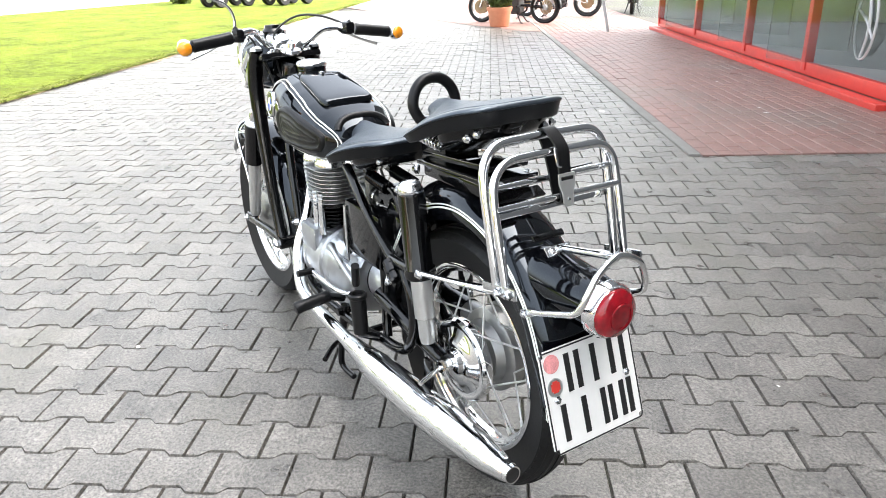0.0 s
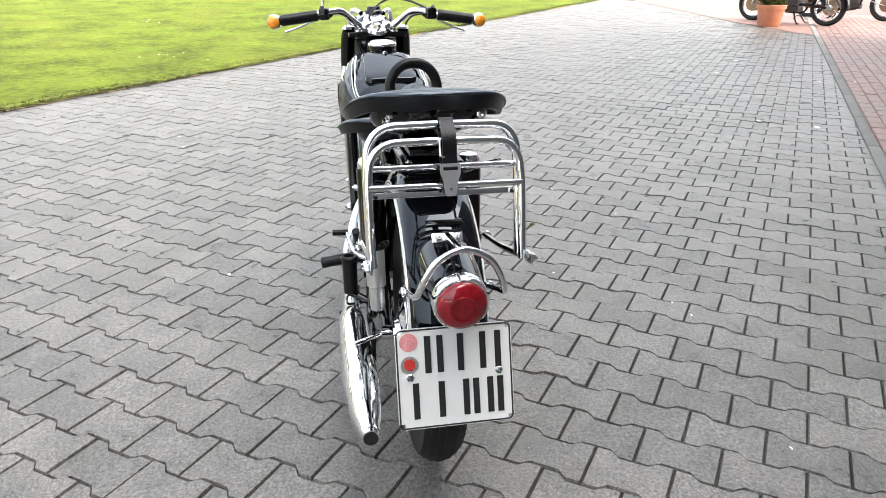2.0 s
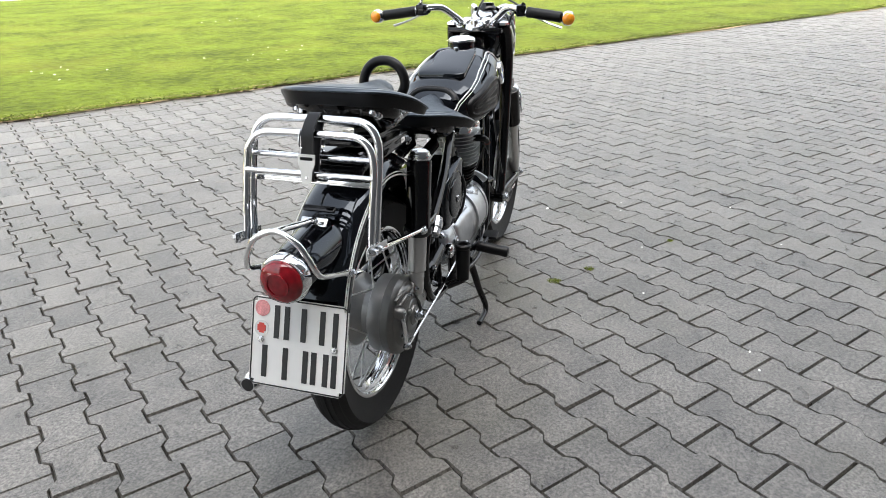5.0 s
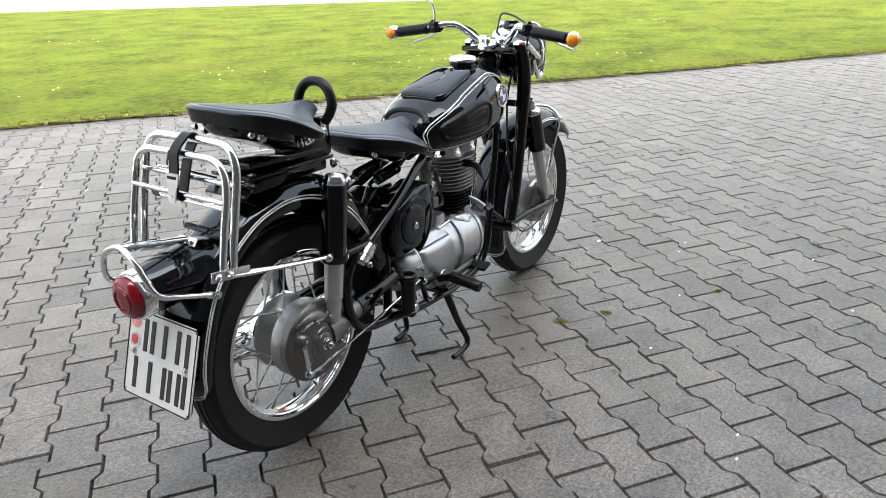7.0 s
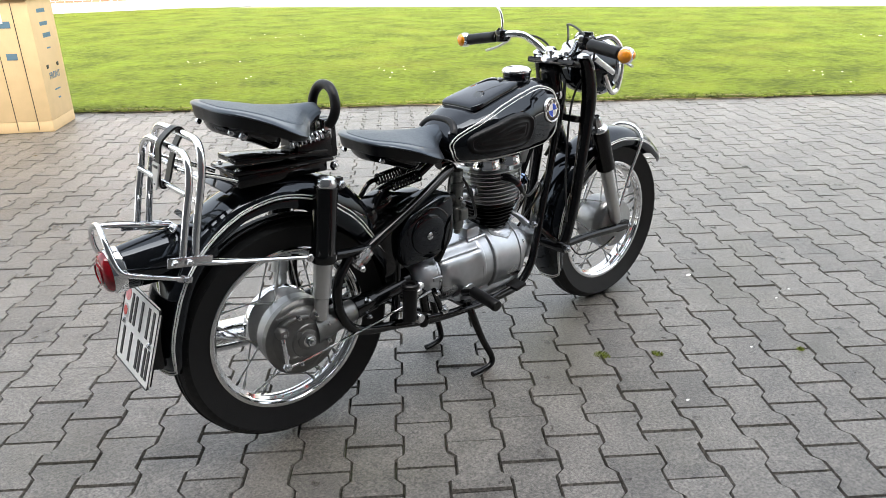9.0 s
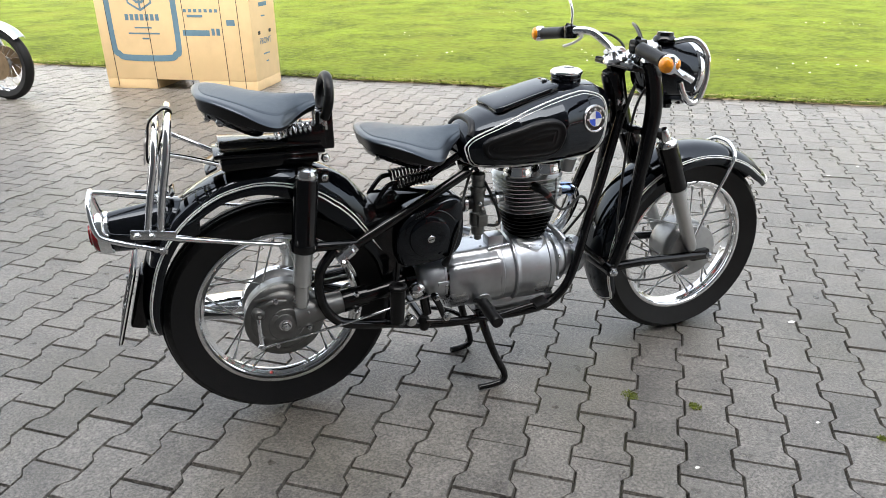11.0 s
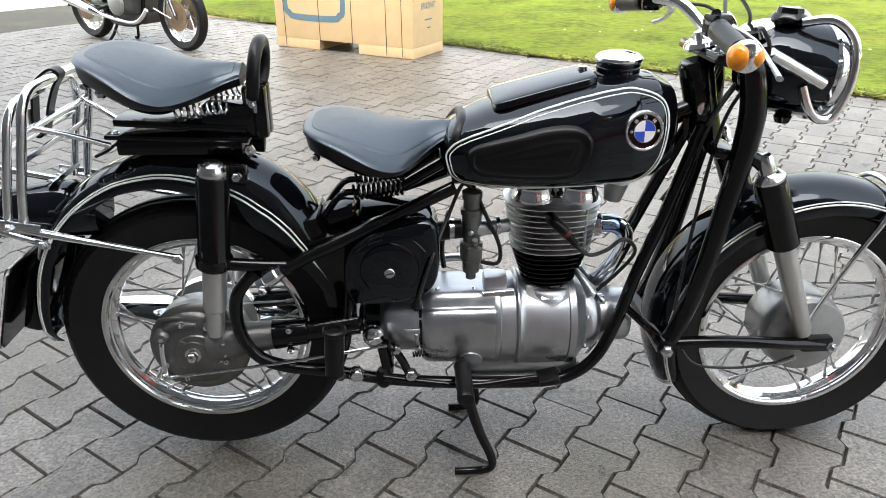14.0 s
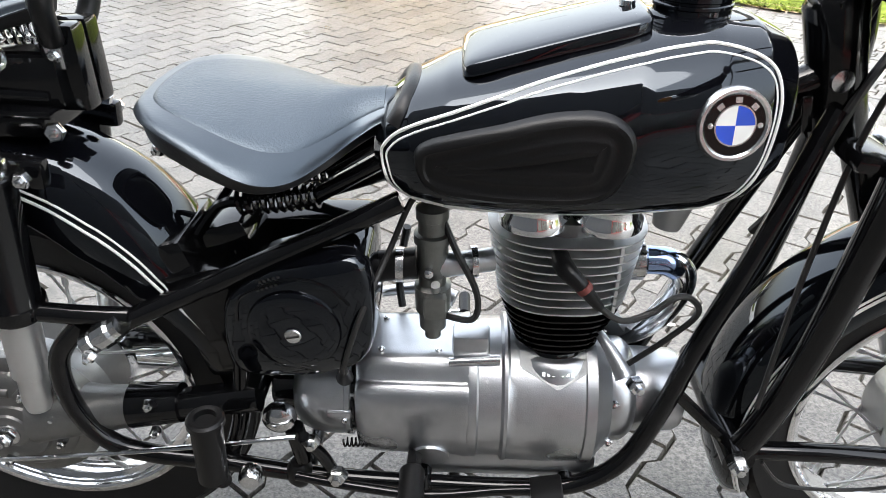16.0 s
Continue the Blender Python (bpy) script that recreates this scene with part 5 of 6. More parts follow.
for i in range(6):
    fin(0.444 + i * 0.0125, 0.060 + i * 0.0042, 0.060 + i * 0.0038, 0.0040, M_BLACK, cyl)
# core darker and fins paler than the castings: gap shade put into the colours
headp = part("cylinder_head", lathe([(0.056, 0.510), (0.060, 0.520), (0.062, 0.62), (0.062, 0.64)], (CX, 0, 0), (0, 0, 1), 32), M_HUB, moto, "alloy cylinder head with fins, its core darkened as shade in the gaps")
for i in range(9):
    fin(0.521 + i * 0.0125, 0.086 + i * 0.0019, 0.083 + i * 0.0005, 0.0032, M_ALU_FIN, headp)
for i in range(8):      # ties between the fins
    part("fin_tie", block((CX + 0.060, -0.071 - 0.0004 * i, 0.527 + i * 0.0125), (0.0045, 0.010, 0.0105), 0.001), M_ALU_FIN, headp)
for dx in (-0.045, 0.045):
    part("rocker_cover", lathe([(0.044, 0.0), (0.044, 0.012), (0.040, 0.018), (0.040, 0.03), (0.034, 0.037), (0.0, 0.038)], (CX + dx, -0.035, 0.632), (0, 0, 1), 28), M_CHROME, headp, "polished round rocker cover")
    part("rocker_cover", lathe([(0.044, 0.0), (0.044, 0.012), (0.040, 0.018), (0.040, 0.03), (0.034, 0.037), (0.0, 0.038)], (CX + dx, 0.035, 0.632), (0, 0, 1), 24), M_STEEL, headp)
plug = part("plug_cap", tube([(0.758, -0.075, 0.604), (0.763, -0.104, 0.604), (0.782, -0.115, 0.588), (0.807, -0.112, 0.556)], [0.0125, 0.012, 0.0095, 0.006], 12), M_RUBBER, moto, "black spark plug cap")
part("plug_band", tube([(0.782, -0.1150, 0.589), (0.787, -0.1155, 0.583)], 0.0105, 12, 1), mat("red_rubber", (0.12, 0.025, 0.02), 0.6), plug, "red rubber band")
part("plug_lead", tube([(0.807, -0.112, 0.556), (0.838, -0.105, 0.532), (0.875, -0.095, 0.538), (0.905, -0.085, 0.555), (0.93, -0.075, 0.545), (0.945, -0.06, 0.51), (0.915, -0.04, 0.45), (0.875, -0.03, 0.40)], 0.0042, 8), M_CABLE, plug, "black ignition lead")
part("coil_can", tube([(0.905, -0.01, 0.655), (0.90, -0.01, 0.615)], [0.026, 0.018], 16, 1), M_ALU_DARK, moto, "dull horn under the tank")

# carburettor
carb = part("carburettor", lathe([(0.008, 0.448), (0.011, 0.450), (0.011, 0.463), (0.018, 0.467), (0.019, 0.492), (0.0235, 0.496), (0.0245, 0.534), (0.018, 0.538), (0.0175, 0.550), (0.0205, 0.554), (0.0205, 0.598), (0.024, 0.600), (0.024, 0.612), (0.0185, 0.614), (0.018, 0.632), (0.021, 0.634), (0.021, 0.648), (0.010, 0.654)], (0.602, -0.036, 0), (0, 0, 1), 24), M_CARB, moto, "dull alloy carburettor")
part("float_chamber", block((0.606, -0.060, 0.515), (0.030, 0.020, 0.036), 0.006), M_CARB, carb)
part("carb_screw", lathe([(0.006, 0), (0.006, 0.008), (0.003, 0.010), (0, 0.0105)], (0.598, -0.056, 0.566), (0, -1, 0), 10), M_STEEL, carb)
part("fuel_union", tube([(0.607, -0.06, 0.540), (0.607, -0.066, 0.552)], 0.006, 10, 1), M_ALU_DARK, carb)
part("inlet_stub", tube([(0.602, -0.036, 0.565), (0.64, -0.034, 0.566), (0.68, -0.025, 0.568)], [0.019, 0.016, 0.016], 14, 3), M_ALU, carb)
part("inlet_flange", lathe([(0.022, -0.004), (0.022, 0.004)], (0.655, -0.031, 0.567), (1, 0.15, 0), 18), M_STEEL, carb)
part("intake_hose", tube([(0.582, -0.036, 0.566), (0.548, -0.036, 0.562), (0.515, -0.034, 0.556)], 0.021, 14, 3), M_RUBBER, carb, "black rubber intake hose")
part("hose_clip", lathe([(0.0235, -0.005), (0.0235, 0.005)], (0.56, -0.036, 0.563), (1, 0, 0), 18), M_STEEL, carb)
part("fuel_hose", tube([(0.61, -0.055, 0.50), (0.655, -0.06, 0.495), (0.66, -0.05, 0.53), (0.63, -0.05, 0.60), (0.60, -0.02, 0.665)], 0.0045, 8), M_CABLE, carb)
part("choke_cable", tube([(0.602, -0.036, 0.65), (0.58, -0.045, 0.665), (0.55, -0.06, 0.60), (0.515, -0.113, 0.53), (0.490, -0.112, 0.45), (0.484, -0.080, 0.405)], 0.004, 8), M_CABLE, carb)
part("cable_boot", tube([(0.4885, -0.106, 0.440), (0.484, -0.082, 0.408)], [0.006, 0.012], 12, 1), M_RUBBER, carb)

# air filter box on the right
AIR = [(0.345, 0.435), (0.340, 0.53), (0.375, 0.575), (0.44, 0.60), (0.505, 0.613), (0.53, 0.592), (0.532, 0.50), (0.515, 0.455), (0.48, 0.436), (0.42, 0.425)]
loop = spline([(x, 0, z) for x, z in AIR], 5, True)
cen = Vector((0.44, 0, 0.515))
rings = []
for y, k in ((-0.02, 1.0), (-0.088, 1.0), (-0.098, 0.985), (-0.105, 0.95), (-0.108, 0.90), (-0.109, 0.5), (-0.109, 0.05)):
    rings.append([Vector((cen.x + (p.x - cen.x) * k, y, cen.z + (p.z - cen.z) * k)) for p in loop])
air = part("air_filter_box", add_rings(bmesh.new(), rings), M_LACQUER, moto, "black lacquered air filter box")
part("filter_cap", lathe([(0.060, -0.104), (0.060, -0.109), (0.058, -0.1130), (0.053, -0.1150), (0.040, -0.1162), (0.020, -0.1166), (0.0, -0.1167)], (0.431, 0, 0.508), (0, 1, 0), 36), M_LACQUER, air, "round black filter cap")
part("cap_screw", lathe([(0.011, 0.0), (0.011, 0.003), (0.0095, 0.0045), (0.0, 0.005)], (0.431, -0.116, 0.505), (0, -1, 0), 18), M_STEEL, air, "round slotted screw")
part("screw_slot", block((0.431, -0.1212, 0.505), (0.017, 0.001, 0.0022), 0.0, ry(-12)), M_INK, air)
for k in range(15):
    part("vent_hole", lathe([(0.0022, 0), (0.0, 0.0006)], (0.392 + 0.0058 * (k % 5) + 0.002 * (k // 5), -0.1085, 0.566 + 0.0058 * (k // 5) + 0.0022 * (k % 5)), (0, -1, 0), 8), M_INK, air)
part("filter_strap", tube([(0.36, -0.1085, 0.52), (0.37, -0.1085, 0.556), (0.43, -0.1085, 0.583), (0.475, -0.1085, 0.575), (0.503, -0.1085, 0.548)], 0.0022, 6), M_BLACK, air)
bm = block((0.42, 0.06, 0.52), (0.20, 0.07, 0.15), 0.015)
part("battery_box", bm, M_BLACK, moto, "black battery box")
part("battery_strap", block((0.505, 0.098, 0.50), (0.012, 0.006, 0.16), 0.002), M_STEEL, moto)
part("side_panel", block((0.318, -0.058, 0.488), (0.085, 0.045, 0.17), 0.014, ry(-14)), M_BLACK, moto, "black sheet panel")
part("frame_gusset", block((0.335, 0, 0.585), (0.08, 0.09, 0.07), 0.02, ry(-20)), M_BLACK, moto)
part("rear_inner_guard", block((0.30, 0, 0.48), (0.05, 0.14, 0.26), 0.02, ry(-16)), M_BLACK, moto)

# ---- exhaust ----
part("exhaust_pipe", tube([(0.83, 0.0, 0.552), (0.885, 0.0, 0.557), (0.922, 0.003, 0.551), (0.942, 0.010, 0.525), (0.941, 0.022, 0.485), (0.922, 0.048, 0.42), (0.880, 0.10, 0.34), (0.82, 0.13, 0.272), (0.74, 0.15, 0.243), (0.60, 0.158, 0.235), (0.45, 0.162, 0.232), (0.38, 0.164, 0.232)], 0.019, 18), M_CHROME, moto, "chrome exhaust pipe")
part("exhaust_bend", tube([(0.880, 0.0, 0.5568), (0.900, 0.0010, 0.5562), (0.915, 0.0022, 0.5535), (0.930, 0.0050, 0.5440)], 0.0196, 18), M_BLUED, moto, "heat-blued pipe bend")
part("exhaust_nut", lathe([(0.025, 0.855), (0.027, 0.858), (0.027, 0.880), (0.022, 0.884)], (0, 0, 0.556), (1, 0, 0), 20), M_STEEL, moto)
sil = part("silencer", tube([(0.40, 0.163, 0.232), (0.32, 0.165, 0.234), (0.22, 0.168, 0.240), (0.0, 0.170, 0.252), (-0.10, 0.170, 0.262), (-0.22, 0.170, 0.272), (-0.285, 0.169, 0.277), (-0.312, 0.168, 0.279)], [0.021, 0.028, 0.040, 0.043, 0.043, 0.034, 0.024, 0.020], 28), M_CHROME, moto, "long chrome cigar silencer")
part("tail_pipe", tube([(-0.27, 0.169, 0.276), (-0.324, 0.168, 0.280)], [0.021, 0.0185], 20, 1), M_CHROME, sil)
part("pipe_mouth", lathe([(0.0155, 0.0), (0.0, 0.001)], (-0.3245, 0.168, 0.280), (-1, 0, 0.06), 20), M_INK, sil)
part("silencer_seam", tube([(0.29, 0.166, 0.235), (0.283, 0.166, 0.2355)], 0.0335, 26, 1), M_STEEL, sil)
part("silencer_bracket", block((0.04, 0.128, 0.29), (0.03, 0.01, 0.10), 0.003), M_BLACK, sil)

# ---- carrier, tail lamp, plate ----
rack = part("luggage_carrier", tube([(-0.244, 0.148, 0.632), (-0.226, 0.149, 0.72), (-0.204, 0.148, 0.81), (-0.196, 0.140, 0.853), (-0.190, 0.112, 0.878), (-0.189, 0.06, 0.882), (-0.189, -0.06, 0.882), (-0.190, -0.112, 0.878), (-0.196, -0.138, 0.853), (-0.204, -0.145, 0.81), (-0.226, -0.145, 0.72), (-0.244, -0.144, 0.632)], 0.0088, 14), M_CHROME, moto, "chrome tubular luggage carrier")
part("carrier_rail", tube([(-0.272, 0.148, 0.632), (-0.252, 0.149, 0.72), (-0.234, 0.148, 0.79), (-0.226, 0.140, 0.830), (-0.221, 0.112, 0.854), (-0.220, 0.06, 0.858), (-0.220, -0.06, 0.858), (-0.221, -0.112, 0.854), (-0.226, -0.138, 0.830), (-0.234, -0.145, 0.79), (-0.252, -0.145, 0.72), (-0.272, -0.144, 0.632)], 0.0082, 14), M_CHROME, rack)
for x, z in ((-0.240, 0.778), (-0.208, 0.806)):
    part("carrier_rail", rod((x, -0.146, z), (x, 0.148, z), 0.0065), M_CHROME, rack)
for s in (-1, 1):
    part("carrier_stay", tube([(-0.262, s * 0.147, 0.632), (-0.20, s * 0.147, 0.616), (-0.10, s * 0.144, 0.591), (0.035, s * 0.146, 0.562)], [0.009, 0.010, 0.007, 0.007], 10, flat=0.8), M_CHROME, rack, "flat bright stay bar")
    bolt(rack, (0.03, s * 0.148, 0.562), (0, s, 0), 0.011, 0.008)
    part("carrier_foot", block((-0.258, s * 0.1535, 0.635), (0.098, 0.005, 0.022), 0.002, ry(10)), M_STEEL, rack, "flat bright foot plate")
    for x in (-0.292, -0.262):
        bolt(rack, (x, s * 0.156, 0.635 - 0.18 * (x + 0.258)), (0, s, -0.2), 0.0085, 0.009)
    part("carrier_brace", tube([(-0.203, s * 0.11, 0.81), (-0.15, s * 0.085, 0.788), (-0.092, s * 0.06, 0.760)], 0.0058, 10), M_CHROME, rack)
part("carrier_strut", block((-0.11, 0, 0.745), (0.03, 0.13, 0.006), 0.002, ry(-25)), M_BLACK, rack)
strip = part("carrier_strip", block((-0.219, 0.001, 0.756), (0.005, 0.288, 0.012), 0.002, ry(14)), M_CHROME, rack, "flat drilled cross strip")
for y in (-0.132, 0.134):
    part("strip_hole", lathe([(0.0042, 0), (0.0, 0.0006)], (-0.2220, y, 0.7545), (-1, 0, 0.25), 12), M_INK, strip)
part("carrier_bracket", block((-0.208, 0, 0.690), (0.014, 0.075, 0.008), 0.003, ry(-42)), M_BLACK, rack, "black bracket on the mudguard")

# leather strap with its buckle
def band(path, y, w, t):
    """A closed flat belt of width w that follows a loop of (x, z) points."""
    loop = spline([(x, 0, z) for x, z in path], 5, True)
    n, rings = len(loop), []
    for i, p in enumerate(loop):
        d = (loop[(i + 1) % n] - loop[i - 1]).normalized()
        m = Vector((-d.z, 0, d.x))
        rings.append([p + m * k + Vector((0, y + h, 0)) for k, h in ((-t / 2, -w / 2), (t / 2, -w / 2), (t / 2, w / 2), (-t / 2, w / 2))])
    return add_rings(bmesh.new(), rings, closed=True)


strap = part("strap", band([(-0.180, 0.884), (-0.190, 0.8945), (-0.205, 0.890), (-0.2325, 0.866), (-0.240, 0.835), (-0.247, 0.800), (-0.250, 0.772), (-0.240, 0.766), (-0.228, 0.780), (-0.212, 0.825), (-0.196, 0.860)], -0.004, 0.027, 0.0045), M_RUBBER, moto, "black strap wound round the carrier")
bmb = bmesh.new()
rows = []
for d in (0.0, 0.003):      # a plate that narrows downwards
    rows.append([Vector((-0.2520 - d - 0.20 * (z - 0.79) * -1.0, -0.004 + y, z)) for y, z in ((-0.019, 0.822), (0.019, 0.822), (0.019, 0.804), (0.013, 0.788), (0.0115, 0.768), (0.008, 0.763), (-0.008, 0.763), (-0.0115, 0.768), (-0.013, 0.788), (-0.019, 0.804))])
buckle = part("buckle", add_rings(bmb, rows), M_GREY, strap, "pale metal strap buckle")
part("buckle_slot", block((-0.2495, -0.004, 0.812), (0.0035, 0.028, 0.010), 0.001, ry(-11)), M_RUBBER, buckle)
part("buckle_rivet", lathe([(0.0032, 0), (0.0025, 0.0018), (0, 0.002)], (-0.2578, -0.004, 0.776), (-1, 0, 0.2), 12), M_STEEL, buckle)
part("strap_loop", tube([(-0.2335, 0.0115, 0.868), (-0.2345, 0.0135, 0.862), (-0.2435, 0.0135, 0.838), (-0.2440, 0.006, 0.834)], 0.0022, 8, 3), M_CHROME, strap)
part("fender_plate", block((-0.2385, -0.001, 0.671), (0.020, 0.062, 0.004), 0.0015, ry(-48)), M_STEEL, rear_fender, "small bright bracket plate")
for y in (-0.019, 0.017):
    bolt(rear_fender, (-0.2405, y, 0.6725), (-0.74, 0, 0.67), 0.007, 0.005)

tail = part("tail_housing", tube([(-0.155, 0, 0.605), (-0.22, 0, 0.610), (-0.30, 0, 0.605), (-0.362, 0, 0.601)], [0.05, 0.060, 0.056, 0.050], 30), M_LACQUER, moto, "black lacquered tail lamp housing")
part("tail_ring", lathe([(0.050, 0.0), (0.053, 0.003), (0.053, 0.024), (0.049, 0.030), (0.044, 0.030)], (-0.360, 0, 0.601), (-1, 0, -0.03), 36), M_CHROME, tail, "chrome tail lamp ring")
part("tail_lens", lathe([(0.0475, 0.024), (0.0465, 0.034), (0.041, 0.042), (0.026, 0.047), (0.024, 0.0475), (0.014, 0.049), (0, 0.0495)], (-0.360, 0, 0.601), (-1, 0, -0.03), 36), M_REDLENS, tail, "deep red lens")
part("tail_lens_rib", lathe([(0.026, 0.046), (0.026, 0.050), (0.022, 0.050), (0.022, 0.046)], (-0.360, 0, 0.601), (-1, 0, -0.03), 30), M_REDLENS, tail)
side = [(0.262, 0.082, 0.572), (0.330, 0.083, 0.597), (0.374, 0.081, 0.615), (0.387, 0.076, 0.634), (0.392, 0.066, 0.660), (0.394, 0.045, 0.691)]
part("tail_guard", tube([(-x, y, z) for x, y, z in side] + [(-0.391, 0.0, 0.709)] + [(-x, -y, z) for x, y, z in side[::-1]], 0.0064, 12), M_CHROME, tail, "chrome bar round the tail lamp")
for s in (-1, 1):
    part("guard_lug", block((-0.252, s * 0.081, 0.568), (0.034, 0.012, 0.016), 0.004, ry(20)), M_STEEL, tail)
    bolt(tail, (-0.250, s * 0.086, 0.567), (0, s, 0), 0.009, 0.007)
part("guard_stay", tube([(-0.390, 0.002, 0.706), (-0.35, 0.002, 0.699), (-0.30, 0.0, 0.688), (-0.238, -0.002, 0.675)], [0.0060, 0.0068, 0.0068, 0.0068], 12), M_CHROME, tail, "chrome bar to the mudguard")

pc, pu = Vector((-0.3535, 0.003, 0.430)), Vector((0.062, 0, 0.186)).normalized()      # middle, and the way up the plate
pr = Vector((0, -1, 0))                                                              # to its right, seen from behind
pn = pr.cross(pu).normalized()
if pn.x > 0:
    pn = -pn


def plate_box(u0, u1, v0, v1, d, t, bevel=0.0):
    bmq = bmesh.new()
    bmesh.ops.create_cube(bmq, size=1.0, matrix=Matrix.Diagonal((u1 - u0, v1 - v0, t, 1)))
    if bevel:
        up = [e for e in bmq.edges if abs((e.verts[0].co - e.verts[1].co).z) > t * 0.5]
        bmesh.ops.bevel(bmq, geom=up, offset=bevel, segments=4, affect="EDGES")
    m = Matrix((pr, pu, pn)).transposed().to_4x4()
    m.translation = pc + pr * (u0 + u1) / 2 + pu * (v0 + v1) / 2 + pn * d
    bmesh.ops.transform(bmq, matrix=m, verts=bmq.verts)
    return bmq


plate = part("number_plate", plate_box(-.114, .114, -.098, .098, 0, 0.003, 0.012), M_PLATE, moto, "white embossed number plate with a black border")
part("plate_back", plate_box(-.112, .112, -.096, .096, -0.004, 0.004, 0.012), M_BLACK, plate)
part("plate_hanger", block((-0.318, 0, 0.42), (0.04, 0.10, 0.15), 0.01, ry(18)), M_BLACK, plate)
edge = []
for cu_, cv, a0 in ((.102, .086, 0), (-.102, .086, 90), (-.102, -.086, 180), (.102, -.086, 270)):
    for a in range(0, 91, 30):
        edge.append(pc + pr * (cu_ + .009 * math.cos(radians(a0 + a))) + pu * (cv + .009 * math.sin(radians(a0 + a))) + pn * 0.002)
part("plate_border", tube(edge, 0.0016, 6, 1, True), M_INK, plate)
# plain bars where the characters stand
for u, v0, v1 in ((-.052, .010, .082), (-.028, .010, .082), (.012, .010, .082), (.056, .010, .082), (.086, .010, .082), (-.078, -.078, -.008), (-.028, -.078, -.008), (.020, -.078, -.008), (.040, -.078, -.008), (.068, -.078, -.008), (.088, -.078, -.008)):
    part("plate_bar", plate_box(u - .006, u + .006, v0, v1, 0.0022, 0.002), M_INK, plate)
M_SEAL = mat("pink_seal", (0.62, 0.25, 0.25), 0.5, vary=0.5, scale=400)
for v, m2 in ((.072, M_SEAL), (.028, M_GREY)):
    part("plate_seal", lathe([(0.0175, 0), (0.0175, 0.0012), (0, 0.0014)], pc + pr * -.088 + pu * v + pn * 0.0016, pn, 28), m2, plate, "round sticker")
part("seal_shield", plate_box(-.098, -.078, .018, .040, 0.0034, 0.001, 0.004), M_RED, plate)
for u, v in ((-.088, .004), (.086, .004)):
    bolt(plate, pc + pr * u + pu * v + pn * 0.001, pn, 0.008, 0.005)

# ---- stand, pegs, pedals ----
stand = part("centre_stand", tube([(0.585, -0.10, 0.245), (0.595, -0.118, 0.19), (0.62, -0.132, 0.11), (0.648, -0.145, 0.045), (0.645, -0.148, 0.018), (0.615, -0.147, 0.010), (0.565, -0.146, 0.009)], [0.013, 0.0125, 0.011, 0.010, 0.0095, 0.009, 0.009], 12), M_BLACK, moto, "black tubular centre stand")
part("stand_leg", tube([(0.585, 0.085, 0.245), (0.595, 0.09, 0.19), (0.615, 0.092, 0.11), (0.632, 0.092, 0.045), (0.630, 0.09, 0.018), (0.605, 0.088, 0.010), (0.562, 0.085, 0.009)], [0.013, 0.0125, 0.011, 0.010, 0.0095, 0.009, 0.009], 12), M_BLACK, stand)
part("stand_cross", rod((0.59, -0.11, 0.225), (0.59, 0.11, 0.225), 0.012), M_BLACK, stand)
part("stand_pedal", tube([(0.61, 0.095, 0.12), (0.57, 0.14, 0.13), (0.52, 0.19, 0.125)], [0.008, 0.007, 0.008], 10), M_BLACK, stand)
for s in (-1, 1):
    peg = part("footpeg", lathe([(0.0155, 0), (0.018, 0.004), (0.017, 0.02), (0.018, 0.05), (0.017, 0.08), (0.0185, 0.10), (0.0165, 0.106), (0.008, 0.108), (0.0, 0.106)], (0.578, s * 0.135, 0.292), (0.02, s, -0.13), 20), M_RUBBER, moto, "black rubber rider footpeg")
    part("peg_arm", rod((0.578, s * 0.09, 0.272), (0.578, s * 0.14, 0.291), 0.011), M_BLACK, peg)
    folded = part("passenger_footpeg", tube([(0.318, s * 0.165, 0.400), (0.312, s * 0.165, 0.30)], [0.021, 0.0195], 20, 1), M_RUBBER, moto, "folded black rubber passenger footpeg")
    part("peg_end", lathe([(0.020, -0.004), (0.0245, 0.0), (0.0245, 0.008), (0.021, 0.011), (0.015, 0.010), (0.013, -0.006), (0, -0.007)], (0.318, s * 0.165, 0.398), (0.05, 0, 1), 20), M_RUBBER, folded)
    part("peg_mount", rod((0.30, s * 0.12, 0.275), (0.325, s * 0.165, 0.292), 0.011), M_BLACK, folded)
    b = part("peg_nut", lathe([(0.014, 0), (0.016, 0.005), (0.016, 0.018), (0.012, 0.024), (0, 0.025)], (0.355, s * 0.138, 0.285), (0.1, s, 0), 18), M_STEEL, folded)
part("pivot_cap", lathe([(0.022, 0), (0.024, 0.006), (0.022, 0.016), (0.014, 0.022), (0, 0.023)], (0.392, -0.092, 0.348), (0, -1, 0), 24), M_STEEL, moto, "polished swing arm pivot cap")
pedal = part("brake_pedal", tube([(0.41, -0.12, 0.255), (0.50, -0.128, 0.245), (0.60, -0.13, 0.235), (0.70, -0.125, 0.243), (0.755, -0.13, 0.252)], 0.007, 10), M_BLACK, moto, "black foot brake pedal")
part("pedal_pad", block((0.765, -0.135, 0.256), (0.045, 0.05, 0.012), 0.004, ry(-12)), M_RUBBER, pedal)
bolt(pedal, (0.44, -0.122, 0.33), (0, -1, 0), 0.012, 0.012)
bolt(pedal, (0.47, -0.118, 0.262), (0, -1, 0), 0.015, 0.014)
part("pedal_link", tube([(0.43, -0.128, 0.34), (0.45, -0.12, 0.30), (0.465, -0.118, 0.262)], 0.009, 10), M_BLACK, pedal)
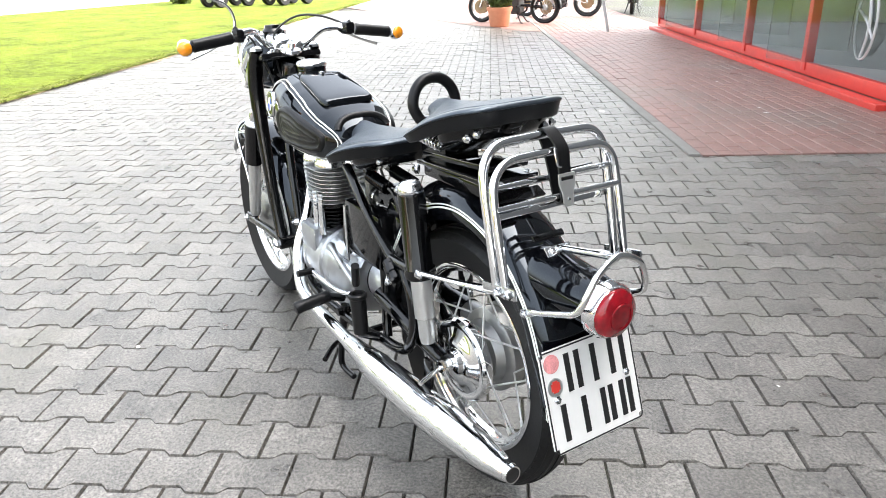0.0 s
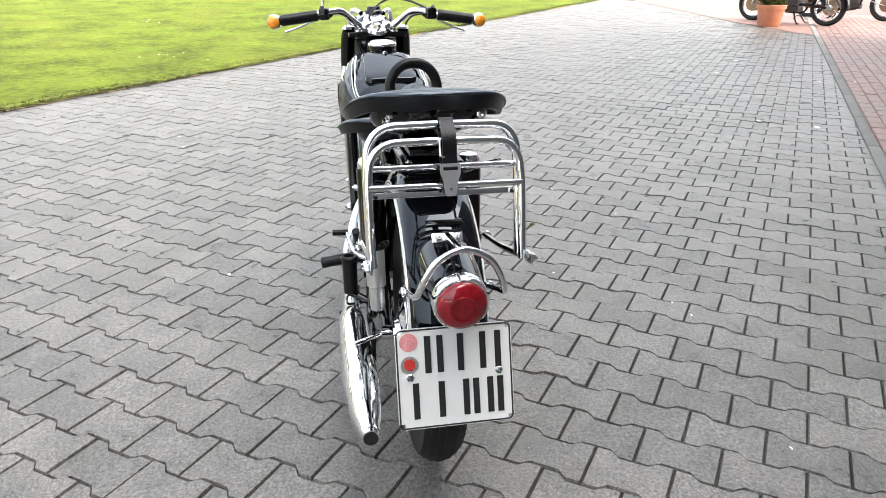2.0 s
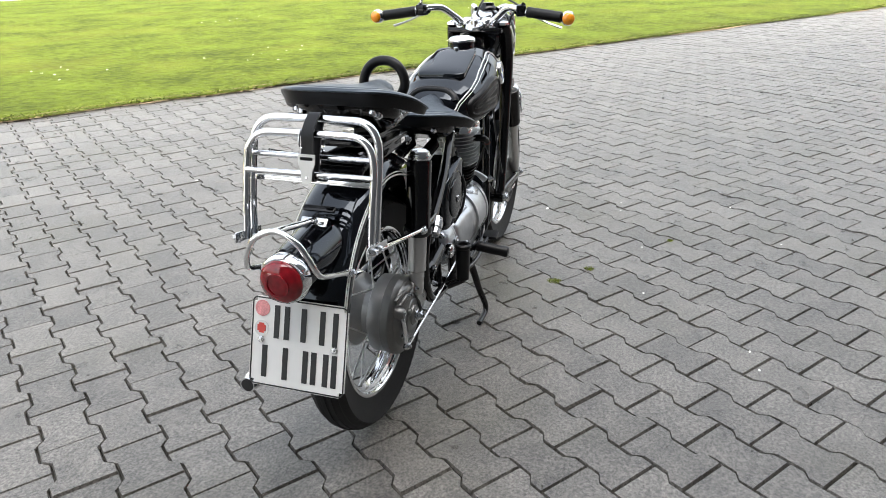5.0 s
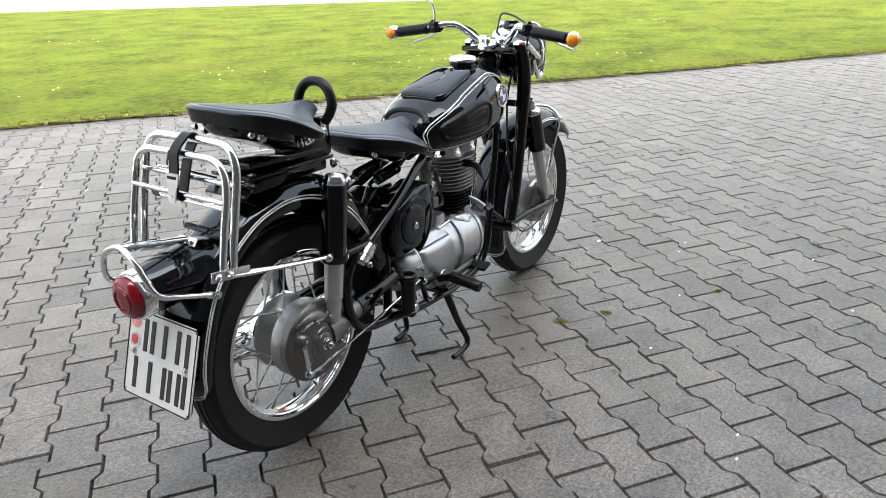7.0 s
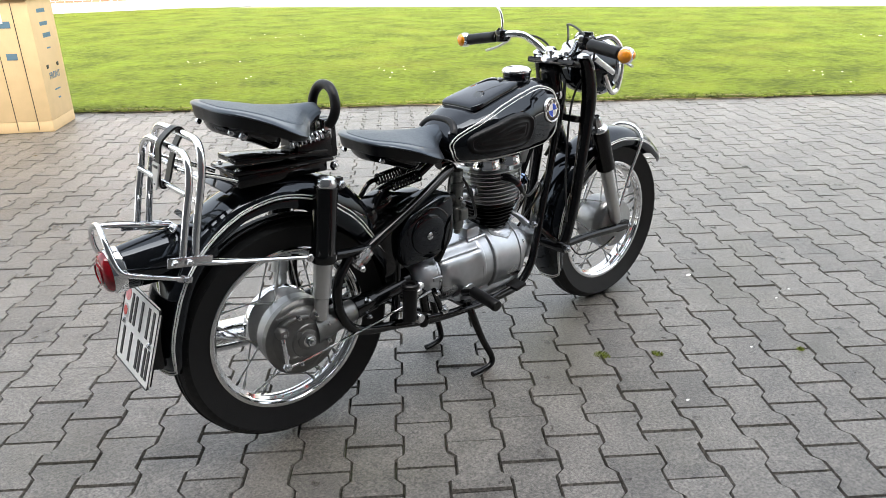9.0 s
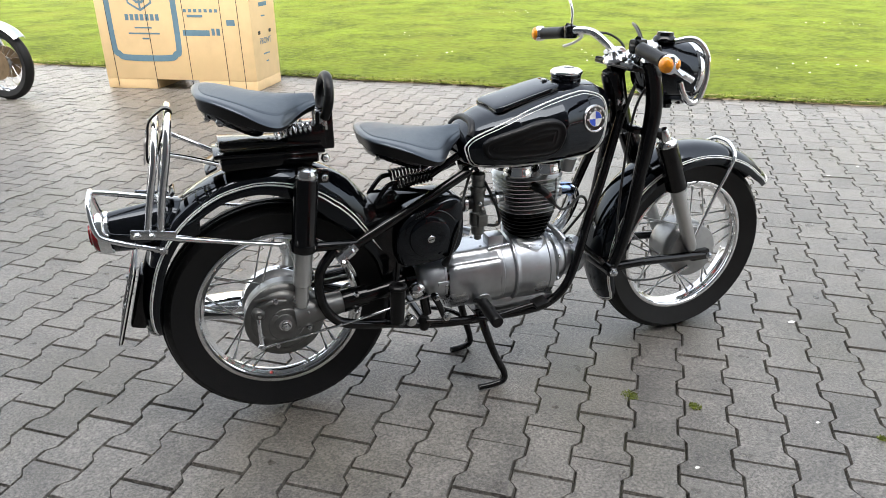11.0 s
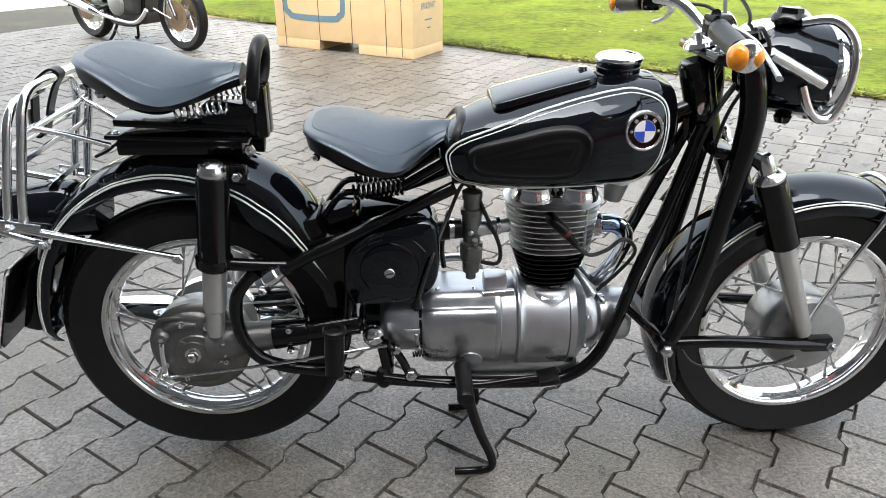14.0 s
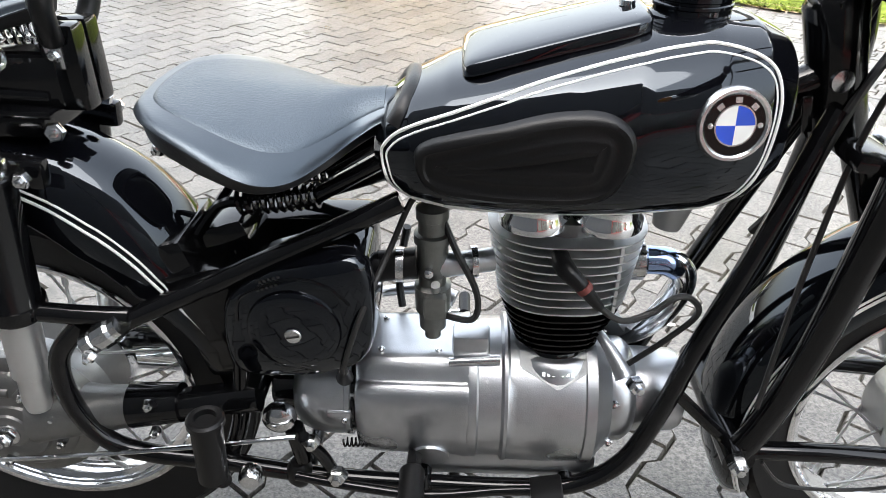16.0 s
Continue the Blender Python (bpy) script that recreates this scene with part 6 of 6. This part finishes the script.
part("rubber_stop", lathe([(0.012, 0), (0.018, 0.01), (0.019, 0.03), (0.012, 0.042), (0, 0.043)], (0.41, -0.10, 0.262), (0, 0, -1), 18), M_RUBBER, moto, "round black rubber stop")
part("stop_switch", rod((0.42, -0.10, 0.27), (0.41, -0.10, 0.33), 0.014), M_BLACK, moto)
part("return_spring", coil((0.475, -0.085, 0.288), (0.53, -0.085, 0.291), 0.006, 9, 0.0015), M_BLACK, moto)
gl = part("gear_lever", tube([(0.47, 0.10, 0.33), (0.50, 0.135, 0.335), (0.58, 0.15, 0.345), (0.64, 0.155, 0.35)], 0.0065, 10), M_CHROME, moto, "chrome gear lever")
part("lever_rubber", tube([(0.645, 0.15, 0.35), (0.645, 0.20, 0.352)], 0.010, 14, 1), M_RUBBER, gl)
kick = part("kick_starter", tube([(0.63, 0.095, 0.418), (0.58, 0.110, 0.428), (0.48, 0.122, 0.405), (0.40, 0.130, 0.392)], [0.014, 0.010, 0.008, 0.010], 12), M_ALU, moto, "polished kick starter arm")
part("kick_pedal", rod((0.405, 0.128, 0.392), (0.37, 0.142, 0.46), 0.011), M_RUBBER, kick)
part("side_cap", lathe([(0.040, 0.0), (0.040, 0.016), (0.034, 0.022), (0.018, 0.026), (0, 0.027)], (0.85, 0.065, 0.395), (0.35, 1, 0.35), 6), M_ALU, case, "six-sided alloy cap", smooth=20)
part("speedo_drive", tube([(0.55, 0.07, 0.42), (0.545, 0.085, 0.47), (0.56, 0.07, 0.56)], 0.006, 8), M_CABLE, case)
part("timing_cover", block((0.79, 0.088, 0.40), (0.11, 0.03, 0.085), 0.014), M_ALU, case, "alloy side cover")
part("pushrod_tube", rod((0.735, 0.072, 0.42), (0.735, 0.068, 0.55), 0.011), M_CHROME, cyl)
part("pushrod_tube", rod((0.775, 0.072, 0.42), (0.775, 0.068, 0.55), 0.011), M_CHROME, cyl)

# ---- other machines, far off ----
def plain_bike(label, m, paint, accent, front_disc=True, rake=0.32, silencer=True, group=""):
    """A simpler motorcycle with its rear axle over the origin, heading along x."""
    root = thing("motorcycle", label, "motorcycle", (0, 0, 0), group)
    R, wb = 0.31, 1.40
    for name, x in (("rear_wheel", 0.0), ("front_wheel", wb)):
        c = Vector((x, 0, R))
        rim = part(name, ring_lathe([(0.232, -0.03), (0.238, -0.03), (0.225, -0.012), (0.222, 0), (0.225, 0.012), (0.238, 0.03), (0.232, 0.03), (0.215, 0.01), (0.213, 0), (0.215, -0.01)], c, (0, 1, 0), 48), M_CHROME, root)
        w = 0.055 if x == 0 else 0.046
        part("tyre", ring_lathe([(0.232, -0.03)] + [(0.258 + 0.054 * math.cos(radians(a)) ** 0.8, w * math.sin(radians(a)) / 0.94) for a in np.linspace(-70, 70, 13)] + [(0.232, 0.03)], c, (0, 1, 0), 48), M_TYRE, rim)
        part("hub", lathe([(0.03, -0.06), (0.05, -0.05), (0.04, 0), (0.05, 0.05), (0.03, 0.06)], c, (0, 1, 0), 24), M_ALU_DARK, rim)
        for j in range(24):
            a, s = j * math.tau / 24, 1 if j % 2 else -1
            part("spoke", rod(c + Vector((0.218 * math.cos(a), 0, 0.218 * math.sin(a))), c + Vector((0.045 * math.cos(a + s * 0.6), s * 0.045, 0.045 * math.sin(a + s * 0.6))), 0.0022, seg=5), M_STEEL, rim)
        if front_disc:
            for s in (-1, 1) if x else (-1,):
                part("brake_disc", ring_lathe([(0.135, s * 0.062), (0.135, s * 0.068), (0.085, s * 0.068), (0.085, s * 0.062)], c, (0, 1, 0), 36), M_DISC, rim, "worn brown brake disc")
                part("disc_carrier", ring_lathe([(0.088, s * 0.066), (0.088, s * 0.07), (0.03, s * 0.07), (0.03, s * 0.06)], c, (0, 1, 0), 24), M_DISC, rim)
    for s in (-1, 1):
        part("fork_leg", tube([(wb, s * 0.085, R), (wb - rake * 0.75, s * 0.085, R + 0.62)], [0.022, 0.018], 14, 1), M_STEEL, root, "bright fork leg")
        part("rear_strut", tube([(0.02, s * 0.12, R + 0.03), (0.10, s * 0.12, R + 0.36)], [0.02, 0.026], 12, 1), M_BLACK, root)
        part("swing_arm", tube([(0, s * 0.10, R), (0.48, s * 0.09, R + 0.04)], 0.022, 10, 1), M_BLACK, root)
        if silencer:
            part("silencer", tube([(-0.22, s * 0.17, 0.40), (0.0, s * 0.17, 0.36), (0.25, s * 0.165, 0.30), (0.40, s * 0.15, 0.26), (0.85, s * 0.13, 0.22), (1.02, s * 0.10, 0.34)], [0.045, 0.05, 0.045, 0.022, 0.02, 0.02], 16), M_CHROME, root, "chrome silencer")
        part("footpeg", rod((0.50, s * 0.14, 0.34), (0.50, s * 0.25, 0.33), 0.014), M_RUBBER, root)
    engine = part("engine", block((0.72, 0, 0.42), (0.42, 0.30, 0.26), 0.05, segs=3), M_ENGINE, root, "dark grey engine")
    for i in range(6):
        part("fin", block((0.76, 0, 0.52 + i * 0.024), (0.30, 0.36, 0.010), 0.003), M_ENGINE, engine)
    part("engine_cover", lathe([(0.11, 0), (0.10, 0.03), (0.06, 0.05), (0, 0.052)], (0.66, -0.15, 0.38), (0, -1, 0), 24), M_ALU_DARK, engine)
    part("sump", block((0.72, 0, 0.255), (0.46, 0.22, 0.10), 0.02), M_ENGINE, engine)
    part("frame", tube([(0.98, 0.0, 0.86), (0.96, -0.06, 0.5), (0.90, -0.10, 0.22), (0.5, -0.11, 0.20), (0.42, -0.11, 0.34)], 0.018, 10), M_BLACK, root)
    part("tank", loft_tank(0.52, 1.06, 0.76, 0.98, 0.15), paint, root, "fuel tank")
    part("seat", block((0.22, 0, 0.80), (0.66, 0.24, 0.10), 0.04, ry(4), segs=3), M_SEAT, root, "black bench seat")
    part("side_panel", block((0.30, 0, 0.62), (0.34, 0.26, 0.24), 0.05, segs=3), accent, root)
    part("tail", tube([(0.05, 0, 0.80), (-0.14, 0, 0.83), (-0.28, 0, 0.82)], [0.11, 0.09, 0.05], 14), paint, root)
    for name, x, t0, t1 in (("front_fender", wb, 40, 150), ("rear_fender", 0.0, 60, 185)):
        b2 = bmesh.new()
        rings = [[Vector((x + (R + 0.045 - 0.03 * abs(v) ** 3) * math.cos(radians(t)), 0.065 * v, R + (R + 0.045 - 0.03 * abs(v) ** 3) * math.sin(radians(t)))) for v in np.linspace(-1, 1, 9)] + [Vector((x + (R + 0.04 - 0.03 * abs(v) ** 3) * math.cos(radians(t)), 0.062 * v, R + (R + 0.04 - 0.03 * abs(v) ** 3) * math.sin(radians(t)))) for v in np.linspace(1, -1, 9)] for t in np.linspace(t0, t1, 20)]
        part(name, add_rings(b2, rings), M_BLACK if name == "rear_fender" else M_STEEL, root)
    part("handlebar", tube([(0.98, 0.36, 1.04), (1.05, 0.2, 1.06), (1.10, 0, 1.02), (1.05, -0.2, 1.06), (0.98, -0.36, 1.04)], 0.012, 10), M_BLACK, root)
    part("headlamp", lathe([(0.05, -0.06), (0.09, 0.0), (0.095, 0.06), (0.08, 0.075), (0, 0.085)], (1.20, 0, 0.92), (1, 0, 0), 24), M_CHROME, root)
    part("stand", tube([(0.56, -0.10, 0.22), (0.50, -0.13, 0.10), (0.44, -0.16, 0.02), (0.40, -0.16, 0.012)], 0.014, 10), M_BLACK, root, "black stand leg")
    part("stand", tube([(0.56, 0.10, 0.22), (0.50, 0.13, 0.10), (0.44, 0.16, 0.02), (0.40, 0.16, 0.012)], 0.014, 10), M_BLACK, root)
    part("stand_pedal", tube([(0.50, -0.12, 0.12), (0.62, -0.18, 0.13), (0.70, -0.20, 0.06)], 0.009, 8), M_BLACK, root)
    part("torque_rod", rod((1.12, -0.09, 0.36), (wb - 0.03, -0.10, R - 0.02), 0.008), M_STEEL, root)
    root.matrix_basis = m
    return root


def loft_tank(x0, x1, z0, z1, w):
    rings = []
    for t in np.linspace(0.02, 0.98, 14):
        k = math.sin(math.pi * t ** 0.8) ** 0.5
        rings.append([Vector((x0 + (x1 - x0) * t, w * k * math.copysign(abs(math.cos(a)) ** 0.7, math.cos(a)), z0 + (z1 - z0) * (0.5 + 0.5 * k * math.copysign(abs(math.sin(a)) ** 0.7, math.sin(a))))) for a in np.linspace(0, math.tau, 24, endpoint=False)])
    return add_rings(bmesh.new(), rings)


M_DISC = mat("worn_disc", (0.24, 0.17, 0.10), 0.45, 0.6, vary=0.25, scale=40)
M_ENGINE = mat("engine_dark", (0.05, 0.05, 0.05), 0.5, 0.3, vary=0.3, scale=20)


def heading(rear, front):
    d = Vector(front) - Vector(rear)
    return pose(rear[0], rear[1], 0, 0, 0, math.degrees(math.atan2(d.y, d.x)))


plain_bike("black motorcycle with spoked wheels on its centre stand by the lawn", heading((-2.70, 6.24), (-1.55, 5.40)), M_LACQUER, M_BLACK)
plain_bike("red and black sporty motorcycle parked before the shop", heading((10.25, -8.9), (11.4, -8.3)), M_RED, M_RED, silencer=False)
plain_bike("dark red motorcycle with bright wheels parked before the shop", heading((12.05, -9.85), (11.0, -10.65)), M_RED, M_BLACK, silencer=False)
plain_bike("dark motorcycle seen end-on beside the shop", heading((10.65, -11.8), (11.6, -12.82)), M_BLACK, M_BLACK, silencer=False)


def plant_pot():
    base = Vector((10.35, -7.85, 0))
    root = thing("potted_shrub", "round terracotta pot with a clipped green shrub", "potted plant", tuple(base))
    part("pot", lathe([(0.0, 0.0), (0.17, 0.0), (0.185, 0.02), (0.225, 0.30), (0.245, 0.30), (0.25, 0.36), (0.225, 0.365), (0.215, 0.33), (0.0, 0.32)], base, (0, 0, 1), 32), M_TERRA, root, "terracotta pot")
    part("stem", tube([base + Vector((0, 0, 0.3)), base + Vector((0, 0, 0.6))], 0.02, 8, 1), M_SOIL, root)
    rng = np.random.default_rng(8)
    n = 2600
    d = rng.normal(size=(n, 3))
    d /= np.linalg.norm(d, axis=1)[:, None]
    lump = np.array([1 + 0.16 * noise.noise(Vector(v) * 2.4) for v in d])
    c = d * (rng.uniform(0.7, 1.0, n) ** 0.5 * lump)[:, None] * (0.28, 0.28, 0.32) + np.array(base) + (0, 0, 0.66)
    t1, t2 = rng.normal(size=(n, 3)) * 0.022, rng.normal(size=(n, 3)) * 0.022
    verts = np.stack([c - t1, c + t2, c + t1, c - t2], 1).reshape(-1, 3)
    leaves = part("leaves", arr_mesh("leaves", verts.tolist(), np.arange(4 * n).reshape(-1, 4).tolist(), M_LEAF), M_LEAF, root, "small green leaves")
    leaves["kind"] = "stuff"


plant_pot()


def sign_post():
    base = Vector((8.05, -8.42, 0))
    side = Vector((0.68, -0.73, 0)).cross(Vector((0, 0, 1))).normalized()
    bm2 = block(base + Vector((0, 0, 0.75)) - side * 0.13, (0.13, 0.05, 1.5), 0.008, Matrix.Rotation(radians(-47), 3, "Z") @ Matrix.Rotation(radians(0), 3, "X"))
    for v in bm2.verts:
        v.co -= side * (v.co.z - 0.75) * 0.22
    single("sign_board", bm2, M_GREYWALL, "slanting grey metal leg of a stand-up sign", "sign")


sign_post()


def quad(x, y, ang, label):
    root = thing("quad_vehicle", label, "quad bike", (0, 0, 0), "small red vehicles on the lawn")
    for sx in (-0.5, 0.5):
        for sy in (-0.36, 0.36):
            wh = part("wheel", lathe([(0.05, -0.07), (0.11, -0.06), (0.12, -0.02), (0.12, 0.02), (0.11, 0.06), (0.05, 0.07)], (sx, sy, 0.24), (0, 1, 0), 20), M_GREY, root)
            part("tyre", ring_lathe([(0.12, -0.09), (0.22, -0.10), (0.24, -0.06), (0.24, 0.06), (0.22, 0.10), (0.12, 0.09)], (sx, sy, 0.24), (0, 1, 0), 24), M_TYRE, wh)
    part("chassis", block((0, 0, 0.36), (1.1, 0.4, 0.18), 0.04), M_BLACK, root)
    part("body", block((0.05, 0, 0.58), (1.2, 0.62, 0.26), 0.09, segs=3), M_RED, root, "red body shell")
    part("seat", block((-0.15, 0, 0.78), (0.6, 0.3, 0.14), 0.05, segs=3), M_SEAT, root)
    part("handlebar", tube([(0.3, -0.35, 0.98), (0.36, 0, 0.92), (0.3, 0.35, 0.98)], 0.015, 8), M_BLACK, root)
    root.matrix_basis = pose(x, y, 0.02, 0, 0, ang)


quad(22.9, -6.4, -75, "small red quad bike parked far off on the lawn")
quad(22.3, -8.2, -70, "small red quad bike beside the other one")


def far_bush():
    rng = np.random.default_rng(4)
    n = 1500
    d = rng.normal(size=(n, 3))
    d /= np.linalg.norm(d, axis=1)[:, None]
    c = d * rng.uniform(0.75, 1.0, (n, 1)) * (0.5, 0.5, 0.6) + (26.6, -5.8, 0.62)
    t1, t2 = rng.normal(size=(n, 3)) * 0.05, rng.normal(size=(n, 3)) * 0.05
    verts = np.stack([c - t1, c + t2, c + t1, c - t2], 1).reshape(-1, 3)
    root = thing("bush", "low dark green bush beyond the lawn", "bush", (26.6, -5.8, 0))
    part("stem", tube([(26.6, -5.8, 0), (26.6, -5.8, 0.6)], 0.05, 8, 1), M_SOIL, root)
    part("crown", arr_mesh("crown", verts.tolist(), np.arange(4 * n).reshape(-1, 4).tolist(), M_LEAF), M_LEAF, root)["kind"] = "stuff"


far_bush()


# ---- litter and moss on the paving ----
def petals():
    rng = random.Random(21)
    spots = [(1.752, -0.168, 0.013)] + [(rng.uniform(2.2, 7.5), rng.uniform(-5.5, -2.5), 0.03) for _ in range(14)] + [(rng.uniform(0.5, 4), rng.uniform(0.5, 3.2), 0.012) for _ in range(7)] + [(rng.uniform(-0.5, 2), rng.uniform(-1.4, -0.4), 0.007) for _ in range(10)]
    for x, y, r in spots:
        b2 = bmesh.new()
        n = 9
        top = [b2.verts.new((x + r * rng.uniform(0.6, 1.3) * math.cos(k * math.tau / n), y + 0.6 * r * rng.uniform(0.6, 1.3) * math.sin(k * math.tau / n), 0.004 + 0.15 * r * rng.random())) for k in range(n)]
        mid = b2.verts.new((x, y, 0.003 + 0.25 * r))
        for k in range(n):
            b2.faces.new((top[k], top[(k + 1) % n], mid))
        single("petal", b2, M_WHITEBIT, "pale fallen petal lying on the paving", "petal", "petals on the paving")


petals()


def daisies():
    """Small white flowers in loose clusters on the lawn."""
    rng = np.random.default_rng(17)
    verts, faces = [], []
    for cx, cy, count in ((4.4, 5.6, 7), (6.2, 3.9, 9), (3.2, 8.0, 6), (9.5, 6.5, 8), (7.5, 1.5, 6), (12.0, 3.0, 7), (5.5, 10.5, 8), (2.5, 6.2, 4)):
        for _ in range(count):
            x, y, r = cx + rng.normal(0, 0.28), cy + rng.normal(0, 0.28), rng.uniform(0.008, 0.014)
            if Vector((x, y, 0)).dot(LN) < LAWN_N + 0.1:
                continue
            o = len(verts)
            verts.append((x, y, 0.040))
            verts += [(x + r * math.cos(k * math.tau / 8), y + r * math.sin(k * math.tau / 8), 0.034 + 0.004 * (k % 2)) for k in range(8)]
            faces += [(o, o + 1 + k, o + 1 + (k + 1) % 8) for k in range(8)]
    tagged(new("daisies", arr_mesh("daisies", verts, faces, M_WHITEBIT)), "small white daisies scattered over the lawn", "flowers", kind="stuff")


daisies()


def moss():
    rng = np.random.default_rng(6)
    spots = [(0.975, -0.335, 0.026), (1.12, -0.45, 0.018), (1.5, -0.75, 0.012)]
    pts = []
    for x, y, r in spots:
        for _ in range(150):
            a, d = rng.uniform(0, math.tau), r * rng.random() ** 0.7
            pts.append((x + d * math.cos(a), y + d * math.sin(a), 0.0))
    c = np.array(pts)
    n = len(c)
    a = rng.uniform(0, math.tau, n)
    side = np.stack([np.cos(a), np.sin(a), 0 * a], 1) * 0.0022
    tip = np.stack([rng.normal(0, 0.004, n), rng.normal(0, 0.004, n), rng.uniform(0.002, 0.006, n)], 1)
    verts = np.stack([c - side, c + side, c + tip], 1).reshape(-1, 3)
    tagged(new("moss", arr_mesh("moss", verts.tolist(), np.arange(3 * n).reshape(-1, 3).tolist(), M_MOSS)), "small green weeds and moss in the joints", "moss", kind="stuff")


moss()

# ---- paving: double-T concrete pavers, one by one ----
PITCH, LEN = 0.1368, 0.198
HEAD, NECK, JOINT = 0.0788, 0.0580, 0.0018
S0, N0 = -0.0339, 0.0918
OUT = [(HEAD, -LEN / 2), (HEAD, -0.058), (NECK, -0.036), (NECK, 0.036), (HEAD, 0.058), (HEAD, LEN / 2), (-HEAD, LEN / 2), (-HEAD, 0.058), (-NECK, 0.036), (-NECK, -0.036), (-HEAD, -0.058), (-HEAD, -LEN / 2)]


def paver_rings(shrink, z):
    res = []
    for a, b in OUT:
        res.append((a - math.copysign(shrink, a), b - math.copysign(shrink, b) if abs(b) > 0.09 else b, z))
    return res


PV = np.array(paver_rings(JOINT, -0.02) + paver_rings(JOINT, -0.0085) + paver_rings(JOINT + 0.0029, 0.0))
PF = [[k, (k + 1) % 12, 12 + (k + 1) % 12, 12 + k] for k in range(12)] + [[12 + k, 12 + (k + 1) % 12, 24 + (k + 1) % 12, 24 + k] for k in range(12)] + [list(range(24, 36))]


def beyond_kerb(p):
    q = Vector((p[0], p[1], 0)) - KERB
    return q.dot(KD) > 0.12 and q.dot(KN) > 0.08


def paving():
    rng = random.Random(11)
    cells = []
    for i in range(-50, 140):
        s = S0 + i * PITCH
        for j in range(-52, 30):
            n = N0 + LEN * (j + (1.0 if i % 2 else 0.5))
            p = site(s, n)
            if p.dot(LN) > LAWN_N + 0.12:
                continue
            if beyond_kerb(p) or (p - WALL0).dot(KN) > 0.15 or p.x < -5.5:
                continue
            cells.append((p, (p.x - 0.55) ** 2 + (p.y + 0.30) ** 2))
    cells.sort(key=lambda c: c[1])
    root = thing("pavement", "grey double-T concrete paving with dark mossy joints", "pavement", (0, 0, 0), kind="structure")
    rot = np.array([[SD.x, ND.x], [SD.y, ND.y]])
    base = PV.copy()
    base[:, :2] = PV[:, :2] @ rot.T
    me = arr_mesh("paver", base.tolist(), PF, M_PAVER)
    for p, _ in cells[:300]:
        ob = new("paver", me)
        ob.parent = root
        ob.matrix_basis = Matrix.Translation((p.x, p.y, rng.gauss(-0.001, 0.0012))) @ Euler((rng.gauss(0, 0.004), rng.gauss(0, 0.004), rng.gauss(0, 0.004))).to_matrix().to_4x4()
    verts, faces = [], []
    for k, (p, _) in enumerate(cells[300:]):
        v = base.copy()
        v[:, 2] += rng.gauss(-0.001, 0.0012) + v[:, 0] * rng.gauss(0, 0.006) + v[:, 1] * rng.gauss(0, 0.006)
        v[:, 0] += p.x
        v[:, 1] += p.y
        verts.append(v)
        faces.extend([[f + 36 * k for f in face] for face in PF])
    ob = new("paver_field", arr_mesh("paver_field", np.concatenate(verts).tolist(), faces, M_PAVER))
    ob.parent = root
    tagged(ob, "many more grey concrete pavers", kind="stuff")


def red_paving():
    rng = random.Random(5)
    root = thing("red_pavement", "worn red clinker strip with a flush concrete kerb", "pavement", (0, 0, 0), kind="structure")
    verts, faces = [], []
    k = 0
    for r in range(0, 21):
        for c in range(-1, 70):
            a, b, hl = 0.10 + c * 0.205 + (0.1 if r % 2 else 0), 0.055 + r * 0.104, 0.099
            if a > 13.5 or (c < 0 and r % 2 == 0):
                continue
            if c < 0:
                a, hl = 0.048, 0.047
            h = rng.gauss(0, 0.0012)
            for z, g in ((-0.01, 0.0), (0.005 + h, 0.0), (0.009 + h, 0.005)):
                for sx, sy in ((-1, -1), (1, -1), (1, 1), (-1, 1)):
                    verts.append(tuple(kerb_at(a + sx * (hl - g), b + sy * (0.049 - g), z)))
            o = 12 * k
            for lv in (0, 4):
                for q in range(4):
                    faces.append([o + lv + q, o + lv + (q + 1) % 4, o + lv + 4 + (q + 1) % 4, o + lv + 4 + q])
            faces.append([o + 8, o + 9, o + 10, o + 11])
            k += 1
    ob = new("clinker", arr_mesh("clinker", verts, faces, M_RED_PAVER))
    ob.parent = root
    tagged(ob, "small red clinker bricks", kind="stuff")
    turn = rz(-34.0)
    stone = finish(block((0, 0, -0.04), (0.99, 0.075, 0.09), 0.006, turn), M_KERB, "kerb_stone")
    for i in range(14):
        st = new("kerb_stone", stone)
        st.parent = root
        st.location = kerb_at(0.5 + i * 1.0, -0.045, 0.009)


paving()
red_paving()
